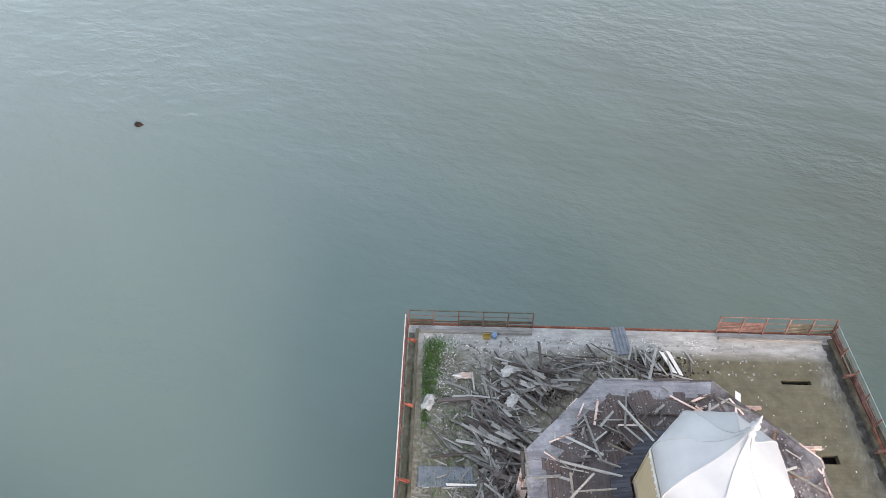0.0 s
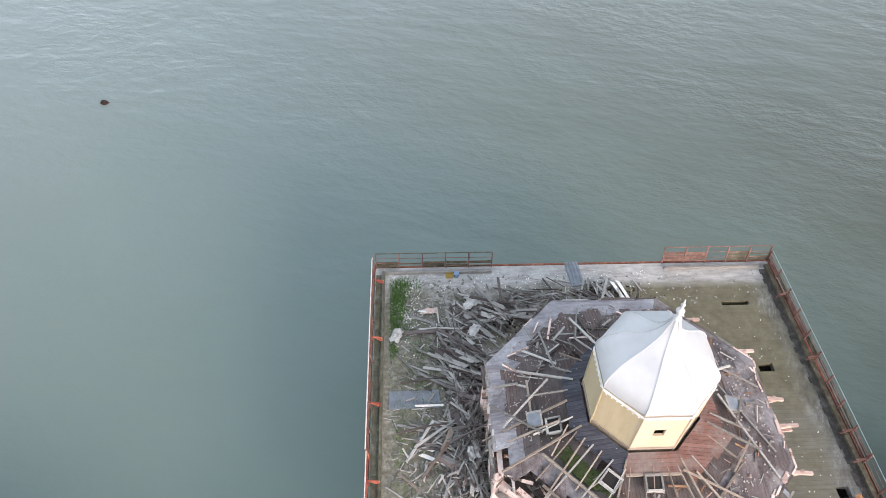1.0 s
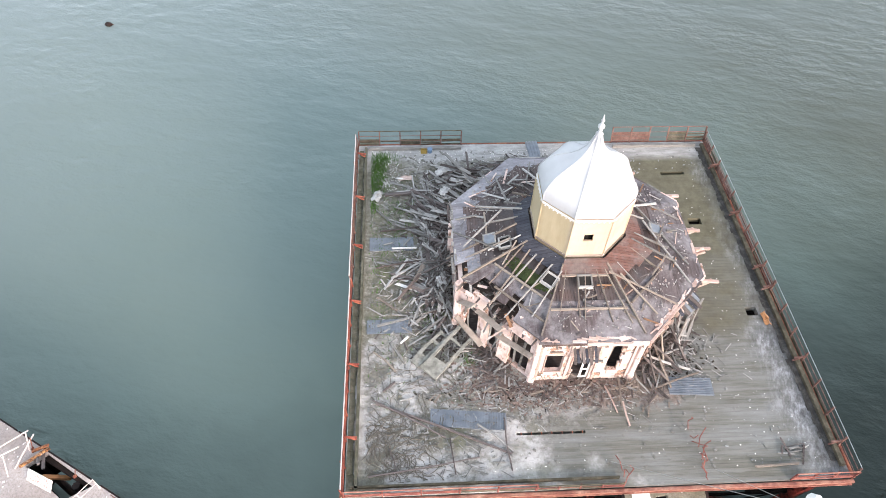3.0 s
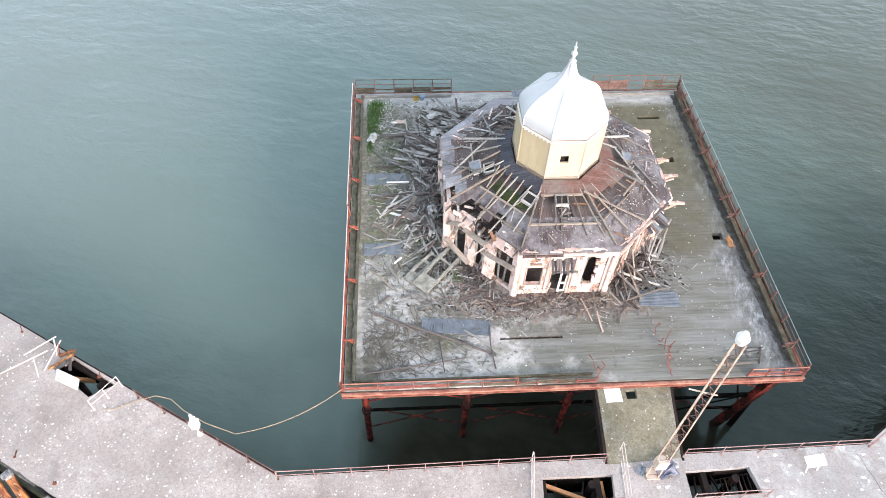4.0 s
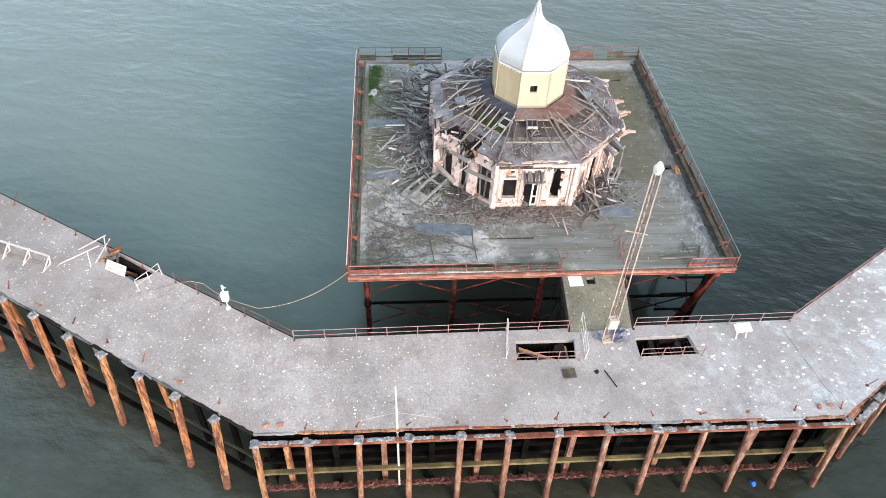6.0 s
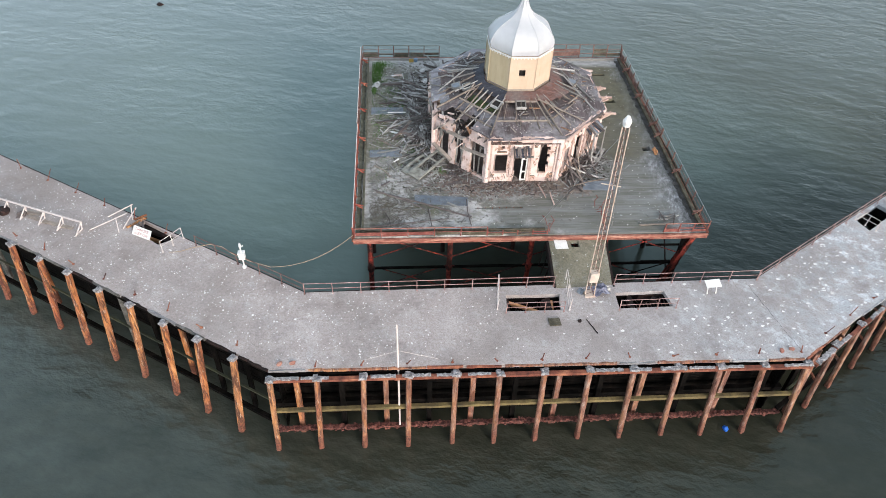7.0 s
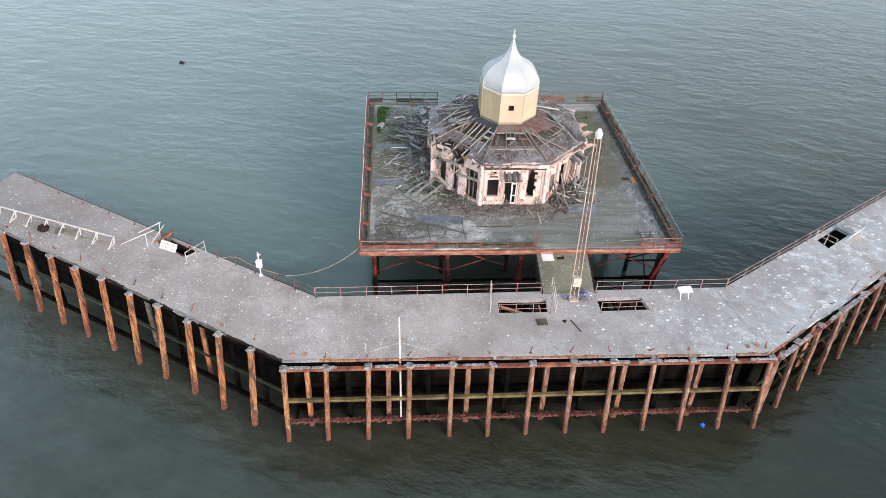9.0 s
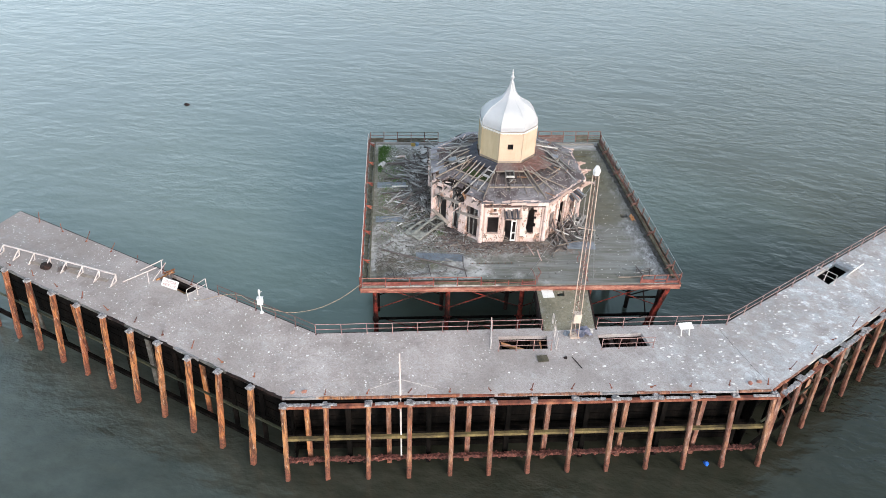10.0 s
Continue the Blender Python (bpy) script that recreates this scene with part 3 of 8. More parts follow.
for i in range(12):
    x = -5.2 + i * 2.9
    bm = bmesh.new()
    rough_bar(bm, (x, -11.05, -7.15), (x + 2.95, -11.05, -7.15), 0.30, 0.26, rng, 0.15)
    for _ in range(46):
        c = Vector((x + rng.uniform(0, 2.9), -11.05 + jit(0.18), -7.15 + jit(0.16)))
        s = rng.uniform(0.03, 0.10)
        hexa(bm, [c + Vector((u * s * rng.uniform(0.6, 1.2), v * s * rng.uniform(0.6, 1.2), w * s * 0.8)) for w in (-1, 1) for u, v in ((-1, -1), (1, -1), (1, 1), (-1, 1))])
    part("weed_crust", bm, WEED, frame_)
for i in range(12):
    x = -4 + i * 2.9
    bm = bmesh.new()
    beam(bm, (x, -10.4, WALK - TH - 0.25), (x, -4.4, WALK - TH - 0.25), 0.3, 0.45)
    part("cross_beam", bm, DARK_STEEL, frame_)



# ---- more materials ----
def make_plaster():
    m = Mat("stained_plaster", 0.85)
    c = m.ramp(m.noise(0.9, 6, 0.7), [(0.30, (0.48, 0.32, 0.255)), (0.48, (0.68, 0.525, 0.475)), (0.7, (0.77, 0.67, 0.63))])
    bare = m.ramp(m.noise(1.6, 6, 0.75, (1, 1, 0.6), shift=(3, 9, 2)), [(0.54, 0.0), (0.60, 0.9)])
    # lath laid bare along the foot of the walls
    c = m.mix(bare, c, m.ramp(m.noise(7, 4, 0.7), [(0.3, (0.12, 0.058, 0.036)), (0.7, (0.42, 0.235, 0.150))]))
    drip = m.ramp(m.noise(2.4, 4, 0.6, (2.2, 2.2, 0.18)), [(0.58, 0.0), (0.78, 0.6)])
    m.colour(m.mix(drip, c, (0.19, 0.13, 0.10)))
    m.bump(m.noise(6, 5, 0.7), 0.03, 0.8)
    return m.m


def make_plain(name, base, pale, rough=0.6, scale=1.5, stain=(0.25, 0.22, 0.18), amount=0.35, stretch=(1.6, 1.6, 0.3)):
    """A painted or sheeted surface, streaked by weather."""
    m = Mat(name, rough)
    c = m.ramp(m.noise(scale, 5, 0.6), [(0.3, base), (0.7, pale)])
    c = m.mix(m.ramp(m.noise(scale * 1.4, 5, 0.65, stretch, shift=(2, 5, 1)), [(0.55, 0.0), (0.8, amount)]), c, stain)
    m.colour(c)
    m.bump(m.noise(scale * 8, 4, 0.6), 0.008, 0.5)
    return m.m


def make_boards(name, dark, mid, pale, pitch, axis, groove=0.10, moss=None, dirt=None):
    """Boards side by side: each its own tone, with a dark joint."""
    m = Mat(name, 0.85)
    sep = m.n.new("ShaderNodeSeparateXYZ")
    m.l.new(m.geo.outputs["Position"], sep.inputs[0])
    run = m.maths("DIVIDE", sep.outputs[axis], pitch)
    row = m.maths("FLOOR", run)
    wn_ = m.n.new("ShaderNodeTexWhiteNoise")
    wn_.noise_dimensions = "1D"
    m.l.new(row, wn_.inputs["W"])
    stretch = (0.3, 3, 1) if axis == 1 else (3, 0.3, 1)
    grain = m.noise(2.2, 6, 0.7, stretch)
    c = m.mix(0.65, m.ramp(wn_.outputs["Value"], [(0, dark), (0.5, mid), (1, pale)]), m.ramp(grain, [(0.3, dark), (0.5, mid), (0.7, pale)]))
    joint = m.maths("LESS_THAN", m.maths("FRACT", run), groove)
    c = m.mix(m.maths("MULTIPLY", joint, 0.75), c, tuple(v * 0.3 for v in dark))
    if moss:
        c = m.mix(m.ramp(m.noise(0.28, 4, 0.6, shift=(1, 4, 0)), [(0.42, 0.0), (0.6, 0.8)]), c, moss)
    if dirt:
        c = m.mix(m.ramp(m.noise(0.5, 7, 0.75, shift=(9, 2, 0)), [(0.43, 0.0), (0.60, 0.9)]), c, m.ramp(m.noise(4, 5, 0.7), [(0.3, tuple(v * 0.6 for v in dirt)), (0.7, dirt)]))
    v = m.spots(3.4)
    lim = m.maths("MULTIPLY", m.maths("SUBTRACT", m.noise(1.1, 2, 0.5), 0.42), 0.5)
    c = m.mix(m.maths("MULTIPLY", m.maths("LESS_THAN", v.outputs["Distance"], lim), 0.7), c, (0.62, 0.62, 0.60))
    m.colour(c)
    h = m.maths("SUBTRACT", m.noise(6, 5, 0.7), m.maths("MULTIPLY", joint, 0.8))
    m.bump(h, 0.025, 0.7)
    return m.m


def make_deck():
    """Weathered boards across the platform, silted over towards the west side and the fringes."""
    m = Mat("platform_deck", 0.85)
    sep = m.n.new("ShaderNodeSeparateXYZ")
    m.l.new(m.geo.outputs["Position"], sep.inputs[0])
    run = m.maths("DIVIDE", sep.outputs[1], 0.24)
    wn_ = m.n.new("ShaderNodeTexWhiteNoise")
    wn_.noise_dimensions = "1D"
    m.l.new(m.maths("FLOOR", run), wn_.inputs["W"])
    grain = m.noise(1.6, 6, 0.7, (0.22, 2.6, 1))
    board = m.mix(0.6, m.ramp(wn_.outputs["Value"], [(0, (0.112, 0.107, 0.084)), (1, (0.158, 0.152, 0.128))]),
                  m.ramp(grain, [(0.3, (0.092, 0.088, 0.072)), (0.5, (0.145, 0.140, 0.120)), (0.72, (0.235, 0.23, 0.215))]))
    joint = m.maths("LESS_THAN", m.maths("FRACT", run), 0.12)
    board = m.mix(m.maths("MULTIPLY", joint, 0.32), board, (0.03, 0.03, 0.022))
    # olive slime to the north-east, thin pale salt streaked along the boards to the south-east
    slime = m.maths("ADD", m.maths("MULTIPLY", m.maths("SUBTRACT", sep.outputs[1], 8.5), 0.12), m.maths("MULTIPLY", m.maths("SUBTRACT", m.noise(0.3, 5, 0.65, shift=(6, 1, 0)), 0.5), 3.0))
    board = m.mix(m.ramp(slime, [(0.0, 0.0), (1.0, 0.85)]), board, m.ramp(m.noise(1.2, 6, 0.7), [(0.3, (0.060, 0.054, 0.028)), (0.7, (0.145, 0.130, 0.080))]))
    salt = m.maths("MULTIPLY", m.ramp(m.noise(0.8, 6, 0.7, (0.18, 1.5, 1), shift=(3, 3, 0)), [(0.42, 0.0), (0.70, 0.6)]), m.ramp(slime, [(-0.6, 1.0), (0.3, 0.0)]))
    board = m.mix(salt, board, (0.30, 0.31, 0.31))
    silt = m.ramp(m.noise(0.55, 7, 0.7), [(0.25, (0.24, 0.228, 0.222)), (0.42, (0.40, 0.38, 0.372)), (0.55, (0.49, 0.475, 0.46)), (0.75, (0.61, 0.595, 0.585))])
    silt = m.mix(m.ramp(m.noise(3.5, 6, 0.75), [(0.35, 0.45), (0.52, 0.0)]), silt, (0.10, 0.088, 0.070))
    mats = m.ramp(m.noise(0.32, 7, 0.72, shift=(21, 7, 0)), [(0.46, 0.0), (0.56, 0.75)])
    silt = m.mix(mats, silt, m.ramp(m.noise(5, 5, 0.75), [(0.35, (0.040, 0.039, 0.024)), (0.55, (0.12, 0.112, 0.078)), (0.72, (0.30, 0.28, 0.24))]))
    green = m.ramp(m.noise(0.4, 5, 0.65, shift=(12, 3, 0)), [(0.5, 0.0), (0.66, 0.6)])
    soil = m.maths("ADD", m.maths("MINIMUM", m.maths("MULTIPLY", m.maths("SUBTRACT", sep.outputs[1], 7.5), 0.25), m.maths("MULTIPLY", m.maths("SUBTRACT", 24.6, sep.outputs[1]), 0.4)), m.maths("MULTIPLY", m.maths("SUBTRACT", m.noise(0.5, 6, 0.7, shift=(3, 17, 0)), 0.5), 3.5))
    silt = m.mix(m.ramp(soil, [(-0.1, 0.0), (0.6, 0.9)]), silt, m.ramp(m.noise(3.0, 6, 0.75, shift=(5, 5, 0)), [(0.3, (0.062, 0.058, 0.038)), (0.5, (0.160, 0.150, 0.115)), (0.7, (0.36, 0.345, 0.31))]))
    # thin green growth over silt and soil alike
    silt = m.mix(green, silt, m.ramp(m.noise(4.0, 5, 0.7, shift=(3, 1, 0)), [(0.35, (0.060, 0.066, 0.026)), (0.65, (0.15, 0.155, 0.085))]))
    west = m.maths("MULTIPLY", m.maths("SUBTRACT", 14.5, sep.outputs[0]), 0.16)
    cover = m.maths("ADD", west, m.maths("MULTIPLY", m.maths("SUBTRACT", m.noise(0.35, 6, 0.65, shift=(4, 8, 0)), 0.5), 4.0))
    cover = m.ramp(cover, [(0.1, 0.0), (0.75, 1.0)])
    c = m.mix(cover, board, silt)
    foot = m.maths("ADD", m.maths("SUBTRACT", m.maths("MULTIPLY", m.noise(0.8, 6, 0.7, shift=(7, 7, 0)), 3.0), m.maths("ABSOLUTE", m.maths("MULTIPLY", m.maths("SUBTRACT", sep.outputs[1], 5.4), 0.75))), m.maths("MINIMUM", m.maths("SUBTRACT", 5.5, m.maths("ABSOLUTE", m.maths("SUBTRACT", sep.outputs[0], 12.5))), 0.0))
    c = m.mix(m.ramp(foot, [(0.6, 0.0), (1.5, 0.85)]), c, m.ramp(m.noise(2.6, 7, 0.75, shift=(1, 2, 0)), [(0.32, (0.075, 0.052, 0.040)), (0.5, (0.21, 0.165, 0.140)), (0.68, (0.44, 0.37, 0.33))]))
    # wet dark fringe with pale salt streaks along the east side
    east = m.maths("SUBTRACT", sep.outputs[0], m.maths("ADD", m.maths("ADD", 21.5, m.ramp(m.maths("MULTIPLY", m.maths("SUBTRACT", sep.outputs[1], 8.5), 0.5), [(0.0, 0.0), (1.0, 1.0)])), m.maths("MULTIPLY", m.noise(0.4, 5, 0.7, shift=(2, 2, 0)), 3.2)))
    edge = m.ramp(m.maths("MULTIPLY", east, 0.45), [(0.0, 0.0), (1.0, 0.9)])
    fringe = m.ramp(m.noise(1.3, 7, 0.78, (1.5, 0.6, 1), turn=0.3), [(0.38, (0.045, 0.046, 0.048)), (0.49, (0.17, 0.172, 0.18)), (0.60, (0.44, 0.45, 0.475))])
    # black wet rot against the kerb
    fringe = m.mix(m.ramp(m.maths("ADD", m.maths("MULTIPLY", m.maths("SUBTRACT", sep.outputs[0], 24.4), 0.5), m.maths("MULTIPLY", m.maths("SUBTRACT", m.noise(0.6, 6, 0.75, shift=(1, 9, 0)), 0.5), 1.6)), [(0.0, 0.0), (0.5, 0.8)]), fringe, (0.040, 0.040, 0.042))
    c = m.mix(edge, c, fringe)
    north = m.ramp(m.maths("SUBTRACT", sep.outputs[1], 23.9), [(0.0, 0.0), (0.8, 0.8)])
    c = m.mix(north, c, m.ramp(m.noise(1.4, 6, 0.7, (0.5, 1.6, 1)), [(0.3, (0.20, 0.194, 0.19)), (0.7, (0.54, 0.53, 0.525))]))
    v = m.spots(2.8)
    lim = m.maths("MULTIPLY", m.maths("SUBTRACT", m.noise(1.4, 3, 0.6), 0.50), 0.6)
    c = m.mix(m.maths("MULTIPLY", m.maths("LESS_THAN", v.outputs["Distance"], lim), 0.75), c, (0.66, 0.66, 0.64))
    m.colour(c)
    m.bump(m.maths("ADD", m.noise(5, 6, 0.75), m.maths("MULTIPLY", m.noise(1.0, 4, 0.6), 2.0)), 0.05, 0.7)
    return m.m


def make_flat(name, c, rough=0.7, metal=0.0):
    m = Mat(name, rough, metal)
    m.colour(m.ramp(m.noise(6, 4, 0.6), [(0.3, tuple(v * 0.8 for v in c)), (0.7, tuple(min(1, v * 1.12) for v in c))]))
    return m.m


DECK = make_deck()
PEACH = make_wood("peach_painted_timber", (0.24, 0.15, 0.125), (0.48, 0.35, 0.30), (0.66, 0.54, 0.49), 2.0, 0.4)
LATH = make_wood("orange_brown_lath", (0.10, 0.048, 0.026), (0.29, 0.155, 0.085), (0.46, 0.28, 0.17), 2.0, 0.6)
MUCK = make_rust("mossy_muck", (0.030, 0.026, 0.018), (0.085, 0.074, 0.048), (0.19, 0.165, 0.12), 0.95, 1.8, (1, 1, 1))
MOSSY = make_rust("gutter_moss_silt", (0.036, 0.036, 0.022), (0.095, 0.092, 0.062), (0.20, 0.19, 0.15), 0.95, 1.8, (1, 1, 1))
GUTTER = make_rust("rusty_wet_gutter", (0.012, 0.011, 0.010), (0.046, 0.042, 0.038), (0.13, 0.12, 0.11), 0.9, 1.8, (1, 1, 1))
PLASTER = make_plaster()
def make_tower():
    """Buff sheeting; the olive of its shaded west faces is put into the colour."""
    m = Mat("buff_cladding", 0.65)
    c = m.ramp(m.noise(0.8, 5, 0.6), [(0.3, (0.49, 0.365, 0.26)), (0.7, (0.57, 0.45, 0.335))])
    sep = m.n.new("ShaderNodeSeparateXYZ")
    m.l.new(m.geo.outputs["Position"], sep.inputs[0])
    west_shade = m.ramp(m.maths("ADD", m.maths("SUBTRACT", 11.9, sep.outputs[0]), m.maths("MULTIPLY", m.noise(0.6, 5, 0.6, (1, 1, 0.4)), 0.3)), [(0.05, 0.0), (0.35, 0.75)])
    c = m.mix(west_shade, c, m.ramp(m.noise(1.2, 5, 0.65, (1.4, 1.4, 0.3)), [(0.3, (0.34, 0.285, 0.165)), (0.7, (0.45, 0.385, 0.245))]))
    c = m.mix(m.ramp(m.noise(1.2, 5, 0.65, (1.6, 1.6, 0.25), shift=(2, 5, 1)), [(0.55, 0.0), (0.8, 0.45)]), c, (0.27, 0.21, 0.11))
    m.colour(c)
    m.bump(m.noise(6, 4, 0.6), 0.008, 0.5)
    return m.m


BUFF = make_tower()
WHITE_SKIN = make_plain("white_dome_sheet", (0.415, 0.42, 0.435), (0.505, 0.507, 0.52), 0.45, 0.7, (0.42, 0.43, 0.46), 0.5, (1.2, 1.2, 0.35))
WHITE_PAINT = make_plain("flaking_white_paint", (0.62, 0.60, 0.57), (0.80, 0.79, 0.77), 0.6, 2.5, (0.35, 0.27, 0.20), 0.5)
PALE = make_plain("pinkish_white_paint", (0.50, 0.43, 0.40), (0.66, 0.60, 0.57), 0.7, 3.0, (0.34, 0.20, 0.15), 0.6)
CREAM = make_plain("cream_steel", (0.48, 0.395, 0.325), (0.62, 0.535, 0.455), 0.6, 2.0, (0.40, 0.22, 0.13), 0.5)
ROOF_FELT = make_boards("bitumen_roof", (0.036, 0.027, 0.027), (0.082, 0.063, 0.064), (0.17, 0.142, 0.145), 0.9, 0, 0.02, None, (0.29, 0.272, 0.285))
ROOF_BOARDS = make_boards("bare_roof_boards", (0.055, 0.036, 0.033), (0.105, 0.074, 0.068), (0.16, 0.122, 0.115), 0.16, 0, 0.12, None, (0.13, 0.115, 0.115))
PALE_FELT = make_boards("guano_whitened_roof", (0.10, 0.092, 0.10), (0.20, 0.188, 0.205), (0.34, 0.325, 0.35), 1.1, 1, 0.015, None, (0.44, 0.43, 0.46))
SLATE = make_boards("dark_slate_skirt", (0.018, 0.020, 0.030), (0.036, 0.038, 0.052), (0.085, 0.088, 0.11), 0.22, 1, 0.10)
PLY = make_plain("grey_beige_plywood", (0.27, 0.225, 0.19), (0.40, 0.35, 0.305), 0.8, 2.2, (0.13, 0.10, 0.085), 0.6, (1, 1, 1))
PINK_RUST = make_rust("pinkish_rusted_pipe", (0.15, 0.075, 0.065), (0.36, 0.22, 0.20), (0.55, 0.41, 0.385), 0.8, 1.5, (1, 1, 1))
FADED_RED = make_rust("faded_red_rust", (0.06, 0.03, 0.025), (0.15, 0.075, 0.06), (0.27, 0.16, 0.13), 0.85, 1.5, (1, 1, 1))
RED_BOARDS = make_boards("red_brown_boards", (0.075, 0.032, 0.025), (0.14, 0.066, 0.052), (0.21, 0.115, 0.095), 0.17, 1, 0.10, None, (0.19, 0.15, 0.14))
SHEET = make_plain("blue_grey_sheet", (0.13, 0.15, 0.18), (0.22, 0.245, 0.28), 0.5, 1.6, (0.10, 0.09, 0.075), 0.6, (1, 1, 1))
DARK = make_flat("dark_void", (0.012, 0.010, 0.009), 0.9)
MOSS = make_flat("green_moss", (0.066, 0.088, 0.030), 0.95)
GRASS = make_flat("rank_grass", (0.070, 0.145, 0.028), 0.9)
TWIG = make_flat("dry_twigs", (0.12, 0.108, 0.088), 0.95)
ROPE = make_flat("tan_rope", (0.42, 0.32, 0.22), 0.9)
BLUE = make_flat("blue_plastic", (0.03, 0.15, 0.62), 0.4)
BLUE_GREY = make_flat("faded_blue_paint", (0.16, 0.24, 0.36), 0.6)
INK = make_flat("faded_red_lettering", (0.38, 0.20, 0.18), 0.7)
WIRE = make_flat("galvanised_wire", (0.45, 0.46, 0.46), 0.4, 0.6)
ORANGE = make_flat("orange_rust_flake", (0.55, 0.27, 0.12), 0.8)


# ---- platform ----
P = 26.0
HOLES = ((8.95, 12.65, 2.92, 3.08), (21.85, 23.6, 22.45, 22.75), (22.55, 23.45, 17.6, 18.15), (24.0, 24.7, 10.1, 10.7))
plat = empty("platform")
structure(plat, "square weathered board platform covered in silt and debris", "platform")


def holed_slab(bm, x0, x1, y0, y1, z0, z1, holes):
    """A slab cut along the edges of its holes, with the holes left open and their sides closed."""
    xs = sorted({x0, x1, *(v for h in holes for v in h[:2])})
    ys = sorted({y0, y1, *(v for h in holes for v in h[2:])})
    inside = lambda x, y: x0 < x < x1 and y0 < y < y1 and not any(h[0] < x < h[1] and h[2] < y < h[3] for h in holes)
    top = {(x, y): bm.verts.new((x, y, z1)) for x in xs for y in ys}
    low = {(x, y): bm.verts.new((x, y, z0)) for x in xs for y in ys}
    for xa, xb in zip(xs, xs[1:]):
        for ya, yb in zip(ys, ys[1:]):
            mx, my = (xa + xb) / 2, (ya + yb) / 2
            if not inside(mx, my):
                continue
            c = [(xa, ya), (xb, ya), (xb, yb), (xa, yb)]
            bm.faces.new([top[p] for p in c])
            bm.faces.new([low[p] for p in reversed(c)])
            e = 1e-3
            for p, q, t in ((0, 1, (mx, ya - e)), (1, 2, (xb + e, my)), (2, 3, (mx, yb + e)), (3, 0, (xa - e, my))):
                if not inside(*t):
                    bm.faces.new((low[c[p]], low[c[q]], top[c[q]], top[c[p]]))


bm = bmesh.new()
holed_slab(bm, 0, P, 0, P, -0.35, 0, HOLES)
part("deck", bm, DECK, plat)
for (x0, y0), (x1, y1), mat in (((-0.12, -0.12), (P + 0.12, -0.12), SALMON), ((-0.12, P + 0.12), (P + 0.12, P + 0.12), RUST),
                                ((-0.12, 0), (-0.12, P), RUST), ((P + 0.12, 0), (P + 0.12, P), RUST)):
    bm = bmesh.new()
    beam(bm, (x0, y0, -0.27), (x1, y1, -0.27), 0.10, 0.34)
    sx_ = (0.0, -0.07 if y0 < 1 else 0.07) if x0 != x1 else (-0.07 if x0 < 1 else 0.07, 0.0)
    for z, th in ((-0.13, 0.10), (-0.43, 0.06)):
        beam(bm, (x0 + sx_[0], y0 + sx_[1], z), (x1 + sx_[0], y1 + sx_[1], z), 0.13, th)
    part("edge_beam", bm, mat, plat)
for x in (3.2, 6.4, 9.6, 12.8, 16.0, 19.2, 22.4):
    bm = bmesh.new()
    beam(bm, (x, 0.1, -0.56), (x, P - 0.1, -0.56), 0.25, 0.40)
    part("joist", bm, DARK_STEEL, plat)
# black sheet added below the deck so its underside stays dark
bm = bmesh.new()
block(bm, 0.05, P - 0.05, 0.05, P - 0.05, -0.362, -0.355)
part("soffit", bm, SHADE_BLACK, plat)
# row of unseen black piles added to darken the view under the platform
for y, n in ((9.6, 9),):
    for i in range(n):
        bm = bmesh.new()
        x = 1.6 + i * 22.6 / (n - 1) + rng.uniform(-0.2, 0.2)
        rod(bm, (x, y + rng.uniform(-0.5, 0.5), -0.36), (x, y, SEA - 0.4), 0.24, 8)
        part("inner_pile", bm, SHADE_BLACK, plat)
COLX, COLY = (1.0, 7.0, 13.2, 18.9, 25.0), (0.8, 6.8, 12.9, 19.0, 25.2)
for i, x in enumerate(COLX):
    for j, y in enumerate(COLY):
        bm = bmesh.new()
        rod(bm, (x, y, -0.36), (x, y, SEA - 0.4), 0.20, 12)
        rod(bm, (x, y, -0.36), (x, y, -0.75), 0.34, 12)
        rod(bm, (x, y, -3.9), (x, y, -4.2), 0.28, 12)
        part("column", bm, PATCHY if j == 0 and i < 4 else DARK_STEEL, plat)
# the near-black braces and ties have the shade under the deck in their colour
for i in range(4):
    for j in (0, 1, 2):
        a, b = COLX[i], COLX[i + 1]
        for z0, z1 in ((-0.5, -3.0), (-3.8, -6.4)):
            for p, q in ((a, b), (b, a)):
                bm = bmesh.new()
                rod(bm, (p, COLY[j], z0), (q, COLY[j], z1), 0.045, 6)
                part("brace", bm, PATCHY if j == 0 and rng.random() < 0.7 else SHADE_BLACK, plat)
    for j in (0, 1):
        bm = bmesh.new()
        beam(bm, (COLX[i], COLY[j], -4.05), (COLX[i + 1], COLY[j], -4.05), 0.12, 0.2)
        part("tie", bm, SHADE_BLACK, plat)
for i in (0, 3, 4):
    for j in range(2):
        for p, q in ((COLY[j], COLY[j + 1]), (COLY[j + 1], COLY[j])):
            bm = bmesh.new()
            rod(bm, (COLX[i], p, -1.0), (COLX[i], q, -6.8), 0.06, 6)
            part("brace", bm, DARK_STEEL, plat)
bm = bmesh.new()
beam(bm, (25.4, 0.5, -0.9), (23.9, 0.9, SEA - 0.3), 0.42, 0.42)
part("raking_strut", bm, PATCHY, plat)
for z in (-2.2, -4.0, -5.8):
    bm = bmesh.new()
    beam(bm, (22.2, 0.9, z), (24.9, 0.9, z), 0.12, 0.14)
    part("tie", bm, SHADE_BLACK, plat)

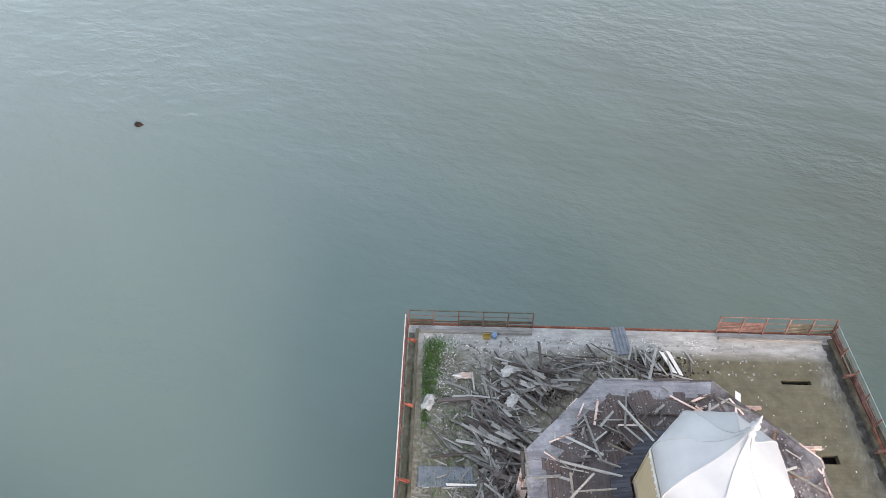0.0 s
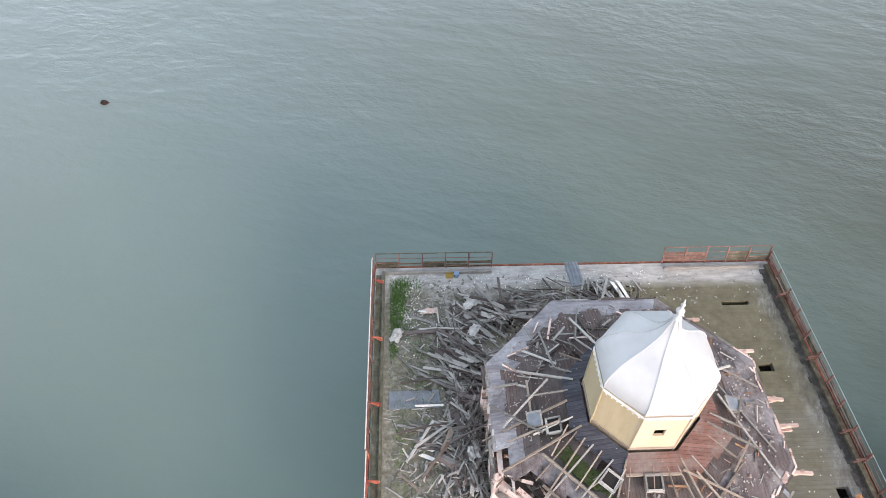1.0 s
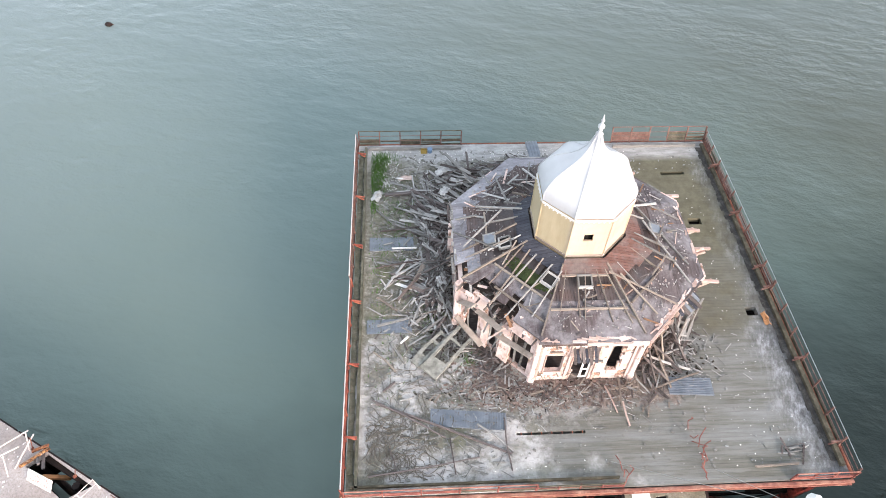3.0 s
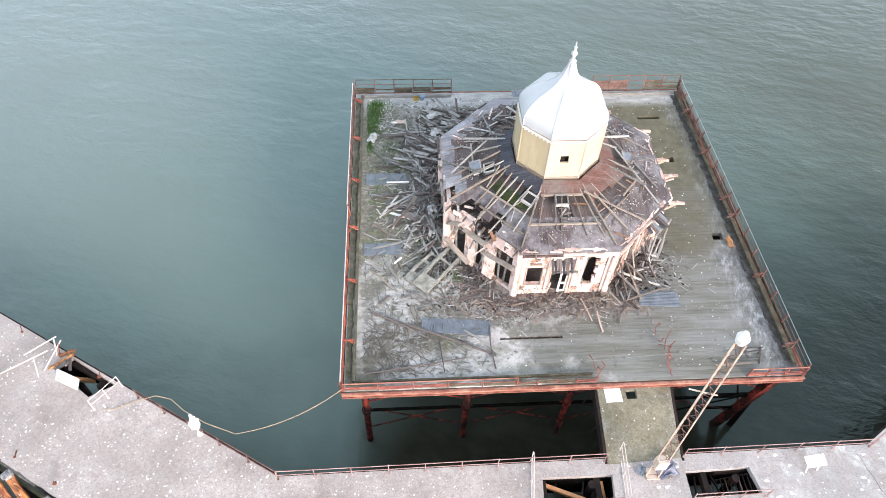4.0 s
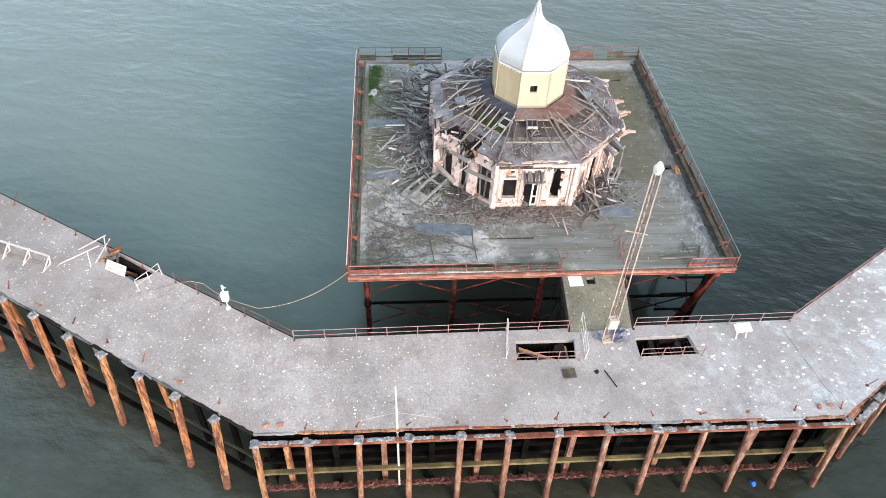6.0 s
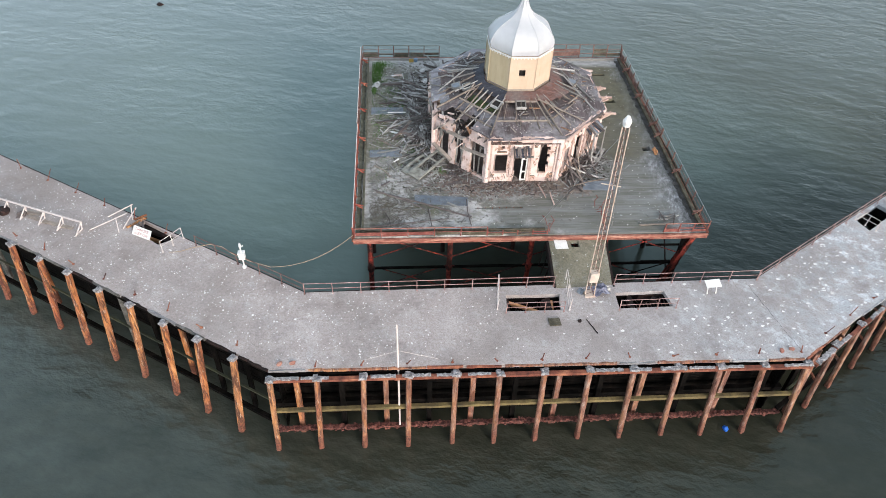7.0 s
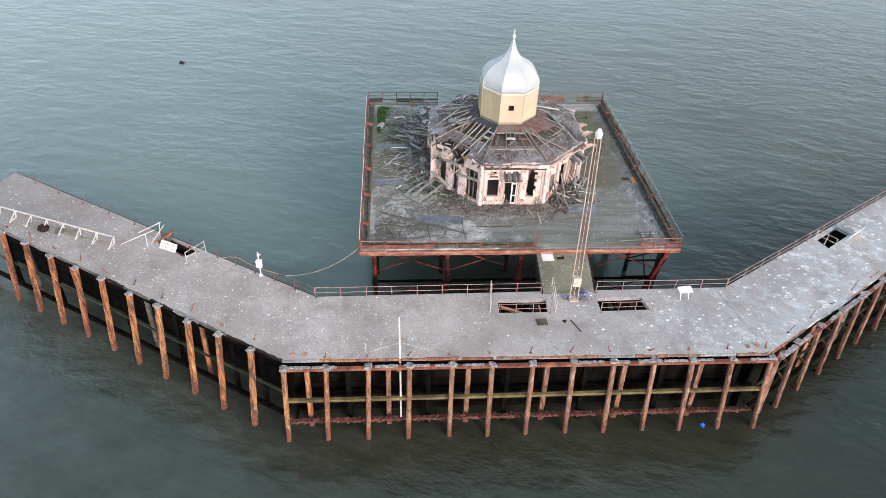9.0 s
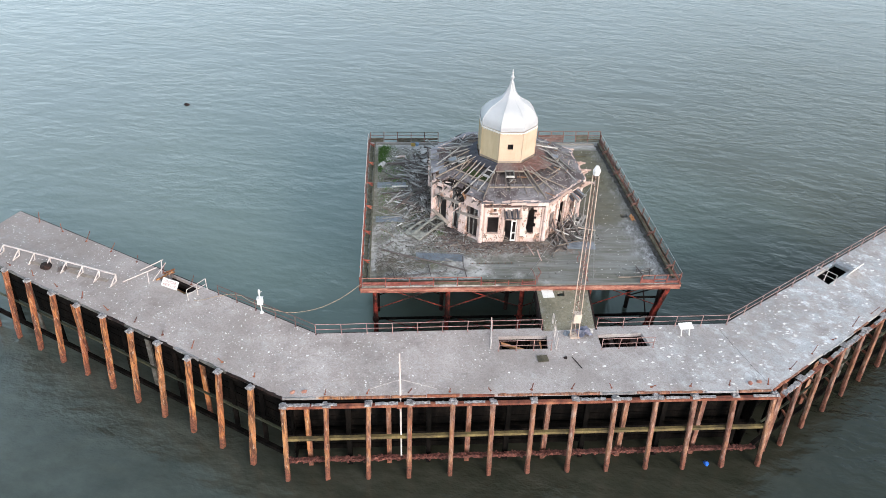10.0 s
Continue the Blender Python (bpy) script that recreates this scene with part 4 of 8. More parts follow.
# raised kerbs along the sides, with a gutter outside them
for x0, x1, y0, y1, mat in ((0.46, 0.62, 0.3, 25.6, MOSSY), (25.62, 25.86, 0.6, 25.6, MUCK), (0.72, 7.5, 25.42, 25.6, GREY_WOOD), (18.9, 25.2, 25.42, 25.6, GREY_WOOD),
                            (0.3, 13.9, 0.38, 0.48, MUCK)):
    bm = bmesh.new()
    block(bm, x0, x1, y0, y1, 0.0, 0.22)
    structure(part("kerb", bm, mat), "low mossy timber kerb along the edge of the platform", "kerb")
for x0, x1, y0, y1 in ((0.05, 0.44, 0.3, 25.4), (25.15, 25.6, 0.9, 25.3)):
    bm = bmesh.new()
    n = 60
    for i in range(n):
        ya, yb = y0 + (y1 - y0) * i / n, y0 + (y1 - y0) * (i + 1) / n
        h = 0.02 + (0.07 if x0 < 10 else 0.02) * rng.random()
        block(bm, x0 + (0.2 * rng.random() if x0 > 10 else 0), x1 - 0.12 * rng.random() * (x0 < 10), ya, yb, 0.004, h)
    tagged(part("gutter_moss", bm, MOSSY if x0 < 10 else GUTTER), "brown-green moss and silt in the platform gutter", "moss", kind="stuff")


# ---- railings of the platform ----
def railing(a, b, n, fills=(), lean=0.24, heights=(0.16, 0.32, 0.48, 0.64, 0.80), top=WHITE_PAINT, label="rusted steel railing along the edge of the platform", height=1.25, brace=0, post=RED_RUST, mids=2):
    """Posts, rails and sheet panels from a to b; fills: bays that hold a rusty sheet, bright: (bay, material)."""
    a, b = Vector(a), Vector(b)
    thing = empty("railing", *a)
    d = (b - a)
    u = d.normalized()
    out = Vector((u.y, -u.x, 0))
    o = lambda p: tuple(Vector(p) - a)
    for i in range(n + 1):
        p = a + d * i / n
        bm = bmesh.new()
        beam(bm, o(p), o(p + out * (lean + rng.uniform(-0.05, 0.05)) + Vector((0, 0, height))), 0.08, 0.08)
        part("post", bm, post, thing)
        if brace and i % brace == brace // 2:
            bm = bmesh.new()
            beam(bm, o(p + Vector((0, 0, 0.62))), o(p - out * 0.58 + Vector((0, 0, 0.14))), 0.07, 0.10)
            beam(bm, o(p - out * 0.1 + Vector((0, 0, 0.56))), o(p - out * 0.58 + Vector((0, 0, 0.46))), 0.08, 0.07)
            part("brace", bm, RED_RUST if top is PALE else FADED_RED, thing)
    for k, z in enumerate([height] + [height * (j + 1) / (mids + 1) for j in range(mids)]):
        bm = bmesh.new()
        sl = out * (lean * z / height)
        rod(bm, o(a + sl + Vector((0, 0, z))), o(b + sl + Vector((0, 0, z))), (0.018 if top is WIRE else 0.034) if k == 0 else 0.024, 6)
        part("rail", bm, top if k == 0 else post, thing)
    for i, mat in fills:
        p, q = a + d * (i + 0.04) / n, a + d * (i + 0.96) / n
        for z in heights:
            if rng.random() < 0.8:
                bm = bmesh.new()
                sl = out * (lean * z / height)
                beam(bm, o(p + sl + Vector((0, 0, z + rng.uniform(-0.02, 0.02)))), o(q + sl + Vector((0, 0, z + rng.uniform(-0.03, 0.03)))), 0.025, 0.10)
                part("slat", bm, mat, thing)
    tagged(thing, label, "railing", "railings of the platform")
    return thing


S_ = (0.10, 0.20, 0.30, 0.40)
railing((-0.02, -0.02, 0), (9.55, -0.02, 0), 5, [(0, DULL_RED), (1, DULL_RED), (2, DULL_RED), (3, MUCK), (4, MUCK)], heights=S_, top=SALMON, height=0.85, lean=0.04, post=DULL_RED, mids=1)
railing((9.6, -0.02, 0), (14.0, -0.02, 0), 4, [(0, MUCK), (1, MUCK), (2, MUCK), (3, DULL_RED)], heights=(0.08, 0.18, 0.28), top=MUCK, height=0.52, lean=0.02, post=DULL_RED, mids=1)
railing((22.75, -0.02, 0), (26.0, -0.02, 0), 3, [(0, DULL_RED), (1, DULL_RED), (2, DULL_RED)], heights=S_, top=SALMON, height=0.85, lean=0.04, post=DULL_RED, mids=1)
railing((-0.02, 13.0, 0), (-0.02, 0.05, 0), 9, [(i, RED_RUST) for i in range(9)], brace=3, top=PALE, height=0.9, lean=0.12, heights=(0.30, 0.42, 0.54))
railing((-0.02, 26.02, 0), (-0.02, 13.05, 0), 9, [(i, MUCK if i % 3 else FADED_RED) for i in range(8)], brace=3, top=PALE, height=1.05, lean=0.16, post=FADED_RED, heights=(0.3, 0.45))
railing((26.02, 0.05, 0), (26.02, 11.9, 0), 7, [(i, MUCK) for i in range(1, 7)], brace=3, heights=(0.12, 0.22), height=1.0, lean=0.06, top=WIRE, post=FADED_RED)
railing((26.02, 12.0, 0), (26.02, 26.0, 0), 9, [(i, MUCK if i % 3 == 1 else FADED_RED) for i in range(9)], brace=3, heights=(0.12, 0.25, 0.38, 0.51), height=1.0, lean=0.06, top=WIRE, post=FADED_RED)
railing((7.55, 26.0, 0), (0.02, 26.0, 0), 5, [(i, MUCK) for i in range(5)], top=MUCK, post=FADED_RED, heights=(0.1, 0.22, 0.34, 0.46), height=1.15)
railing((26.0, 26.0, 0), (18.9, 26.0, 0), 5, [(0, MUCK), (1, MUCK), (3, FADED_RED), (4, FADED_RED)], top=FADED_RED, post=FADED_RED, height=1.3, heights=(0.2, 0.32, 0.44, 0.56, 0.68, 0.80))


# ---- octagonal pavilion ----
CX, CY = 12.9, 12.93
pav = empty("pavilion", CX, CY, 0)
tagged(pav, "ruined octagonal pavilion, stained plaster, white onion dome on buff tower", "pavilion")


def ring(apothem, z, n=8, turn=0.0):
    r = apothem / math.cos(math.pi / n)
    return [Vector((r * math.sin(2 * math.pi * (k - 0.5) / n + turn), -r * math.cos(2 * math.pi * (k - 0.5) / n + turn), z)) for k in range(n)]


def face_frame(k, apothem):
    """The start, the way along and the way out of the octagon's face k; face 0 looks to -y, and they run towards +x."""
    a, b = ring(apothem, 0)[k], ring(apothem, 0)[(k + 1) % 8]
    u = (b - a).normalized()
    return a, u, Vector((u.y, -u.x, 0)), (b - a).length


def wall_panel(k, apothem, z0, z1, thick, openings):
    """A wall over face k with rectangular openings (u0, u1, z0, z1) through it."""
    a, u, out, length = face_frame(k, apothem)
    us = sorted({0.0, length, *(v for o in openings for v in o[:2])})
    zs = sorted({z0, z1, *(v for o in openings for v in o[2:])})
    hole = lambda m, h: any(o[0] < m < o[1] and o[2] < h < o[3] for o in openings)
    bm = bmesh.new()
    for ua, ub in zip(us, us[1:]):
        run = None
        for za, zb in list(zip(zs, zs[1:])) + [(None, None)]:
            solid = za is not None and not hole((ua + ub) / 2, (za + zb) / 2)
            if solid:
                run = (run[0] if run else za, zb)
            elif run:
                p, q = a + u * ua, a + u * ub
                ins = out * -thick
                lo, hi = Vector((0, 0, run[0])), Vector((0, 0, run[1]))
                hexa(bm, [p + lo, q + lo, q + ins + lo, p + ins + lo, p + hi, q + hi, q + ins + hi, p + ins + hi])
                run = None
    return bm


def on_face(k, apothem, u, out, z):
    a, uu, o, _ = face_frame(k, apothem)
    return a + uu * u + o * out + Vector((0, 0, z))


WA, TOP = 6.72, 4.0
OPEN = {
    0: [(0.55, 1.55, 0.88, 2.62), (2.05, 3.2, 0.0, 2.32), (4.0, 4.82, 0.8, 3.55), (1.0, 1.28, 3.1, 3.38)],
    1: [(0.7, 1.35, 0.9, 2.6), (2.3, 3.2, 0.2, 3.0), (4.0, 4.8, 1.0, 2.8)],
    2: [(1.0, 1.9, 0.9, 2.8), (3.4, 4.4, 0.0, 2.6)],
    3: [(2.2, 3.3, 0.9, 2.8)],
    4: [(2.2, 3.3, 0.0, 2.6)],
    5: [(0.9, 1.9, 0.6, 3.0), (3.2, 4.6, 0.3, 3.2)],
    6: [(0.4, 1.7, 0.2, 3.2), (2.4, 3.4, 0.0, 2.6), (4.2, 5.2, 0.3, 2.9)],
    7: [(0.25, 1.55, 0.0, 2.75), (2.05, 3.0, 0.1, 4.0), (3.85, 5.15, 0.2, 3.1), (0.0, 1.0, 3.35, 4.0), (3.0, 3.6, 2.9, 4.0)],
}
for k in range(8):
    part("wall", wall_panel(k, WA, 0.0, TOP, 0.24, OPEN[k]), PLASTER, pav)
    # corner pilaster
    p = ring(WA + 0.05, 0)[k]
    bm = bmesh.new()
    rod(bm, p, p + Vector((0, 0, TOP)), 0.17, 8)
    rod(bm, p, p + Vector((0, 0, 0.5)), 0.23, 8)
    part("corner_post", bm, PLASTER, pav)
    # plinth and frieze
    for z0, z1, d, mat in ((0.0, 0.42, 0.06, PLASTER), (3.58, 3.78, 0.10, RED_BOARDS)):
        if k == 7:
            continue
        length = face_frame(k, WA)[3]
        spans = [(0.0, length)]
        for o in OPEN[k]:
            if o[2] < z1 and o[3] > z0:
                spans = [s for a_, b_ in spans for s in ((a_, min(b_, o[0])), (max(a_, o[1]), b_)) if s[1] - s[0] > 0.02]
        for a_, b_ in spans:
            bm = bmesh.new()
            beam(bm, on_face(k, WA, a_, d / 2 - 0.01, (z0 + z1) / 2), on_face(k, WA, b_, d / 2 - 0.01, (z0 + z1) / 2), d, z1 - z0)
            part("moulding", bm, mat, pav)
    # broken eaves: a battered fascia in pieces, and rafter ends
    length = face_frame(k, 6.98)[3]
    u = 0.0
    while u < length - 0.1:
        step = rng.uniform(0.5, 1.5)
        if rng.random() < (0.82 if k != 7 else 0.35):
            bm = bmesh.new()
            dz = rng.uniform(-0.05, 0.04)
            beam(bm, on_face(k, 7.03, u, 0.0, 4.06 + dz), on_face(k, 7.03, min(u + step, length), rng.uniform(-0.03, 0.06), 4.06 + dz + rng.uniform(-0.04, 0.04)), rng.uniform(0.07, 0.15), rng.uniform(0.2, 0.3))
            part("fascia", bm, rng.choice((PEACH, PEACH, PLASTER, BROWN_WOOD) if k in (0, 1, 2) else (PLASTER, GREY_WOOD, BROWN_WOOD)), pav)
        u += step
    for i in range(9):
        u = (i + 0.5) * length / 9
        if rng.random() < 0.75:
            bm = bmesh.new()
            beam(bm, on_face(k, 6.98, u, -0.35, 3.93), on_face(k, 6.98, u + rng.uniform(-0.03, 0.03), rng.uniform(0.02, 0.2), 3.86), 0.07, 0.12)
            part("rafter_end", bm, rng.choice((TAN_WOOD, BROWN_WOOD)), pav)


def frame_round(k, o, mat, sill=True, w=0.09):
    """A timber frame round an opening of face k."""
    win = empty("window_frame" if o[2] > 0.3 else "door_frame")
    win.parent = pav
    bars = [((o[0], o[2]), (o[0], o[3])), ((o[1], o[2]), (o[1], o[3])), ((o[0], o[3]), (o[1], o[3]))]
    if sill and o[2] > 0.3:
        bars.append(((o[0] - 0.1, o[2]), (o[1] + 0.1, o[2])))
    for (ua, za), (ub, zb) in bars:
        bm = bmesh.new()
        beam(bm, on_face(k, WA, ua, 0.03, za), on_face(k, WA, ub, 0.03, zb), w, 0.10 if za != zb else w)
        part("bar", bm, mat, win)


for k in (0, 1, 2, 6):
    for o in OPEN[k]:
        if 1 < o[3] - o[2] < 2.7:
            frame_round(k, o, PEACH if k < 2 else GREY_WOOD, w=0.06)
# hanging door leaf with two lights, white
leaf = empty("door")
leaf.parent = pav
leaf["label"] = "white half-glazed door leaf hanging in the opening"
for ua, ub, za, zb in ((2.68, 2.80, 0.05, 2.2), (3.06, 3.17, 0.05, 2.2), (2.8, 3.06, 2.06, 2.2), (2.8, 3.06, 0.85, 0.98), (2.8, 3.06, 0.05, 0.2)):
    bm = bmesh.new()
    beam(bm, on_face(0, WA, ua, -0.05, (za + zb) / 2), on_face(0, WA, ub, -0.05, (za + zb) / 2), 0.05, zb - za)
    part("rail", bm, WHITE_PAINT, leaf)
# broken porch roof over the door, arch over the tall opening
porch = empty("porch_roof")
porch.parent = pav
porch["label"] = "grey boards of a broken porch roof"
for i in range(9):
    u = 1.95 + i * 0.16 + rng.uniform(-0.03, 0.03)
    bm = bmesh.new()
    beam(bm, on_face(0, WA, u, 0.02, 3.25 + rng.uniform(-0.1, 0.2)), on_face(0, WA, u + rng.uniform(-0.1, 0.1), rng.uniform(0.45, 0.8), 2.78 + rng.uniform(-0.08, 0.08)), 0.14, 0.03)
    part("board", bm, (BROWN_WOOD, SLATE, BROWN_WOOD)[i % 3], porch)
bm = bmesh.new()
beam(bm, on_face(0, WA, 1.95, 0.5, 2.72), on_face(0, WA, 3.45, 0.55, 2.76), 0.1, 0.12)
part("bearer", bm, GREY_WOOD, porch)
# loose lath and boards on the front and south-east faces
for k, n in ((0, 7), (1, 12), (2, 6)):
    for i in range(n):
        u, z = rng.uniform(0.2, 5.2), rng.uniform(0.05, 0.4 if k == 0 else 1.2)
        bm = bmesh.new()
        beam(bm, on_face(k, WA, u, 0.06, z), on_face(k, WA, u + rng.uniform(-0.7, 0.7), 0.07, z + rng.uniform(0.3, 1.1)), 0.07, 0.03, up=face_frame(k, WA)[2])
        part("lath", bm, TAN_WOOD if rng.random() < 0.6 else PLASTER, pav)
# patches of bare orange lath where the plaster has come away
for k, u0, z0, w, h in ((0, 0.15, 0.0, 0.5, 0.75), (0, 1.6, 0.0, 0.42, 0.5), (0, 3.3, 0.0, 0.6, 0.6), (0, 5.0, 0.1, 0.45, 0.8), (0, 0.6, 2.75, 0.9, 0.22), (0, 3.5, 3.2, 0.4, 0.4), (0, 5.1, 2.6, 0.35, 0.7),
                        (1, 0.2, 0.1, 0.5, 0.9), (1, 1.4, 0.2, 0.7, 0.6), (1, 3.3, 0.3, 0.6, 1.0), (1, 4.9, 0.2, 0.5, 1.2), (1, 1.5, 2.6, 0.6, 0.5), (2, 0.3, 0.3, 0.6, 1.0), (2, 2.1, 0.2, 0.9, 0.8), (7, 3.05, 0.2, 0.7, 1.0), (6, 1.8, 0.2, 0.5, 1.2)):
    n = max(3, int(h / 0.09))
    for i in range(n):
        za = z0 + h * (i + 0.5) / n
        bm = bmesh.new()
        beam(bm, on_face(k, WA, u0 + rng.uniform(0, 0.14), 0.012, za), on_face(k, WA, u0 + w - rng.uniform(0, 0.16), 0.012, za + jit(0.015)), 0.022, 0.055)
        part("lath", bm, rng.choice((LATH, LATH, TAN_WOOD, BROWN_WOOD)), pav)
# pink pilaster strips and the ochre jamb of the torn opening
for k, us in ((0, (0.22, 1.82, 3.42, 5.32)), (1, (0.25, 1.7, 3.5, 5.25)), (2, (0.3, 2.6, 5.2))):
    for u in us:
        bm = bmesh.new()
        beam(bm, on_face(k, WA, u, 0.05, 0.0), on_face(k, WA, u + jit(0.03), 0.05, 3.6), 0.13, 0.10, up=face_frame(k, WA)[2])
        part("pilaster_strip", bm, PEACH, pav)
for u0, u1, z0, z1 in ((3.90, 4.04, 1.9, 3.5), (4.62, 4.86, 2.6, 3.0), (4.70, 4.84, 0.8, 1.5), (4.5, 4.84, 3.3, 3.58), (4.66, 4.84, 1.9, 2.3), (3.96, 4.2, 3.25, 3.57), (3.97, 4.12, 0.8, 1.2)):
    bm = bmesh.new()
    beam(bm, on_face(0, WA, (u0 + u1) / 2, -0.1, z0), on_face(0, WA, (u0 + u1) / 2 + jit(0.08), -0.1, z1), u1 - u0, 0.16, up=face_frame(0, WA)[2])
    part("torn_edge", bm, TAN_WOOD if u0 < 4 else PLASTER, pav)
# collapsed south-west face: studs and tilted plaster panels
for u, z, du, lean in ((0.4, 3.4, 0.3, 0.1), (0.8, 2.9, -0.4, -0.3), (1.3, 3.6, 0.9, -0.2), (2.3, 3.3, 0.2, 0.1), (2.7, 2.6, 0.6, 0.3), (3.0, 3.4, -0.5, 0.0), (3.6, 3.2, 0.2, 0.1), (4.2, 3.3, -0.1, 0.0), (4.6, 3.0, 0.2, 0.15)):
    bm = bmesh.new()
    beam(bm, on_face(7, WA, u, -0.15, 0.0), on_face(7, WA, u + du, -0.15 + lean, z), 0.12, 0.10)
    part("stud", bm, GREY_WOOD, pav)
for u0, u1, z0, z1, o0, o1 in ((0.0, 1.5, 2.3, 3.7, 0.0, 0.5), (1.5, 3.4, 2.9, 3.2, 0.1, 0.4), (3.0, 5.4, 2.1, 2.5, 0.15, 0.2), (0.2, 2.4, 1.2, 0.8, 0.3, 0.6)):
    bm = bmesh.new()
    beam(bm, on_face(7, WA, u0, o0, z0), on_face(7, WA, u1, o1, z1), 0.10, 0.32, up=face_frame(7, WA)[2])
    part("fallen_plate", bm, PLY, pav)
for u, w, z0, z1, tilt in ((1.95, 0.5, 0.1, 2.3, 0.25), (3.2, 0.75, 0.2, 2.9, 0.45), (0.15, 0.6, 0.9, 2.2, 0.7)):
    bm = bmesh.new()
    p0, p1 = on_face(7, WA, u, 0.25, z0), on_face(7, WA, u + w, 0.25, z0)
    q0, q1 = on_face(7, WA, u, 0.25 - tilt, z1), on_face(7, WA, u + w * 0.8, 0.25 - tilt, z1 - 0.2)
    ins = face_frame(7, WA)[2] * -0.08
    hexa(bm, [p0, p1, p1 + ins, p0 + ins, q0, q1, q1 + ins, q0 + ins])
    part("loose_panel", bm, (PALE, PLASTER, PLY)[int(u * 7) % 3], pav)

bm = bmesh.new()
vs = [ring(WA - 0.3, 0.02), ring(WA - 0.3, 0.06)]
lo, hi = [[bm.verts.new(p) for p in r] for r in vs]
bm.faces.new(hi)
bm.faces.new(lo[::-1])
for k in range(8):
    bm.faces.new((lo[k], lo[(k + 1) % 8], hi[(k + 1) % 8], hi[k]))
part("floor", bm, BROWN_WOOD, pav)


# pieces of broken eave board lying along the front roof edge, and wreckage in the collapsed side
for k, n in ((0, 16), (1, 18), (2, 6), (6, 8)):
    for i in range(n):
        u, ln = rng.uniform(0.1, 5.3), rng.uniform(0.25, 0.9)
        bm = bmesh.new()
        beam(bm, on_face(k, 6.9, u, rng.uniform(-0.12, 0.06), 4.22), on_face(k, 6.9, u + ln * rng.choice((-1, 1)), rng.uniform(-0.25, 0.08), 4.24), rng.uniform(0.05, 0.16), 0.04)
        part("eave_piece", bm, rng.choice((PEACH, PEACH, PLASTER)) if k < 3 else GREY_WOOD, pav)
for i in range(84):
    u, o, z, a = rng.uniform(0.1, 5.4), rng.uniform(-1.7, 0.25), rng.uniform(2.6, 4.3), rng.uniform(0, 6.3)
    ln = rng.uniform(0.2, 0.9)
    bm = bmesh.new()
    beam(bm, on_face(7, WA, u, o, z), on_face(7, WA, u + ln * math.cos(a), o + ln * math.sin(a), z + rng.uniform(-0.6, 0.3)), rng.uniform(0.05, 0.2), rng.uniform(0.03, 0.07))
    part("wreckage", bm, rng.choice((GREY_WOOD, BROWN_WOOD, PLASTER, BROWN_WOOD, LATH)), pav)


# roof: an outer felted slope, an inner band stripped to its boards, a skirt under the tower
def sector(bm, k, a0, z0, a1, z1, thick, s0=0.0, s1=1.0, t0=None, t1=None):
    """A sloping slab over part of sector k between two apothems."""
    def at(ap, z, s):
        r = ring(ap, z)
        return r[k].lerp(r[(k + 1) % 8], s)
    t0, t1 = s0 if t0 is None else t0, s1 if t1 is None else t1
    d = Vector((0, 0, thick))
    q = [at(a0, z0, s0), at(a0, z0, s1), at(a1, z1, t1), at(a1, z1, t0)]
    hexa(bm, [v - d for v in q] + q)


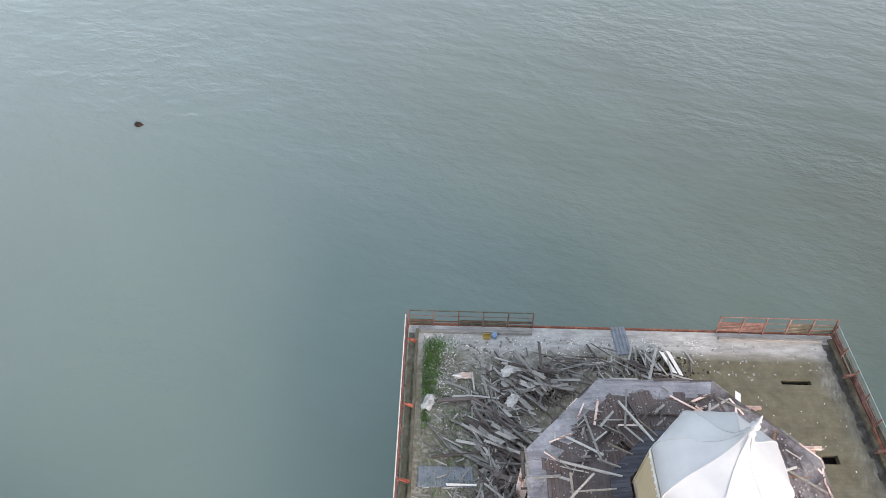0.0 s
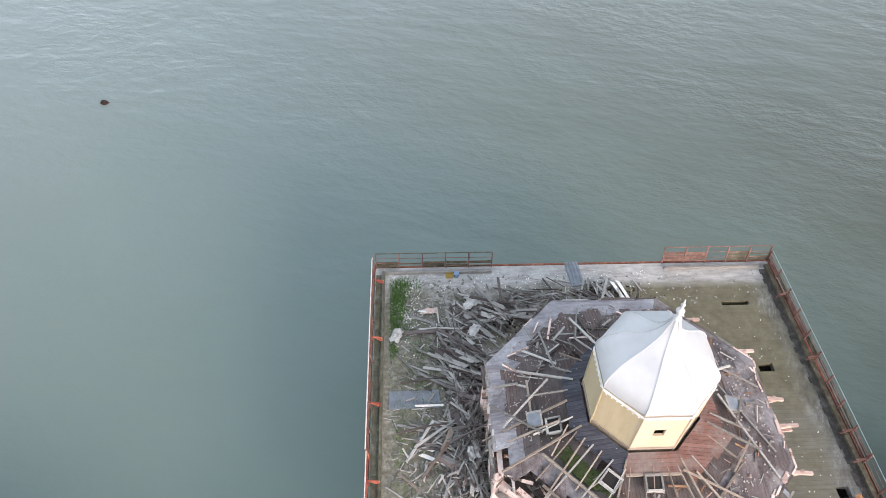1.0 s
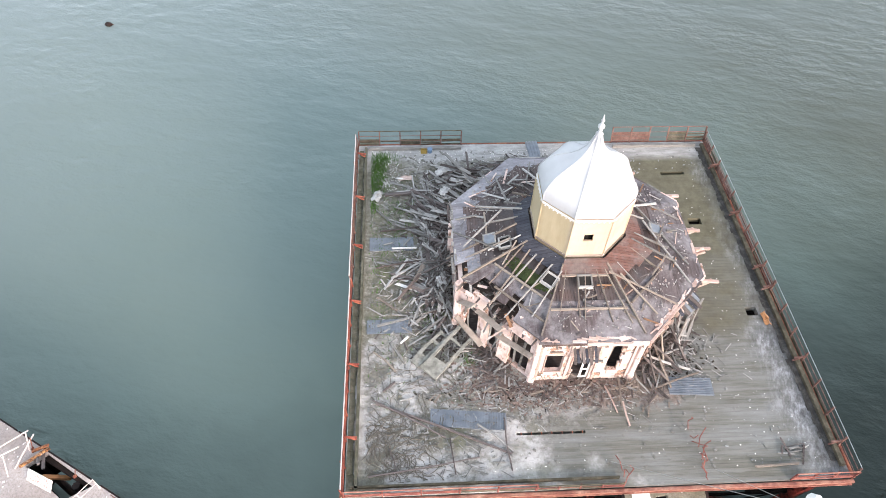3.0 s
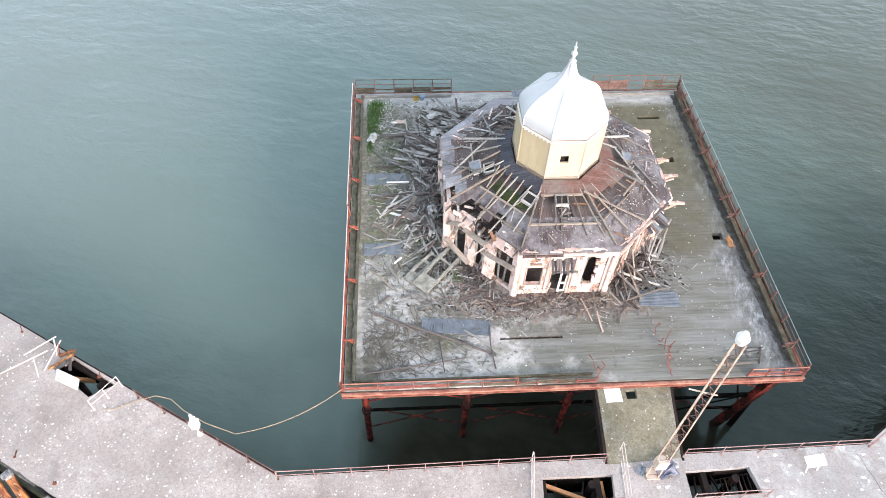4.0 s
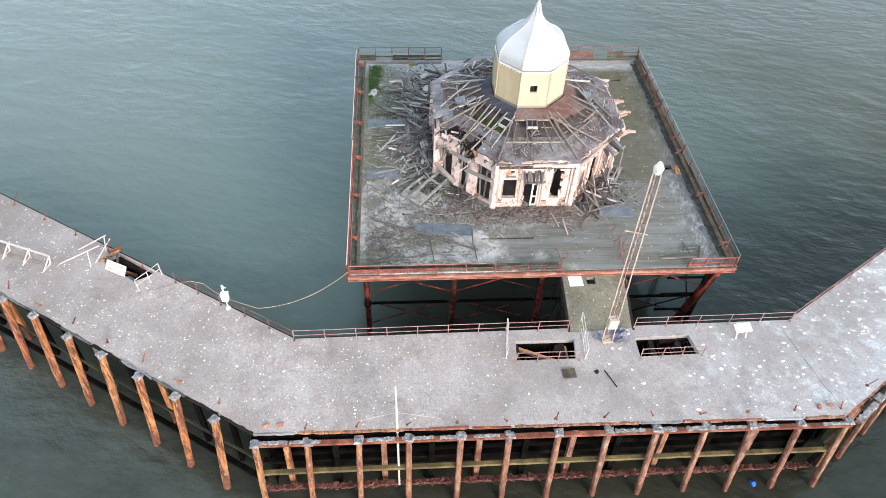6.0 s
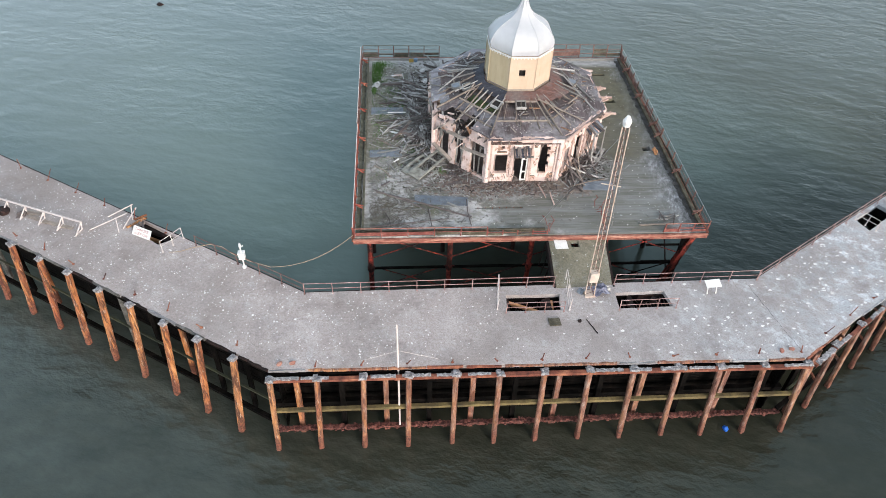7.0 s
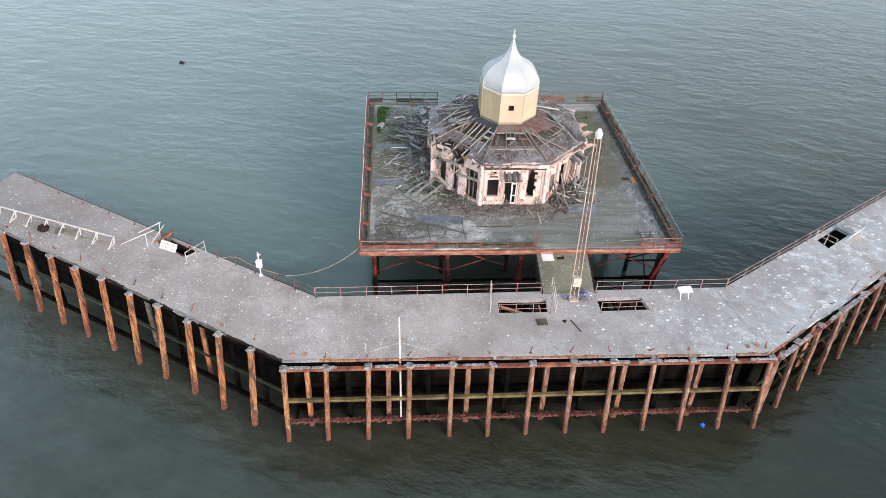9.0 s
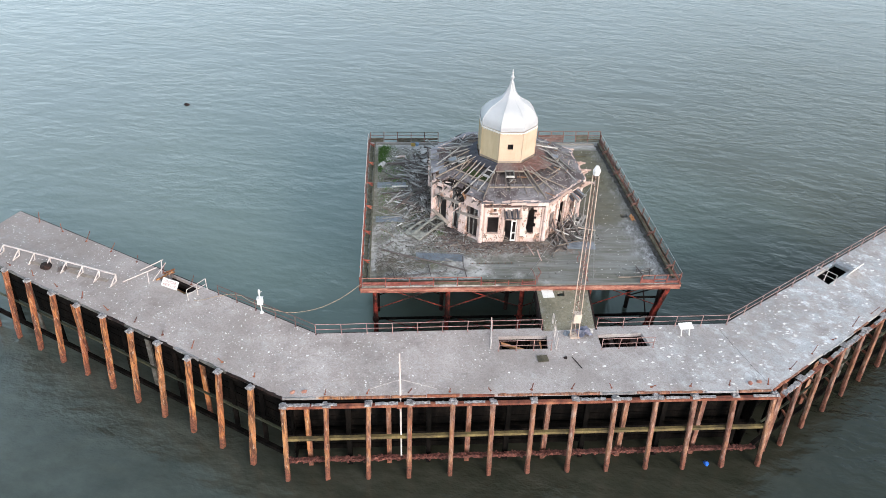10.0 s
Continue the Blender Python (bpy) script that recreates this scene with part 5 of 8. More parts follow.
EAVE, MIDZ, MID = 4.16, 4.74, 4.75
for k in range(8):
    bm = bmesh.new()
    if k == 7:      # the broken sector: ragged strips with gaps
        sector(bm, k, 6.55, EAVE + 0.1, MID, MIDZ, 0.09, 0.0, 0.12)
        sector(bm, k, 5.7, 4.42, MID, MIDZ, 0.09, 0.12, 0.38, 0.10, 0.38)
        sector(bm, k, 6.3, 4.24, MID, MIDZ, 0.09, 0.38, 0.52)
        sector(bm, k, 5.5, 4.48, MID, MIDZ, 0.09, 0.52, 0.68)
        sector(bm, k, 6.75, EAVE + 0.05, MID, MIDZ, 0.09, 0.68, 1.0)
    elif k == 0:    # a bite out of the front edge
        sector(bm, k, 7.0, EAVE, MID, MIDZ, 0.09, 0.0, 0.44)
        sector(bm, k, 6.75, EAVE + 0.05, MID, MIDZ, 0.09, 0.44, 0.53)
        sector(bm, k, 7.0, EAVE, MID, MIDZ, 0.09, 0.53, 1.0)
    elif k == 6:
        sector(bm, k, 6.9, EAVE + 0.02, MID, MIDZ, 0.09, 0.0, 0.8)
        sector(bm, k, 6.2, 4.27, MID, MIDZ, 0.09, 0.8, 1.0)
    else:
        sector(bm, k, 7.0, EAVE, MID, MIDZ, 0.09)
    part("roof_slope", bm, PALE_FELT if k in (4, 5, 6) else ROOF_FELT, pav)
    if k in (4, 5, 6):      # bare ragged boards where the felt is stripped
        s0 = 0.0
        while s0 < 0.95:
            bm = bmesh.new()
            s1 = min(1.0, s0 + rng.uniform(0.06, 0.14))
            a0 = rng.uniform(5.6, 6.35) if s1 < 0.8 or k != 6 else 5.5
            sector(bm, k, a0, EAVE + (7.0 - a0) / 2.25 * 0.58 + 0.02, MID - 0.02, MIDZ + 0.02, 0.03, s0, s1 - 0.004)
            s0 = s1
            part("bare_board", bm, ROOF_BOARDS, pav)
    bm = bmesh.new()
    gaps = {7: [(0.0, 0.62), (0.84, 1.0)], 0: [(0.0, 0.40), (0.63, 1.0)], 5: [(0, 0.3), (0.42, 1.0)], 6: [(0.0, 0.72), (0.85, 1.0)]}.get(k, [(0.0, 1.0)])
    for s0, s1 in gaps:
        sector(bm, k, MID, MIDZ - (0.02 if k in (0, 1, 2, 3) else 0.14), 2.55, 5.05, 0.06, s0, s1)
    if gaps != [(0.0, 1.0)]:
        sector(bm, k, MID, MIDZ - 0.14, 4.05, 4.745, 0.06, 0.2, 0.9)
    part("roof_boarding", bm, ROOF_BOARDS, pav)
    bm = bmesh.new()
    low = {7: 3.5, 6: 3.4, 5: 3.4, 0: 3.45, 1: 3.85, 2: 3.7}.get(k, 3.6)
    if k == 1:
        sector(bm, k, 3.95, 5.18, 2.62, 5.66, 0.05, 0.0, 0.55)
        sector(bm, k, 4.15, 5.12, 2.62, 5.66, 0.05, 0.55, 1.0)
    else:
        sector(bm, k, low, 5.66 - (low - 2.62) * 0.36, 2.62, 5.66, 0.05)
    part("skirt", bm, SLATE if k in (7, 6, 5, 4) else RED_BOARDS, pav)


def rafter(k, s, a0, a1, lift=0.12, ds=0.0, mat=TAN_WOOD, w=0.075):
    z = lambda a: 5.62 - (a - 2.62) * 0.335 + lift
    def at(a, s):
        r = ring(a, z(a))
        return r[k].lerp(r[(k + 1) % 8], s)
    bm = bmesh.new()
    beam(bm, at(a0, s), at(a1, s + ds), w, 0.12)
    part("rafter", bm, mat, pav)


for k in range(8):
    n = {7: 0, 0: 5, 6: 2, 1: 2, 2: 2}.get(k, 3)
    for i in range(n):
        s = (i + 0.5) / n + rng.uniform(-0.03, 0.03)
        far = rng.uniform(3.9, 5.4) if k else rng.uniform(5.2, 6.3)
        rafter(k, s, 3.2, far, -0.02 if k in (0, 1) else 0.03, rng.uniform(-0.10, 0.10), TAN_WOOD if rng.random() < (0.8 if k in (0, 7) else 0.3) else GREY_WOOD, rng.uniform(0.04, 0.06))
    rafter(k, 0.0, 2.9, 6.6 if k in (0, 1, 7) else 5.4, 0.02, 0.0, TAN_WOOD if k < 2 or k == 7 else GREY_WOOD, 0.085)
# rafters left bare on the broken side, all square to its eave
tang7, out7 = face_frame(7, WA)[1], face_frame(7, WA)[2]
for u, a1, du in ((-1.7, 4.7, 0.25), (-1.2, 5.9, -0.15), (-0.75, 6.95, 0.2), (-0.3, 6.5, -0.25), (0.15, 5.2, 0.1), (0.75, 6.9, -0.2), (1.4, 6.1, 0.3)):
    zr = lambda a: 5.62 - (a - 2.62) * 0.335 + 0.05
    bm = bmesh.new()
    beam(bm, out7 * 3.25 + tang7 * u + Vector((0, 0, zr(3.25))), out7 * a1 + tang7 * (u + du) + Vector((0, 0, zr(a1) - rng.uniform(0, 0.25))), rng.uniform(0.045, 0.075), 0.10)
    part("rafter", bm, rng.choice((TAN_WOOD, TAN_WOOD, GREY_WOOD)), pav)
# purlins
for k, s0, s1, a in ((0, 0.02, 0.95, 5.25), (7, 0.05, 0.9, 4.9), (1, 0.05, 0.6, 5.1), (6, 0.1, 0.7, 5.0), (0, 0.05, 0.9, 3.5), (7, 0.3, 0.98, 5.9)):
    z = 5.62 - (a - 2.62) * 0.335 - 0.04
    r = ring(a, z)
    bm = bmesh.new()
    beam(bm, r[k].lerp(r[(k + 1) % 8], s0), r[k].lerp(r[(k + 1) % 8], s1), 0.1, 0.1)
    part("purlin", bm, TAN_WOOD, pav)
# long loose timbers across the roof
for a0, g0, a1, g1, mat in ((3.35, -92, 7.4, -82, TAN_WOOD), (3.9, -78, 7.4, -78, TAN_WOOD), (4.3, -110, 6.4, -84, GREY_WOOD), (3.6, 20, 6.9, 45, TAN_WOOD), (3.9, 28, 6.6, 33, TAN_WOOD),
                            (4.0, 95, 6.9, 60, GREY_WOOD), (4.2, 120, 6.6, 70, GREY_WOOD), (5.0, 48, 5.3, 70, TAN_WOOD), (4.6, 75, 5.4, 95, TAN_WOOD), (4.4, 130, 6.7, 100, GREY_WOOD),
                            (4.2, -120, 6.2, -140, GREY_WOOD), (4.5, -150, 6.4, -165, GREY_WOOD), (4.1, 170, 6.8, 150, GREY_WOOD), (4.8, -75, 6.9, -95, GREY_WOOD)):
    def polar(a, g):
        g = radians(g)
        z = max(4.2, 5.62 - (a - 2.62) * 0.335) + 0.16 if a < 7 else 4.25 - (a - 7) * 0.9
        return (a * math.sin(g), -a * math.cos(g), z)
    bm = bmesh.new()
    beam(bm, polar(a0, g0), polar(a1, g1), 0.085, 0.08)
    part("loose_timber", bm, mat, pav)
# clutter of thin broken timbers on the north-west roof
for i in range(64):
    g, a, q = radians(rng.uniform(-235, -95)), rng.uniform(4.0, 6.6), rng.uniform(0, 6.3)
    ln = rng.uniform(0.4, 1.9)
    c = Vector((a * math.sin(g), -a * math.cos(g), 0))
    lift = lambda v: max(4.26, 5.0 - (max(abs(v.x), abs(v.y), (abs(v.x) + abs(v.y)) / 1.4142) - 3.9) * 0.27) + rng.uniform(0.02, 0.2)
    p = c - Vector((math.cos(q), math.sin(q), 0)) * ln / 2
    e = c + Vector((math.cos(q), math.sin(q), 0)) * ln / 2
    bm = bmesh.new()
    beam(bm, (p.x, p.y, lift(p)), (e.x, e.y, lift(e)), rng.uniform(0.04, 0.12), rng.uniform(0.03, 0.07))
    part("loose_lath", bm, rng.choice((GREY_WOOD, GREY_WOOD, BROWN_WOOD, PLASTER)), pav)
# short sticks and torn felt strips lying over the front and east roof
for i in range(70):
    g, a, q = radians(rng.uniform(-40, 130)), rng.uniform(4.0, 6.7), rng.uniform(0, 6.3)
    ln = rng.uniform(0.2, 1.0)
    c = Vector((a * math.sin(g), -a * math.cos(g), 0))
    ap = lambda v: max(abs(v.x), abs(v.y), (abs(v.x) + abs(v.y)) / 1.4142)
    e = Vector((math.cos(q), math.sin(q), 0)) * ln / 2
    top = lambda v: (EAVE + (7.0 - ap(v)) / 2.25 * 0.58 if ap(v) > MID else MIDZ + (MID - ap(v)) * 0.204) + 0.04
    if ap(c + e) > 6.95 or ap(c - e) > 6.95 or ap(c) < 3.9:
        continue
    bm = bmesh.new()
    beam(bm, (c.x - e.x, c.y - e.y, top(c - e)), (c.x + e.x, c.y + e.y, top(c + e) + rng.uniform(0, 0.1)), rng.uniform(0.03, 0.10), rng.uniform(0.02, 0.05))
    part("loose_lath", bm, rng.choice((TAN_WOOD, BROWN_WOOD, PEACH, GREY_WOOD, LATH)), pav)
# small upright roof lights; black sheets stand for the dark of open ones
for k, s, a, open_ in ((0, 0.46, 3.85, True), (7, 0.86, 4.0, True), (6, 0.78, 4.1, True), (6, 0.62, 4.9, False), (2, 0.5, 4.75, False)):
    z = 5.62 - (a - 2.62) * 0.335
    r = ring(a, z)
    p = r[k].lerp(r[(k + 1) % 8], s)
    u = (r[(k + 1) % 8] - r[k]).normalized()
    o = Vector((u.y, -u.x, -0.34)).normalized()
    light = empty("roof_light")
    light.parent = pav
    for du, dv, lu, lv in ((-0.36, 0, 0.1, 0.7), (0.36, 0, 0.1, 0.7), (0, -0.32, 0.8, 0.1), (0, 0.32, 0.8, 0.1)):
        bm = bmesh.new()
        c = p + u * du + o * dv
        if lu > lv:
            beam(bm, c - u * lu / 2, c + u * lu / 2, 0.09, 0.2)
        else:
            beam(bm, c - o * lv / 2, c + o * lv / 2, 0.08, 0.2)
        part("frame", bm, GREY_WOOD, light)
    bm = bmesh.new()
    n = u.cross(o).normalized()
    n = n if n.z > 0 else -n
    beam(bm, p - o * 0.3 + n * (0.02 if open_ else 0.08), p + o * 0.3 + n * (0.02 if open_ else 0.08), 0.7, 0.02, up=n)
    part("pane", bm, DARK if open_ else SHEET, light)
# east cornice brackets that stick out of the broken wall
for y, ln in ((9.9, 1.25), (12.2, 1.3), (13.75, 1.1), (16.5, 1.3), (18.6, 0.9)):
    x0 = 6.8 if 10.2 < y < 15.8 else 6.8 - max(0, abs(y - CY) - 2.8) * 0.9
    bracket = empty("eave_bracket")
    bracket.parent = pav
    for z0, z1, f in ((3.95, 3.9, 1.0), (3.3, 3.85, 0.75)):
        bm = bmesh.new()
        beam(bm, (x0, y - CY, z0), (x0 + ln * f, y - CY + rng.uniform(-0.15, 0.15), z1), 0.16, 0.14)
        part("arm", bm, PEACH, bracket)
    bm = bmesh.new()
    beam(bm, (x0 + 0.2, y - CY, 3.6), (x0 + ln * 0.7, y - CY, 3.95), 0.1, 0.3)
    part("web", bm, PEACH, bracket)

# tower and onion dome
TW = 2.44
for k in range(8):
    bm = wall_panel(k, TW, 5.35, 8.5, 0.12, [(0.72, 1.22, 6.85, 7.38)] if k == 0 else [])
    part("tower_wall", bm, BUFF, pav)
    p = ring(TW + 0.02, 0)[k]
    bm = bmesh.new()
    rod(bm, p + Vector((0, 0, 5.35)), p + Vector((0, 0, 8.5)), 0.035, 6)
    part("tower_arris", bm, BUFF, pav)
    for z, h, d, mat in ((5.70, 0.12, 0.05, TAN_WOOD), (8.46, 0.10, 0.06, WHITE_PAINT)):
        ln = face_frame(k, TW)[3]
        bm = bmesh.new()
        beam(bm, on_face(k, TW, 0, d / 2, z), on_face(k, TW, ln, d / 2, z), d, h)
        part("tower_trim", bm, mat, pav)
    for i in range(7):
        bm = bmesh.new()
        beam(bm, on_face(k, TW, 0.18 + i * 0.265, 0.05, 8.36), on_face(k, TW, 0.25 + i * 0.265, 0.05, 8.36), 0.05, 0.07)
        part("dentil", bm, WHITE_PAINT, pav)
# black drum added inside so the tower window looks dark
bm = bmesh.new()
rod(bm, (0, 0, 5.0), (0, 0, 8.45), 2.2, 8)
part("tower_core", bm, DARK, pav)
PROFILE = ((2.40, 8.54), (2.43, 8.70), (2.44, 8.93), (2.395, 9.2), (2.29, 9.43), (2.12, 9.70), (1.90, 9.96), (1.67, 10.16), (1.38, 10.34), (1.04, 10.54),
           (0.77, 10.77), (0.58, 11.0), (0.43, 11.24), (0.32, 11.5), (0.23, 11.76), (0.14, 12.05))
dome = empty("dome")
dome.parent = pav
for k in range(8):
    bm = bmesh.new()
    grid = []
    for i, (a, z) in enumerate(PROFILE):
        r = ring(a, z)
        row = []
        for j in range(5):
            s = j / 4
            q = r[k].lerp(r[(k + 1) % 8], s)
            wob = 0.07 * noise.noise(q * 0.9) * math.sin(math.pi * s)
            q += Vector((q.x, q.y, 0)).normalized() * wob
            row.append(bm.verts.new(q))
        grid.append(row)
    for ra_, rb_ in zip(grid, grid[1:]):
        for j in range(4):
            bm.faces.new((ra_[j], ra_[j + 1], rb_[j + 1], rb_[j]))
    part("gore", bm, WHITE_SKIN, dome, smooth=True)
    bm = bmesh.new()
    for (a0, z0), (a1, z1) in zip(PROFILE, PROFILE[1:]):
        beam(bm, ring(a0 + 0.012, z0)[k], ring(a1 + 0.012, z1)[k], 0.045, 0.035)
    part("rib", bm, WHITE_SKIN, dome)
bm = bmesh.new()
lathe = ((0.14, 12.03), (0.21, 12.12), (0.11, 12.22), (0.09, 12.40), (0.17, 12.53), (0.18, 12.62), (0.08, 12.72), (0.06, 12.86), (0.10, 12.95), (0.05, 13.04), (0.025, 13.28))
rows_ = [[bm.verts.new((r * math.cos(2 * math.pi * i / 12), r * math.sin(2 * math.pi * i / 12), z)) for i in range(12)] for r, z in lathe]
for a, b in zip(rows_, rows_[1:]):
    for i in range(12):
        bm.faces.new((a[i], a[(i + 1) % 12], b[(i + 1) % 12], b[i]))
bm.faces.new(rows_[-1])
part("finial", bm, WHITE_SKIN, dome, smooth=True)


# ---- foot bridge between walkway and platform ----
bridge = empty("bridge", 16.1, -2.2, -0.8)
structure(bridge, "sloping concrete foot bridge, mossy and spotted with droppings", "bridge")
b_at = lambda x, y, z: (x - 16.1, y + 2.2, z + 0.8)
bm = bmesh.new()
ZN, ZF = -1.19, -0.42
slope = lambda y: ZN + (ZF - ZN) * (y + 4.3) / 4.2
outer, hole = [(14.1, -4.3), (18.1, -4.1), (18.35, -0.1), (14.15, -0.1)], [(15.75, -0.85), (16.35, -0.85), (16.35, -0.35), (15.75, -0.35)]
quad_with_hole(bm, outer, hole, 0.0, 0.26)
for v in bm.verts:
    v.co.z += slope(v.co.y) - 0.26
    v.co = Vector(b_at(*v.co))
part("slab", bm, BRIDGE, bridge)
for x0, x1 in ((14.0, 14.05), (18.2, 18.42)):
    bm = bmesh.new()
    beam(bm, b_at(x0, -4.2, ZN - 0.35), b_at(x1, -0.15, ZF - 0.35), 0.14, 0.7)
    part("girder", bm, DARK_STEEL, bridge)
    for i in range(5):
        y = -4.0 + i * 0.95
        bm = bmesh.new()
        beam(bm, b_at(x0, y, slope(y) - 0.2), b_at(x0 - 0.1, y + 0.5, -3.2 - 0.4 * rng.random()), 0.06, 0.06)
        part("brace", bm, DARK_STEEL, bridge)
bm = bmesh.new()
hexa(bm, [(x, y, slope(y) + z) for z in (0.01, 0.035) for x, y in ((14.55, -1.02), (15.5, -1.0), (15.42, -0.12), (14.5, -0.16))])
tagged(part("sheet", bm, WHITE_PAINT), "white rectangular board lying on the foot bridge", "board")


def mangled_rail(x, y, z, seed, n=6, label="bent red rusted railing at the head of the foot bridge"):
    r = random.Random(seed)
    thing = empty("bent_railing", x, y, z)
    for i in range(n):
        bm = bmesh.new()
        p = Vector((0, 0, 0.05)) + Vector((0, i * 0.35, 0))
        for _ in range(3):
            q = p + Vector((r.uniform(-0.3, 0.3), r.uniform(-0.3, 0.4), r.uniform(0.1, 0.45)))
            rod(bm, p, q, 0.024, 6)
            p = q
        part("bar", bm, DULL_RED if n < 8 else RED_RUST, thing)
    tagged(thing, label, "railing")


mangled_rail(18.45, 0.15, 0.0, 3, 6)
mangled_rail(18.2, 2.2, 0.0, 9, 3, "bent red rusted bar standing on the deck boards")
mangled_rail(14.15, 0.1, 0.0, 5, 3, "bent red rusted railing end beside the foot bridge")


# ---- railings on the walkway ----
def pipe_rail(a, b, n, z=WALK, h=1.0, rails=2, mat=PINK_RUST, label="thin rust-red pipe railing along the walkway edge", group="pipe railings of the walkway", skip=()):
    a, b = Vector((*a, z)), Vector((*b, z))
    thing = empty("pipe_railing", *a)
    d = b - a
    for i in range(n + 1):
        if i in skip:
            continue
        p = d * i / n
        bm = bmesh.new()
        rod(bm, p, p + Vector((jit(0.05), jit(0.05), h)), 0.028, 6)
        rod(bm, p, p + Vector((0, 0, 0.06)), 0.07, 6)
        part("post", bm, mat, thing)
    for k in range(rails):
        zz = h * (1 - 0.48 * k)
        for i in range(n):
            bm = bmesh.new()
            rod(bm, d * i / n + Vector((0, 0, zz + jit(0.02))), d * (i + 1) / n + Vector((0, 0, zz + jit(0.02))), 0.022 if mat is PALE else 0.024, 6)
            part("rail", bm, mat, thing)
    tagged(thing, label, "railing", group)


e = lambda p: (p[0], p[1] - 0.14)
pipe_rail(e(IN_L), (13.9, inn(13.9)[1] - 0.14), 9)
pipe_rail((18.25, inn(18.25)[1] - 0.14), e(IN_R), 5)
pipe_rail(e(IN_R), (END_IN_R[0], END_IN_R[1] - 0.16), 15)
pipe_rail(e(IN_L), (IN_L[0] + DIR_L.x * 9.6, IN_L[1] + DIR_L.y * 9.6 - 0.14), 5, mat=FADED_RED)
pipe_rail((10.25, -6.42), (14.2, -6.42), 3, label="red pipe guard rail before the opening in the walkway")
pipe_rail((18.05, -6.42), (22.0, -6.36), 3, label="red pipe guard rail before the opening in the walkway")
for p, q in (((9.7, -6.1), (10.0, -3.9)), ((14.62, -6.3), (14.85, -3.6))):
    pipe_rail(p, q, 2, h=1.1, rails=3, mat=PALE, label="leaning white timber barrier beside the opening", group="white barriers")
pipe_rail((39.35, 2.3), (40.35, 0.95), 2, h=1.0, mat=PALE, label="white timber barrier at the end of the opening", group="white barriers")
pipe_rail((-13.75, 0.05), (-12.6, 1.45), 2, h=1.05, mat=PALE, label="white timber barrier at the end of the opening", group="white barriers")
# joists inside the openings of the walkway
for hole in (HOLE_A, HOLE_B):
    for t in (0.16, 0.55, 0.8):
        p, q = lerp2(hole[0], hole[1], t), lerp2(hole[3], hole[2], t + jit(0.1))
        bm = bmesh.new()
        beam(bm, (*p, WALK - 0.9), (*q, WALK - 0.8), 0.07, 0.12)
        structure(part("joist", bm, DARK_STEEL), "rusted joist inside the opening in the walkway", "joist")
for a, b in (((10.4, -5.0, WALK - 0.5), (13.4, -6.2, WALK - 0.7)), ((13.6, -5.0, WALK - 0.5), (13.8, -6.2, WALK - 1.2)), ((-15.9, 2.3, WALK - 0.4), (-14.9, 2.6, WALK - 1.4))):
    bm = bmesh.new()
    beam(bm, a, b, 0.2, 0.2)
    tagged(part("loose_beam", bm, ORANGE), "orange rusted beam fallen across the opening", "beam")


for i, (x, y, z, dx, dy, dz) in enumerate(((-16.7, 2.9, 0.05, 0.9, 0.5, 0.35), (-16.3, 3.3, 0.05, 0.5, -0.7, 0.5), (-16.6, 3.5, 0.1, 0.9, 0.2, 0.3), (-16.0, 3.4, 0.05, 0.3, -0.9, 0.1), (-17.0, 2.7, 0.05, 1.3, 0.9, 0.15))):
    bm = bmesh.new()
    beam(bm, (x, y, WALK + z), (x + dx, y + dy, WALK + z + dz), 0.14, 0.10)
    tagged(part("rusty_scrap", bm, (PILE, BROWN_WOOD)[i % 2]), "rust-brown broken timber at the end of the opening", "scrap", "scrap by the opening")
# fallen barrier west of the opening
def sloped_frame(pts, mat, name, label, cat, w=0.06):
    base = Vector(pts[0][0])
    thing = empty(name, *base)
    for p, q in pts:
        bm = bmesh.new()
        beam(bm, Vector(p) - base, Vector(q) - base, w, w)
        part("bar", bm, mat, thing)
    tagged(thing, label, cat)


sloped_frame([((-19.6, 2.5, WALK + 0.04), (-17.0, 3.5, WALK + 0.75)), ((-18.4, 3.4, WALK + 0.5), (-16.7, 4.3, WALK + 0.95)), ((-17.4, 2.2, WALK), (-17.7, 3.1, WALK + 0.7)),
              ((-16.8, 3.6, WALK), (-16.8, 4.2, WALK + 1.0)), ((-17.2, 2.6, WALK + 0.05), (-16.5, 4.2, WALK + 0.7))], PALE, "fallen_barrier", "collapsed white timber barrier lying on the walkway", "barrier", 0.055)
# long white trestle rail
base = Vector((-20.1, 2.75, WALK))
trestle = empty("trestle", *base)
d = Vector((-30.9, 7.2, WALK)) - base
u = d.normalized()
n_ = Vector((-0.42, -0.9, 0))
bm = bmesh.new()
beam(bm, Vector((0, 0, 0.62)), d + Vector((0, 0, 0.62)), 0.11, 0.08)
part("top_rail", bm, PALE, trestle)
for i in range(8):
    p = d * (i / 7)
    for q in (p + n_ * 0.95 - u * 0.15, p + n_ * 0.15):
        bm = bmesh.new()
        beam(bm, p + Vector((0, 0, 0.6)), Vector((q.x, q.y, 0.03)), 0.07, 0.07)
        part("leg", bm, PALE, trestle)
    bm = bmesh.new()
    beam(bm, p + n_ * 0.95 - u * 0.15 + Vector((0, 0, 0.05)), p + n_ * 0.1 + Vector((0, 0, 0.05)), 0.07, 0.07)
    part("foot", bm, PALE, trestle)
tagged(trestle, "long cream timber trestle with splayed legs on the walkway", "trestle")


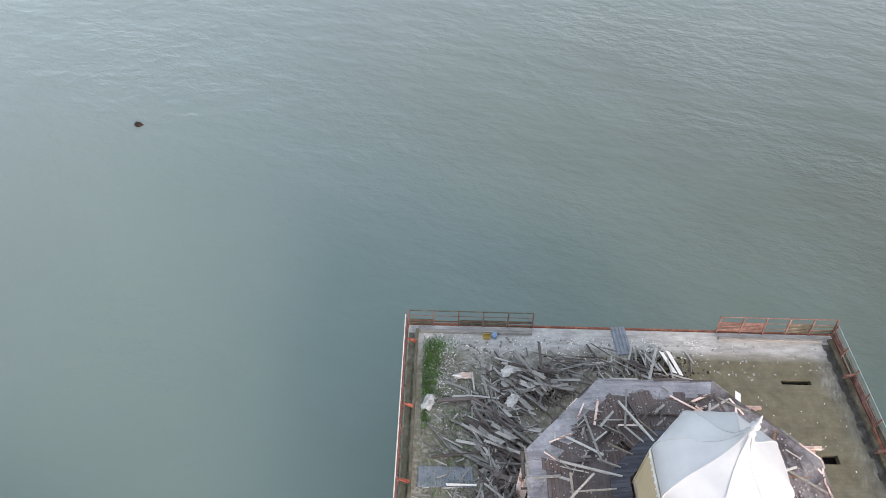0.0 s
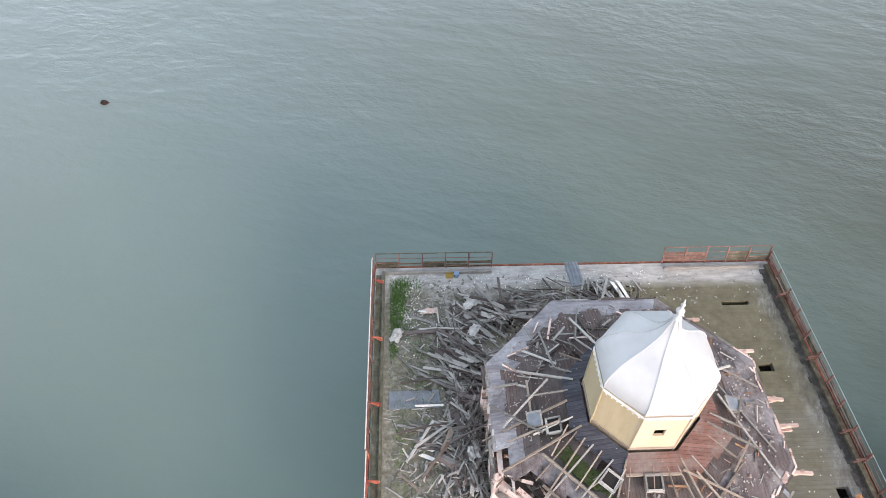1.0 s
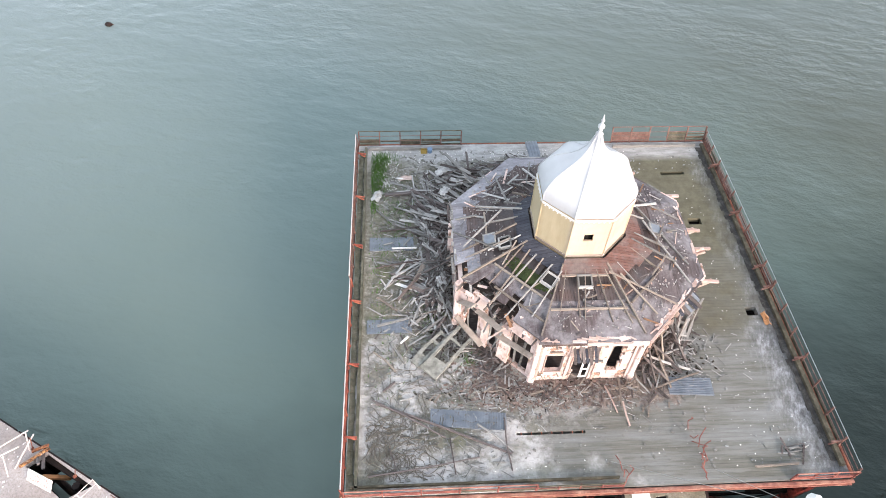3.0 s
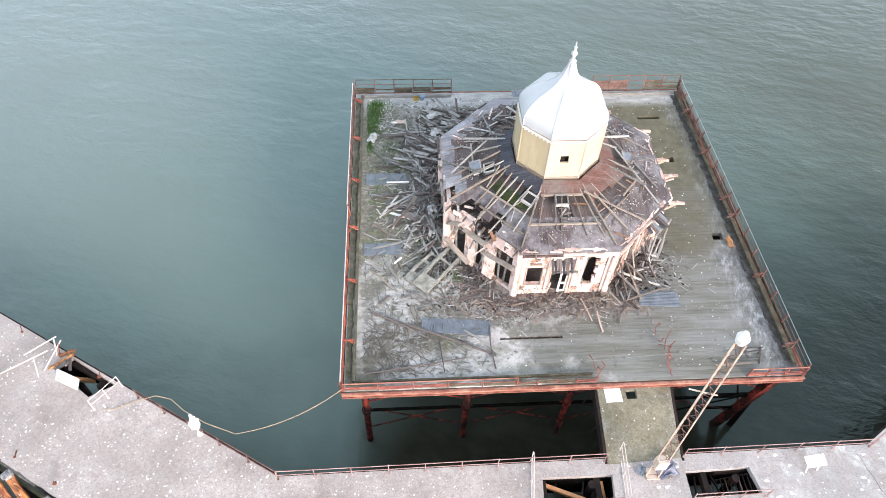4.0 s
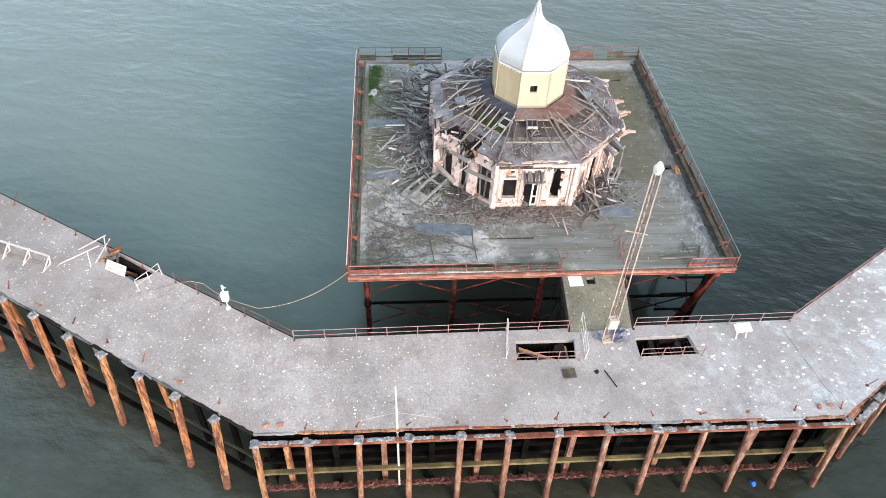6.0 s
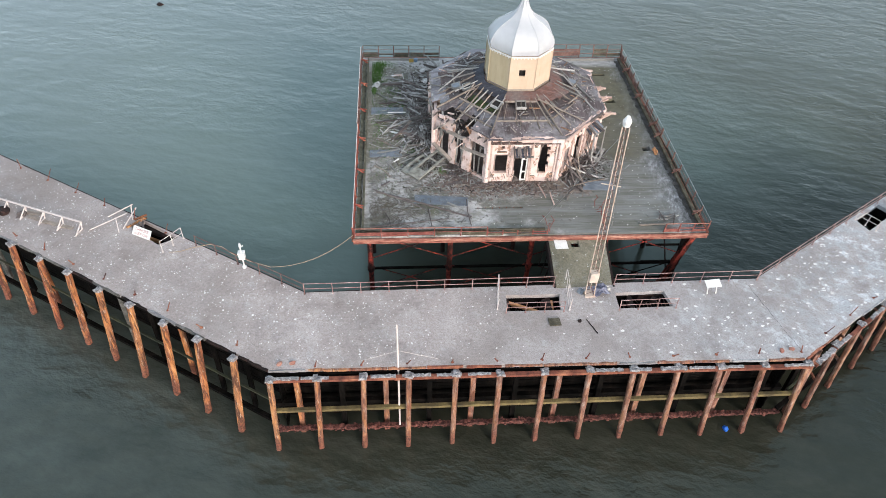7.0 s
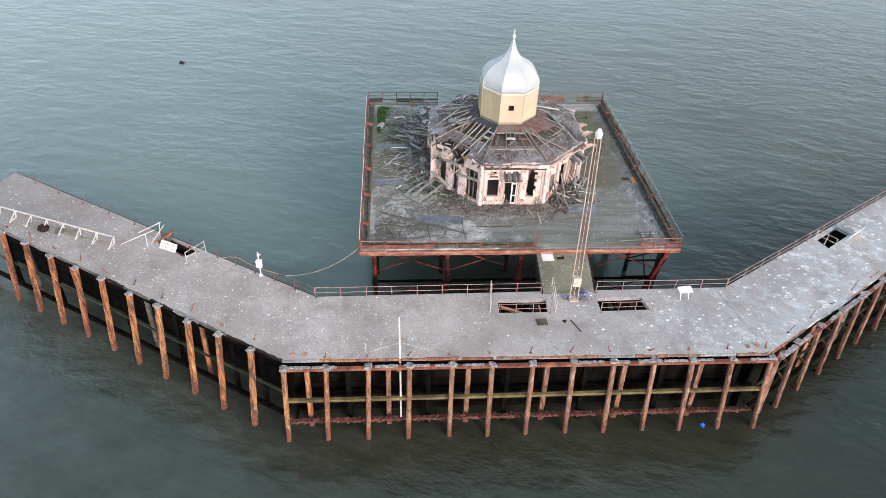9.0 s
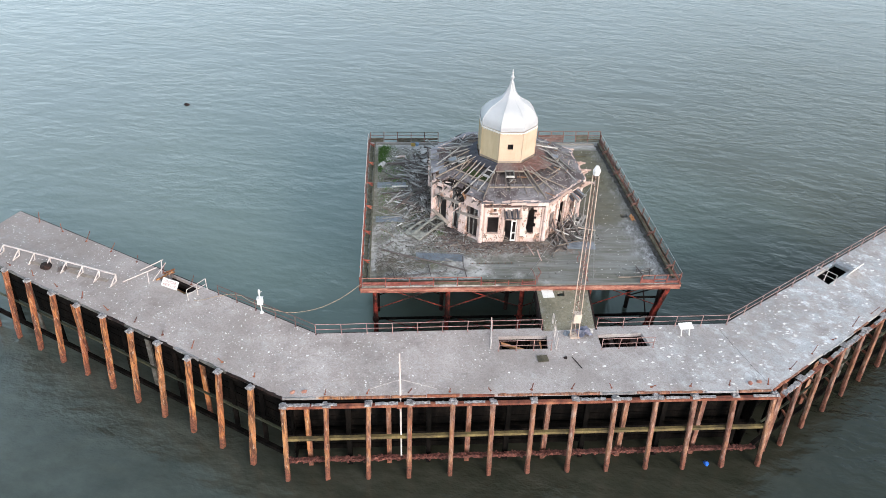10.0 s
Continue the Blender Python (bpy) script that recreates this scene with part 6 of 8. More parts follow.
def lump(name, x, y, z, size, mat, seed, label, cat, squash=0.6):
    """An irregular lump: a rough, faceted stone or heap."""
    r = random.Random(seed)
    bm = bmesh.new()
    bmesh.ops.create_icosphere(bm, subdivisions=2, radius=1.0)
    off = Vector((r.uniform(0, 50), r.uniform(0, 50), 0))
    for v in bm.verts:
        k = 1 + 0.45 * noise.noise(v.co * 1.3 + off)
        v.co = Vector((v.co.x * size * k, v.co.y * size * k * 0.8, max(-0.2, v.co.z) * size * k * squash))
    ob = part(name, bm, mat)
    ob.location, ob.rotation_euler = (x, y, z), (0, 0, r.uniform(0, 6))
    return tagged(ob, label, cat)


lump("tarpaulin", -26.5, 4.75, WALK + 0.08, 0.55, DARK_STEEL, 3, "black tarpaulin bundle lying under the cream trestle", "tarpaulin", 0.5)
lump("tarpaulin", -25.1, 4.35, WALK + 0.06, 0.42, BROWN_WOOD, 8, "dark brown sodden bundle lying under the cream trestle", "tarpaulin", 0.5)
for x, y in ((-4.4, -10.1), (-3.6, -10.05), (27.9, -10.2), (28.6, -10.1)):
    lump("rust_heap", x, y, WALK + 0.03, 0.20, SALMON, int(x * 7) + 99, "small heap of orange rust scale on the walkway edge", "rust heap", 0.5)


# sodden brown boards left under the trestle
for i, (x, y, turn, ln) in enumerate(((-21.9, 3.1, -20, 2.2), (-23.6, 3.75, -26, 1.8), (-24.4, 4.5, -12, 1.5), (-27.3, 5.1, -24, 1.8))):
    bm = bmesh.new()
    beam(bm, (-ln / 2, 0, 0.03 + 0.012 * i), (ln / 2, 0, 0.03 + 0.012 * i), 0.30, 0.05)
    ob = part("sodden_board", bm, TAN_WOOD)
    ob.matrix_basis = pose(x, y, WALK, 0, 0, turn)
    tagged(ob, "sodden brown board lying flat under the trestle", "board", "boards under the trestle")
# thin cable trailed over the walkway from the opening to the rail
bm = bmesh.new()
run = [(-13.3, 0.0), (-12.6, 0.05), (-11.7, 0.45), (-10.6, 0.75), (-9.7, 0.5), (-8.9, -0.2), (-7.6, -1.0), (-5.9, -1.7)]
for p, q in zip(run, run[1:]):
    rod(bm, (*p, WALK + 0.03), (*q, WALK + 0.03), 0.022, 6)
tagged(part("cable", bm, ROPE), "thin tan cable trailed across the walkway", "cable")

# stub posts along the seaward edge
def stub(x, y, i, tall=False):
    r = random.Random(i)
    thing = empty("rail_stub", x, y, WALK)
    bm = bmesh.new()
    h = r.uniform(0.25, 0.6) + (0.5 if tall else 0.0)
    rod(bm, (0, 0, 0), (r.uniform(-0.25, 0.25) + (0.3 if tall else 0), r.uniform(-0.2, 0.25), h), 0.024 if tall else 0.035, 6)
    part("stem", bm, RUST, thing)
    bm = bmesh.new()
    rod(bm, (0, 0, 0), (0, 0, 0.06), r.uniform(0.07, 0.12), 8, 0.05)
    part("foot", bm, RUST, thing)
    tagged(thing, "rusted stump of a railing post on the walkway edge", "post", "rusted post stumps")


for i in range(12):
    stub(-2.2 + i * 2.85, -10.35, i)
for i in range(1, 11):
    stub(OUT_L[0] + DIR_L.x * 2.9 * i - NL[0] * 0.55, OUT_L[1] + DIR_L.y * 2.9 * i - NL[1] * 0.55, 20 + i)
    stub(OUT_R[0] + DIR_R.x * 2.9 * i - NR[0] * 0.5, OUT_R[1] + DIR_R.y * 2.9 * i - NR[1] * 0.5, 40 + i, i % 3 != 0)
for i in range(4, 11):
    stub(IN_L[0] + DIR_L.x * 3.1 * i + NL[0] * 0.2, IN_L[1] + DIR_L.y * 3.1 * i + NL[1] * 0.2, 60 + i, True)


# signs
def sign(name, x, y, z, turn, tilt, w, h, legs, label, words=()):
    thing = empty(name)
    thing.matrix_basis = pose(x, y, z, 0, 0, turn)
    rot = Matrix.Rotation(radians(tilt), 3, "X")
    put = lambda u, v, o=0.0: rot @ Vector((u, -o, v)) + Vector((0, 0, legs))
    bm = bmesh.new()
    hexa(bm, [put(-w / 2, 0, 0), put(w / 2, 0, 0), put(w / 2, 0, -0.03), put(-w / 2, 0, -0.03), put(-w / 2, h, 0), put(w / 2, h, 0), put(w / 2, h, -0.03), put(-w / 2, h, -0.03)])
    part("board", bm, WHITE_PAINT, thing)
    for i, line in enumerate(words):
        text = bpy.data.curves.new("lettering", "FONT")
        text.body, text.size, text.align_x, text.extrude = line, h * 0.42, "CENTER", 0.003
        mesh = bpy.data.meshes.new_from_object(bpy.data.objects.new("lettering", text))
        mesh.materials.clear()
        mesh.materials.append(INK)
        ob = new("lettering", mesh)
        ob.parent = thing
        ob.matrix_basis = Matrix.Translation(put(0, h * (0.58 - 0.44 * i), 0.008)) @ (rot @ Matrix.Rotation(radians(90), 3, "X")).to_4x4()
    if legs > 0.2:
        for u in (-w * 0.3, w * 0.3):
            bm = bmesh.new()
            beam(bm, (u, 0.05, 0), put(u, h * 0.5, -0.06), 0.06, 0.06)
            part("leg", bm, WHITE_PAINT, thing)
    tagged(thing, label, "sign")


sign("warning_sign", -15.7, 1.62, WALK + 0.02, -27, -38, 1.6, 0.7, 0.03, "white warning board with faded red lettering propped at the opening", ("DANGER", "KEEP OFF"))
sign("warning_sign", 24.95, -5.2, WALK, 6, -74, 1.1, 0.6, 0.75, "white notice board tilted on two legs")
sign("warning_sign", 42.9, 2.55, WALK + 0.02, 33, 20, 2.2, 0.85, 0.05, "white board propped beside the opening in the walkway")

# white instrument post on the west arm
post = empty("instrument_post", -7.75, -1.62, WALK)
post.scale = (0.8, 0.8, 0.95)
for name, mk in (("pole", lambda b: rod(b, (0, 0, 0), (0, 0, 2.15), 0.06, 8)), ("box", lambda b: block(b, -0.26, 0.26, -0.2, 0.2, 0.95, 1.5)), ("lid", lambda b: block(b, -0.3, 0.3, -0.24, 0.24, 1.5, 1.57)),
                 ("arm", lambda b: beam(b, (0, 0, 2.1), (0.3, -0.1, 2.3), 0.06, 0.06)), ("lamp", lambda b: rod(b, (0.02, 0, 2.1), (0.02, 0, 2.4), 0.12, 10, 0.09)), ("base", lambda b: rod(b, (0, 0, 0), (0, 0, 0.1), 0.2, 8))):
    bm = bmesh.new()
    mk(bm)
    part(name, bm, WHITE_PAINT, post)
tagged(post, "white instrument box on a short pole at the walkway edge", "post")

# tall thin pole with two stays at the seaward edge
pole = empty("marker_pole", 2.95, -11.35, -4.4)
bm = bmesh.new()
rod(bm, (0.04, -0.2, -1.9), (0.0, 0.75, 3.0), 0.055, 8, 0.07)
rod(bm, (0.0, 0.75, 3.0), (-0.05, 1.6, 6.3), 0.075, 8, 0.05)
part("shaft", bm, PALE, pole)
bm = bmesh.new()
block(bm, -0.25, 0.1, 0.45, 0.62, 2.2, 2.32)
part("clamp", bm, RUST, pole)
for x in (0.62, 5.45):
    bm = bmesh.new()
    rod(bm, (x - 2.95, 1.3, 3.22), (0, 1.15, 4.35), 0.011, 6)
    part("stay", bm, PALE, pole)
tagged(pole, "pale pole with two stays rising past the walkway edge", "pole")

# lattice mast on the foot bridge landing
MAST = make_plain("rust_stained_tan_steel", (0.40, 0.29, 0.225), (0.60, 0.50, 0.42), 0.6, 1.4, (0.30, 0.13, 0.08), 0.7, (1, 1, 0.5))
mast = empty("lattice_mast", 16.3, -4.92, WALK)
foot_, head = Vector((0, 0, 0.08)), Vector((-0.82, -0.66, 14.35))
ax = (head - foot_).normalized()
sx = Vector((0.95, -0.3, 0)).normalized()
sy = ax.cross(sx).normalized()
corner = lambda t, c: foot_.lerp(head, t) + (sx * (0.30, -0.30, 0.0)[c] + sy * (-0.16, -0.16, 0.34)[c]) * (1.0 - 0.35 * t)
for c in range(3):
    bm = bmesh.new()
    rod(bm, corner(0, c), corner(1, c), 0.036 if c < 2 else 0.026, 6)
    part("chord", bm, MAST, mast)
for i in range(26):
    for c in range(3):
        bm = bmesh.new()
        k = (c + 1) % 3
        p, q = (c, k) if i % 2 else (k, c)
        rod(bm, corner(i / 26, p), corner((i + 1) / 26, q), 0.016, 5)
        part("lacing", bm, FADED_RED, mast)
bm = bmesh.new()
block(bm, -0.36, 0.36, -0.3, 0.3, 0.0, 0.10)
part("base_plate", bm, MAST, mast)
bm = bmesh.new()
c = foot_.lerp(head, 0.115)
block(bm, c.x - 0.30, c.x + 0.26, c.y - 0.34, c.y + 0.1, c.z - 0.1, c.z + 0.72)
part("control_box", bm, CREAM, mast)
bm = bmesh.new()
rod(bm, head, head + Vector((0.0, 0.0, 0.32)), 0.2, 10, 0.26)
rod(bm, head + Vector((0, 0, 0.32)), head + Vector((0, 0, 0.62)), 0.24, 10, 0.1)
part("lamp_head", bm, WHITE_PAINT, mast)
bm = bmesh.new()
beam(bm, foot_.lerp(head, 0.70) - sx * 0.7, foot_.lerp(head, 0.70) + sx * 0.45, 0.05, 0.05)
part("cross_arm", bm, CREAM, mast)
for q in ((-2.6, 6.2, 1.25), (2.7, 5.6, 1.25)):
    bm = bmesh.new()
    rod(bm, foot_.lerp(head, 0.97), q, 0.012, 5)
    part("stay", bm, WIRE, mast)
tagged(mast, "tall cream lattice mast with a white lamp head", "mast")


def crate(x, y, z, w, d, h, turn, mat, label, name="box", cat="box"):
    thing = empty(name)
    thing.matrix_basis = pose(x, y, z, 0, 0, turn)
    bm = bmesh.new()
    block(bm, -w / 2, w / 2, -d / 2, d / 2, 0, h)
    bmesh.ops.bevel(bm, geom=bm.edges[:], offset=0.02, segments=1, affect="EDGES")
    part("body", bm, mat, thing)
    bm = bmesh.new()
    block(bm, -w / 2 - 0.02, w / 2 + 0.02, -d / 2 - 0.02, d / 2 + 0.02, h, h + 0.05)
    part("lid", bm, mat, thing)
    tagged(thing, label, cat)


crate(13.4, -7.35, WALK + 0.002, 0.75, 0.6, 0.03, 4, MUCK, "dark rusty metal hatch cover on the walkway", "hatch_cover", "hatch")
bm = bmesh.new()
beam(bm, (15.6, -7.2, WALK + 0.03), (16.1, -8.4, WALK + 0.03), 0.05, 0.05)
tagged(part("bar", bm, DARK_STEEL), "dark iron bar lying on the walkway", "bar")
lump("dark_scrap", 15.1, -7.3, WALK + 0.02, 0.16, DARK_STEEL, 8, "small dark scrap lying on the walkway", "scrap", 0.4)
lump("float", 25.9, -11.65, SEA, 0.24, BLUE, 5, "bright blue plastic drum floating beside the piles", "drum", 0.9)
lump("buoy", -28.5, 55.5, SEA, 0.42, DARK_STEEL, 6, "small dark buoy floating on the open sea", "buoy", 0.8)

# rope sagging from the platform corner to the walkway
bm = bmesh.new()
a, b = Vector((-0.1, -0.08, 0.30)), Vector((-5.85, -1.75, WALK + 0.1))
pts = [a.lerp(b, i / 24) - Vector((0, 0, 0.8 * 4 * (i / 24) * (1 - i / 24))) for i in range(25)]
for p, q in zip(pts, pts[1:]):
    rod(bm, p, q, 0.021, 6)
tagged(part("rope", bm, ROPE, smooth=True), "tan rope sagging between platform and walkway", "rope")


# ---- loose sheets on the platform ----
def ribbed(x0, x1, y0, y1, z, along, mat, label, turn=0.0, n=16):
    """A ribbed metal sheet or grille lying flat."""
    cx, cy = (x0 + x1) / 2, (y0 + y1) / 2
    thing = empty("ribbed_sheet")
    thing.matrix_basis = pose(cx, cy, z, 0, 0, turn)
    w, d = x1 - x0, y1 - y0
    bm = bmesh.new()
    block(bm, -w / 2, w / 2, -d / 2, d / 2, 0.0, 0.025)
    part("sheet", bm, mat, thing)
    for i in range(n):
        t = (i + 0.5) / n - 0.5
        bm = bmesh.new()
        if along == "x":
            beam(bm, (-w / 2, t * d, 0.045), (w / 2, t * d, 0.045), 0.4 * d / n, 0.04)
        else:
            beam(bm, (t * w, -d / 2, 0.045), (t * w, d / 2, 0.045), 0.4 * w / n, 0.04)
        part("rib", bm, mat, thing)
    tagged(thing, label, "sheet", "ribbed sheets on the platform")


lab = "blue-grey ribbed metal sheet lying on the littered platform"
ribbed(0.95, 3.8, 15.8, 16.9, 0.02, "y", SHEET, lab, 0, 18)
ribbed(4.4, 8.5, 3.4, 4.4, 0.02, "y", SHEET, lab, -5.5, 30)
ribbed(0.9, 3.55, 9.5, 10.46, 0.02, "y", SHEET, lab, 1, 16)
ribbed(17.8, 20.3, 4.9, 6.0, 0.03, "x", SHEET, lab, -4, 10)
ribbed(12.45, 13.35, 24.2, 26.2, 0.03, "y", SHEET, "blue-grey metal trough at the far edge of the platform", 4, 4)

# rim bars across the slot
for i in range(7):
    x = 9.2 + i * 0.55
    bm = bmesh.new()
    beam(bm, (x, 2.86, -0.03), (x, 3.14, -0.03), 0.05, 0.05)
    structure(part("slot_bar", bm, RUST), "short bar across the slot in the deck", "bar")


# ---- debris ----
def plank_mesh(seed, ln, w, th, mat):
    """A broken board: slightly bowed, with splintered ends."""
    r = random.Random(seed)
    bm = bmesh.new()
    n = 4
    rows = []
    for i in range(n + 1):
        t = i / n - 0.5
        bow = 0.04 * ln * (0.25 - t * t) * r.uniform(-0.4, 0.6)
        ww = w * r.uniform(0.85, 1.05) / 2
        e0 = r.uniform(-0.1, 0.1) if i in (0, n) else 0
        rows.append([bm.verts.new(p) for p in ((t * ln + e0, -ww, bow), (t * ln - e0, ww, bow), (t * ln - e0 * 0.5, ww, bow + th), (t * ln + e0 * 1.3, -ww, bow + th))])
    for a, b in zip(rows, rows[1:]):
        for k in range(4):
            bm.faces.new((a[k], a[(k + 1) % 4], b[(k + 1) % 4], b[k]))
    bm.faces.new(rows[0])
    bm.faces.new(rows[-1][::-1])
    return mesh_of(bm, mat)


PLANKS = {m.name: [plank_mesh(i, ln, w, th, m) for i, (ln, w, th) in enumerate(((2.0, 0.14, 0.05), (2.6, 0.10, 0.08), (1.5, 0.2, 0.03), (3.2, 0.16, 0.06), (1.1, 0.12, 0.05), (2.2, 0.28, 0.03)))]
          for m in (GREY_WOOD, TAN_WOOD, BROWN_WOOD, WHITE_PAINT)}
LABELS = {GREY_WOOD.name: "weathered grey broken plank in a heap on the platform", TAN_WOOD.name: "splintered pale timber lying on the platform",
          BROWN_WOOD.name: "dark brown rotten board lying on the platform", WHITE_PAINT.name: "white-painted broken board lying on the platform"}


def plank(x, y, z, turn, tilt, roll, mat, kind, scale=1.0):
    ob = new("broken_plank", PLANKS[mat.name][kind])
    ob.matrix_basis = pose(x, y, z, roll, tilt, turn)
    ob.scale = (scale, 1.0, 1.0)
    tagged(ob, LABELS[mat.name], "plank", "broken planks on the platform")


def in_pavilion(x, y, pad=0.25):
    dx, dy = abs(x - CX), abs(y - CY)
    return max(dx, dy, (dx + dy) / math.sqrt(2)) < WA + pad


SMALL = {GREY_WOOD.name: bmesh.new(), BROWN_WOOD.name: bmesh.new(), TAN_WOOD.name: bmesh.new()}


def heap(n, cx, cy, sx_, sy_, turn, spread, height, mats, seed, scale=(0.8, 1.3), rot=0.0, small=False):
    """Planks thrown about a centre; small ones go into the uncounted wreckage."""
    r = random.Random(seed)
    made = 0
    for _ in range(n * 3):
        if made >= n:
            break
        a, b = r.gauss(0, sx_), r.gauss(0, sy_)
        x = cx + a * math.cos(rot) - b * math.sin(rot)
        y = cy + a * math.sin(rot) + b * math.cos(rot)
        if not (1.0 < x < 24.6 and 0.7 < y < 25.3) or in_pavilion(x, y):
            continue
        fall = math.exp(-(a / sx_) ** 2 / 2 - (b / sy_) ** 2 / 2)
        z = 0.02 + r.random() * height * fall
        tilt = r.uniform(-1, 1) * min(22, 4 + 30 * z)
        z += abs(math.sin(radians(tilt))) * 0.9
        if small:
            g, ln, tl = radians(turn + r.gauss(0, spread)), r.uniform(*scale), radians(tilt)
            d = Vector((math.cos(g) * math.cos(tl), math.sin(g) * math.cos(tl), math.sin(tl))) * ln
            p = Vector((x, y, z))
            d *= 1.35
            beam(SMALL[r.choice(mats).name], p - d / 2, p + d / 2, r.uniform(0.035, 0.11), r.uniform(0.025, 0.06))
        else:
            plank(x, y, z, turn + r.gauss(0, spread), tilt, r.uniform(-25, 25), r.choice(mats), r.randrange(6), r.uniform(*scale))
        made += 1


G, T, B, W_ = GREY_WOOD, TAN_WOOD, BROWN_WOOD, WHITE_PAINT
heap(93, 7.2, 22.0, 1.0, 0.7, -25, 60, 0.5, (B, B, G), 31, (0.3, 1.3), -0.4, True)
heap(64, 7.3, 22.1, 0.95, 0.62, -32, 32, 1.0, (G, G, G, G, B), 1, (0.45, 0.95), -0.4)
heap(86, 5.2, 18.2, 0.85, 1.1, -30, 60, 0.5, (B, B, G), 32, (0.3, 1.2), 0, True)
heap(44, 5.3, 18.4, 0.65, 0.8, -38, 13, 0.8, (G, G, G, B), 2, (0.6, 1.2))
heap(122, 5.5, 15.0, 0.5, 1.7, 75, 45, 0.6, (G, G, B, B), 3, (0.3, 1.6), 0, True)
heap(14, 5.4, 14.6, 0.4, 1.2, 60, 40, 0.5, (G, G, B), 33, (0.5, 0.9))
heap(122, 5.2, 11.9, 0.6, 1.5, 65, 45, 0.5, (G, G, B), 4, (0.3, 1.5), 0, True)
heap(10, 5.1, 12.0, 0.5, 1.0, 65, 40, 0.4, (G, B, G), 34, (0.5, 0.9))
heap(36, 6.3, 9.0, 0.6, 0.6, 40, 40, 0.3, (G, G, B), 5, (0.3, 1.0), 0, True)
heap(60, 18.0, 7.9, 1.1, 0.6, 40, 50, 0.8, (B, B, B, G), 6, (0.3, 1.3), 0.78, True)
heap(20, 18.0, 7.9, 1.0, 0.5, 40, 45, 0.7, (B, B, B, G), 36, (0.5, 0.9), 0.78)
heap(36, 15.8, 5.4, 1.0, 0.45, 60, 50, 0.4, (B, G, T), 7, (0.25, 1.0), 0, True)
heap(34, 10.6, 5.5, 2.2, 0.4, 10, 60, 0.22, (B, B, T, T), 8, (0.15, 0.6), 0, True)
heap(64, 8.0, 7.3, 0.8, 0.6, -40, 60, 0.3, (B, B, G), 9, (0.2, 0.9), -0.7, True)
heap(57, 14.3, 23.2, 1.2, 0.6, -60, 40, 0.5, (G, B, G), 10, (0.3, 1.4), 0, True)
heap(8, 14.6, 23.4, 0.6, 0.4, -65, 25, 0.4, (G, G), 40, (0.6, 0.9))
heap(43, 11.0, 23.0, 1.0, 0.7, -30, 40, 0.4, (G, G, B), 11, (0.3, 1.5), 0, True)
heap(12, 23.6, 1.5, 0.5, 0.3, 20, 50, 0.1, (G, B), 12, (0.2, 0.9), 0, True)
heap(44, 3.0, 13.0, 1.2, 4.5, 30, 70, 0.05, (G, G, B), 13, (0.2, 0.9), 0, True)
heap(46, 5.2, 20.4, 0.9, 1.0, -30, 40, 0.35, (G, G, B), 51, (0.4, 1.5), 0, True)
heap(88, 4.6, 13.6, 0.9, 2.2, 25, 60, 0.30, (G, G, B, G), 52, (0.3, 1.2), 0, True)
heap(30, 4.3, 9.9, 1.0, 1.2, 40, 70, 0.12, (G, B, G), 53, (0.2, 1.0), 0, True)
heap(40, 9.4, 23.1, 1.4, 0.5, -25, 45, 0.3, (G, G, B), 54, (0.4, 1.5), 0, True)
heap(18, 5.1, 16.6, 0.7, 2.0, -35, 30, 0.5, (G, G, B), 55, (0.5, 1.0))
heap(20, 5.6, 20.6, 0.8, 0.8, -35, 18, 0.5, (G, G, G, B), 56, (0.6, 1.1))
heap(14, 4.2, 12.6, 1.0, 1.3, 20, 50, 0.3, (G, T, B), 57, (0.5, 0.9))
for nm_, bm_ in SMALL.items():
    mt_ = next(m for m in (G, B, T) if m.name == nm_)
    tagged(part("wood_debris", bm_, mt_), "small broken boards and battens heaped on the platform", "debris", kind="stuff")
for x, y, z, turn, m, k, s in ((3.45, 12.75, 0.05, -25, W_, 2, 1.1), (3.0, 13.4, 0.05, -20, W_, 4, 0.7), (2.1, 11.6, 0.04, -40, T, 0, 0.8), (14.9, 5.1, 0.35, 84, T, 1, 0.7), (3.2, 15.9, 0.12, 0, W_, 1, 0.6), (2.6, 10.3, 0.06, 15, G, 3, 0.7), (3.9, 11.0, 0.08, 70, G, 1, 0.9), (2.3, 14.6, 0.05, -15, G, 0, 0.9), (3.4, 14.2, 0.10, 35, G, 3, 0.8), (2.0, 18.6, 0.05, -50, G, 1, 0.8), (3.5, 19.2, 0.08, -25, G, 0, 1.0), (2.9, 12.2, 0.06, 80, G, 4, 1.0), (4.4, 13.0, 0.12, 10, G, 5, 0.9), (3.1, 9.0, 0.05, 45, W_, 4, 0.6), (4.0, 17.2, 0.12, -30, G, 3, 1.0), (3.0, 22.4, 0.05, -10, W_, 4, 0.5), (2.7, 8.1, 0.05, -60, G, 1, 0.6),
                              
                               (15.35, 23.5, 0.35, -70, W_, 2, 1.0), (15.7, 23.45, 0.37, -74, W_, 2, 1.1), (18.6, 20.6, 0.5, 75, W_, 5, 0.9), (22.3, 0.75, 0.06, 2, T, 1, 0.9), (2.2, 6.0, 0.05, 40, B, 4, 0.8),
                               (4.8, 21.1, 0.05, 1, G, 3, 1.3), (6.0, 13.0, 0.5, 60, G, 3, 1.1)):
    plank(x, y, z, turn, 0, 0, m, k, s)

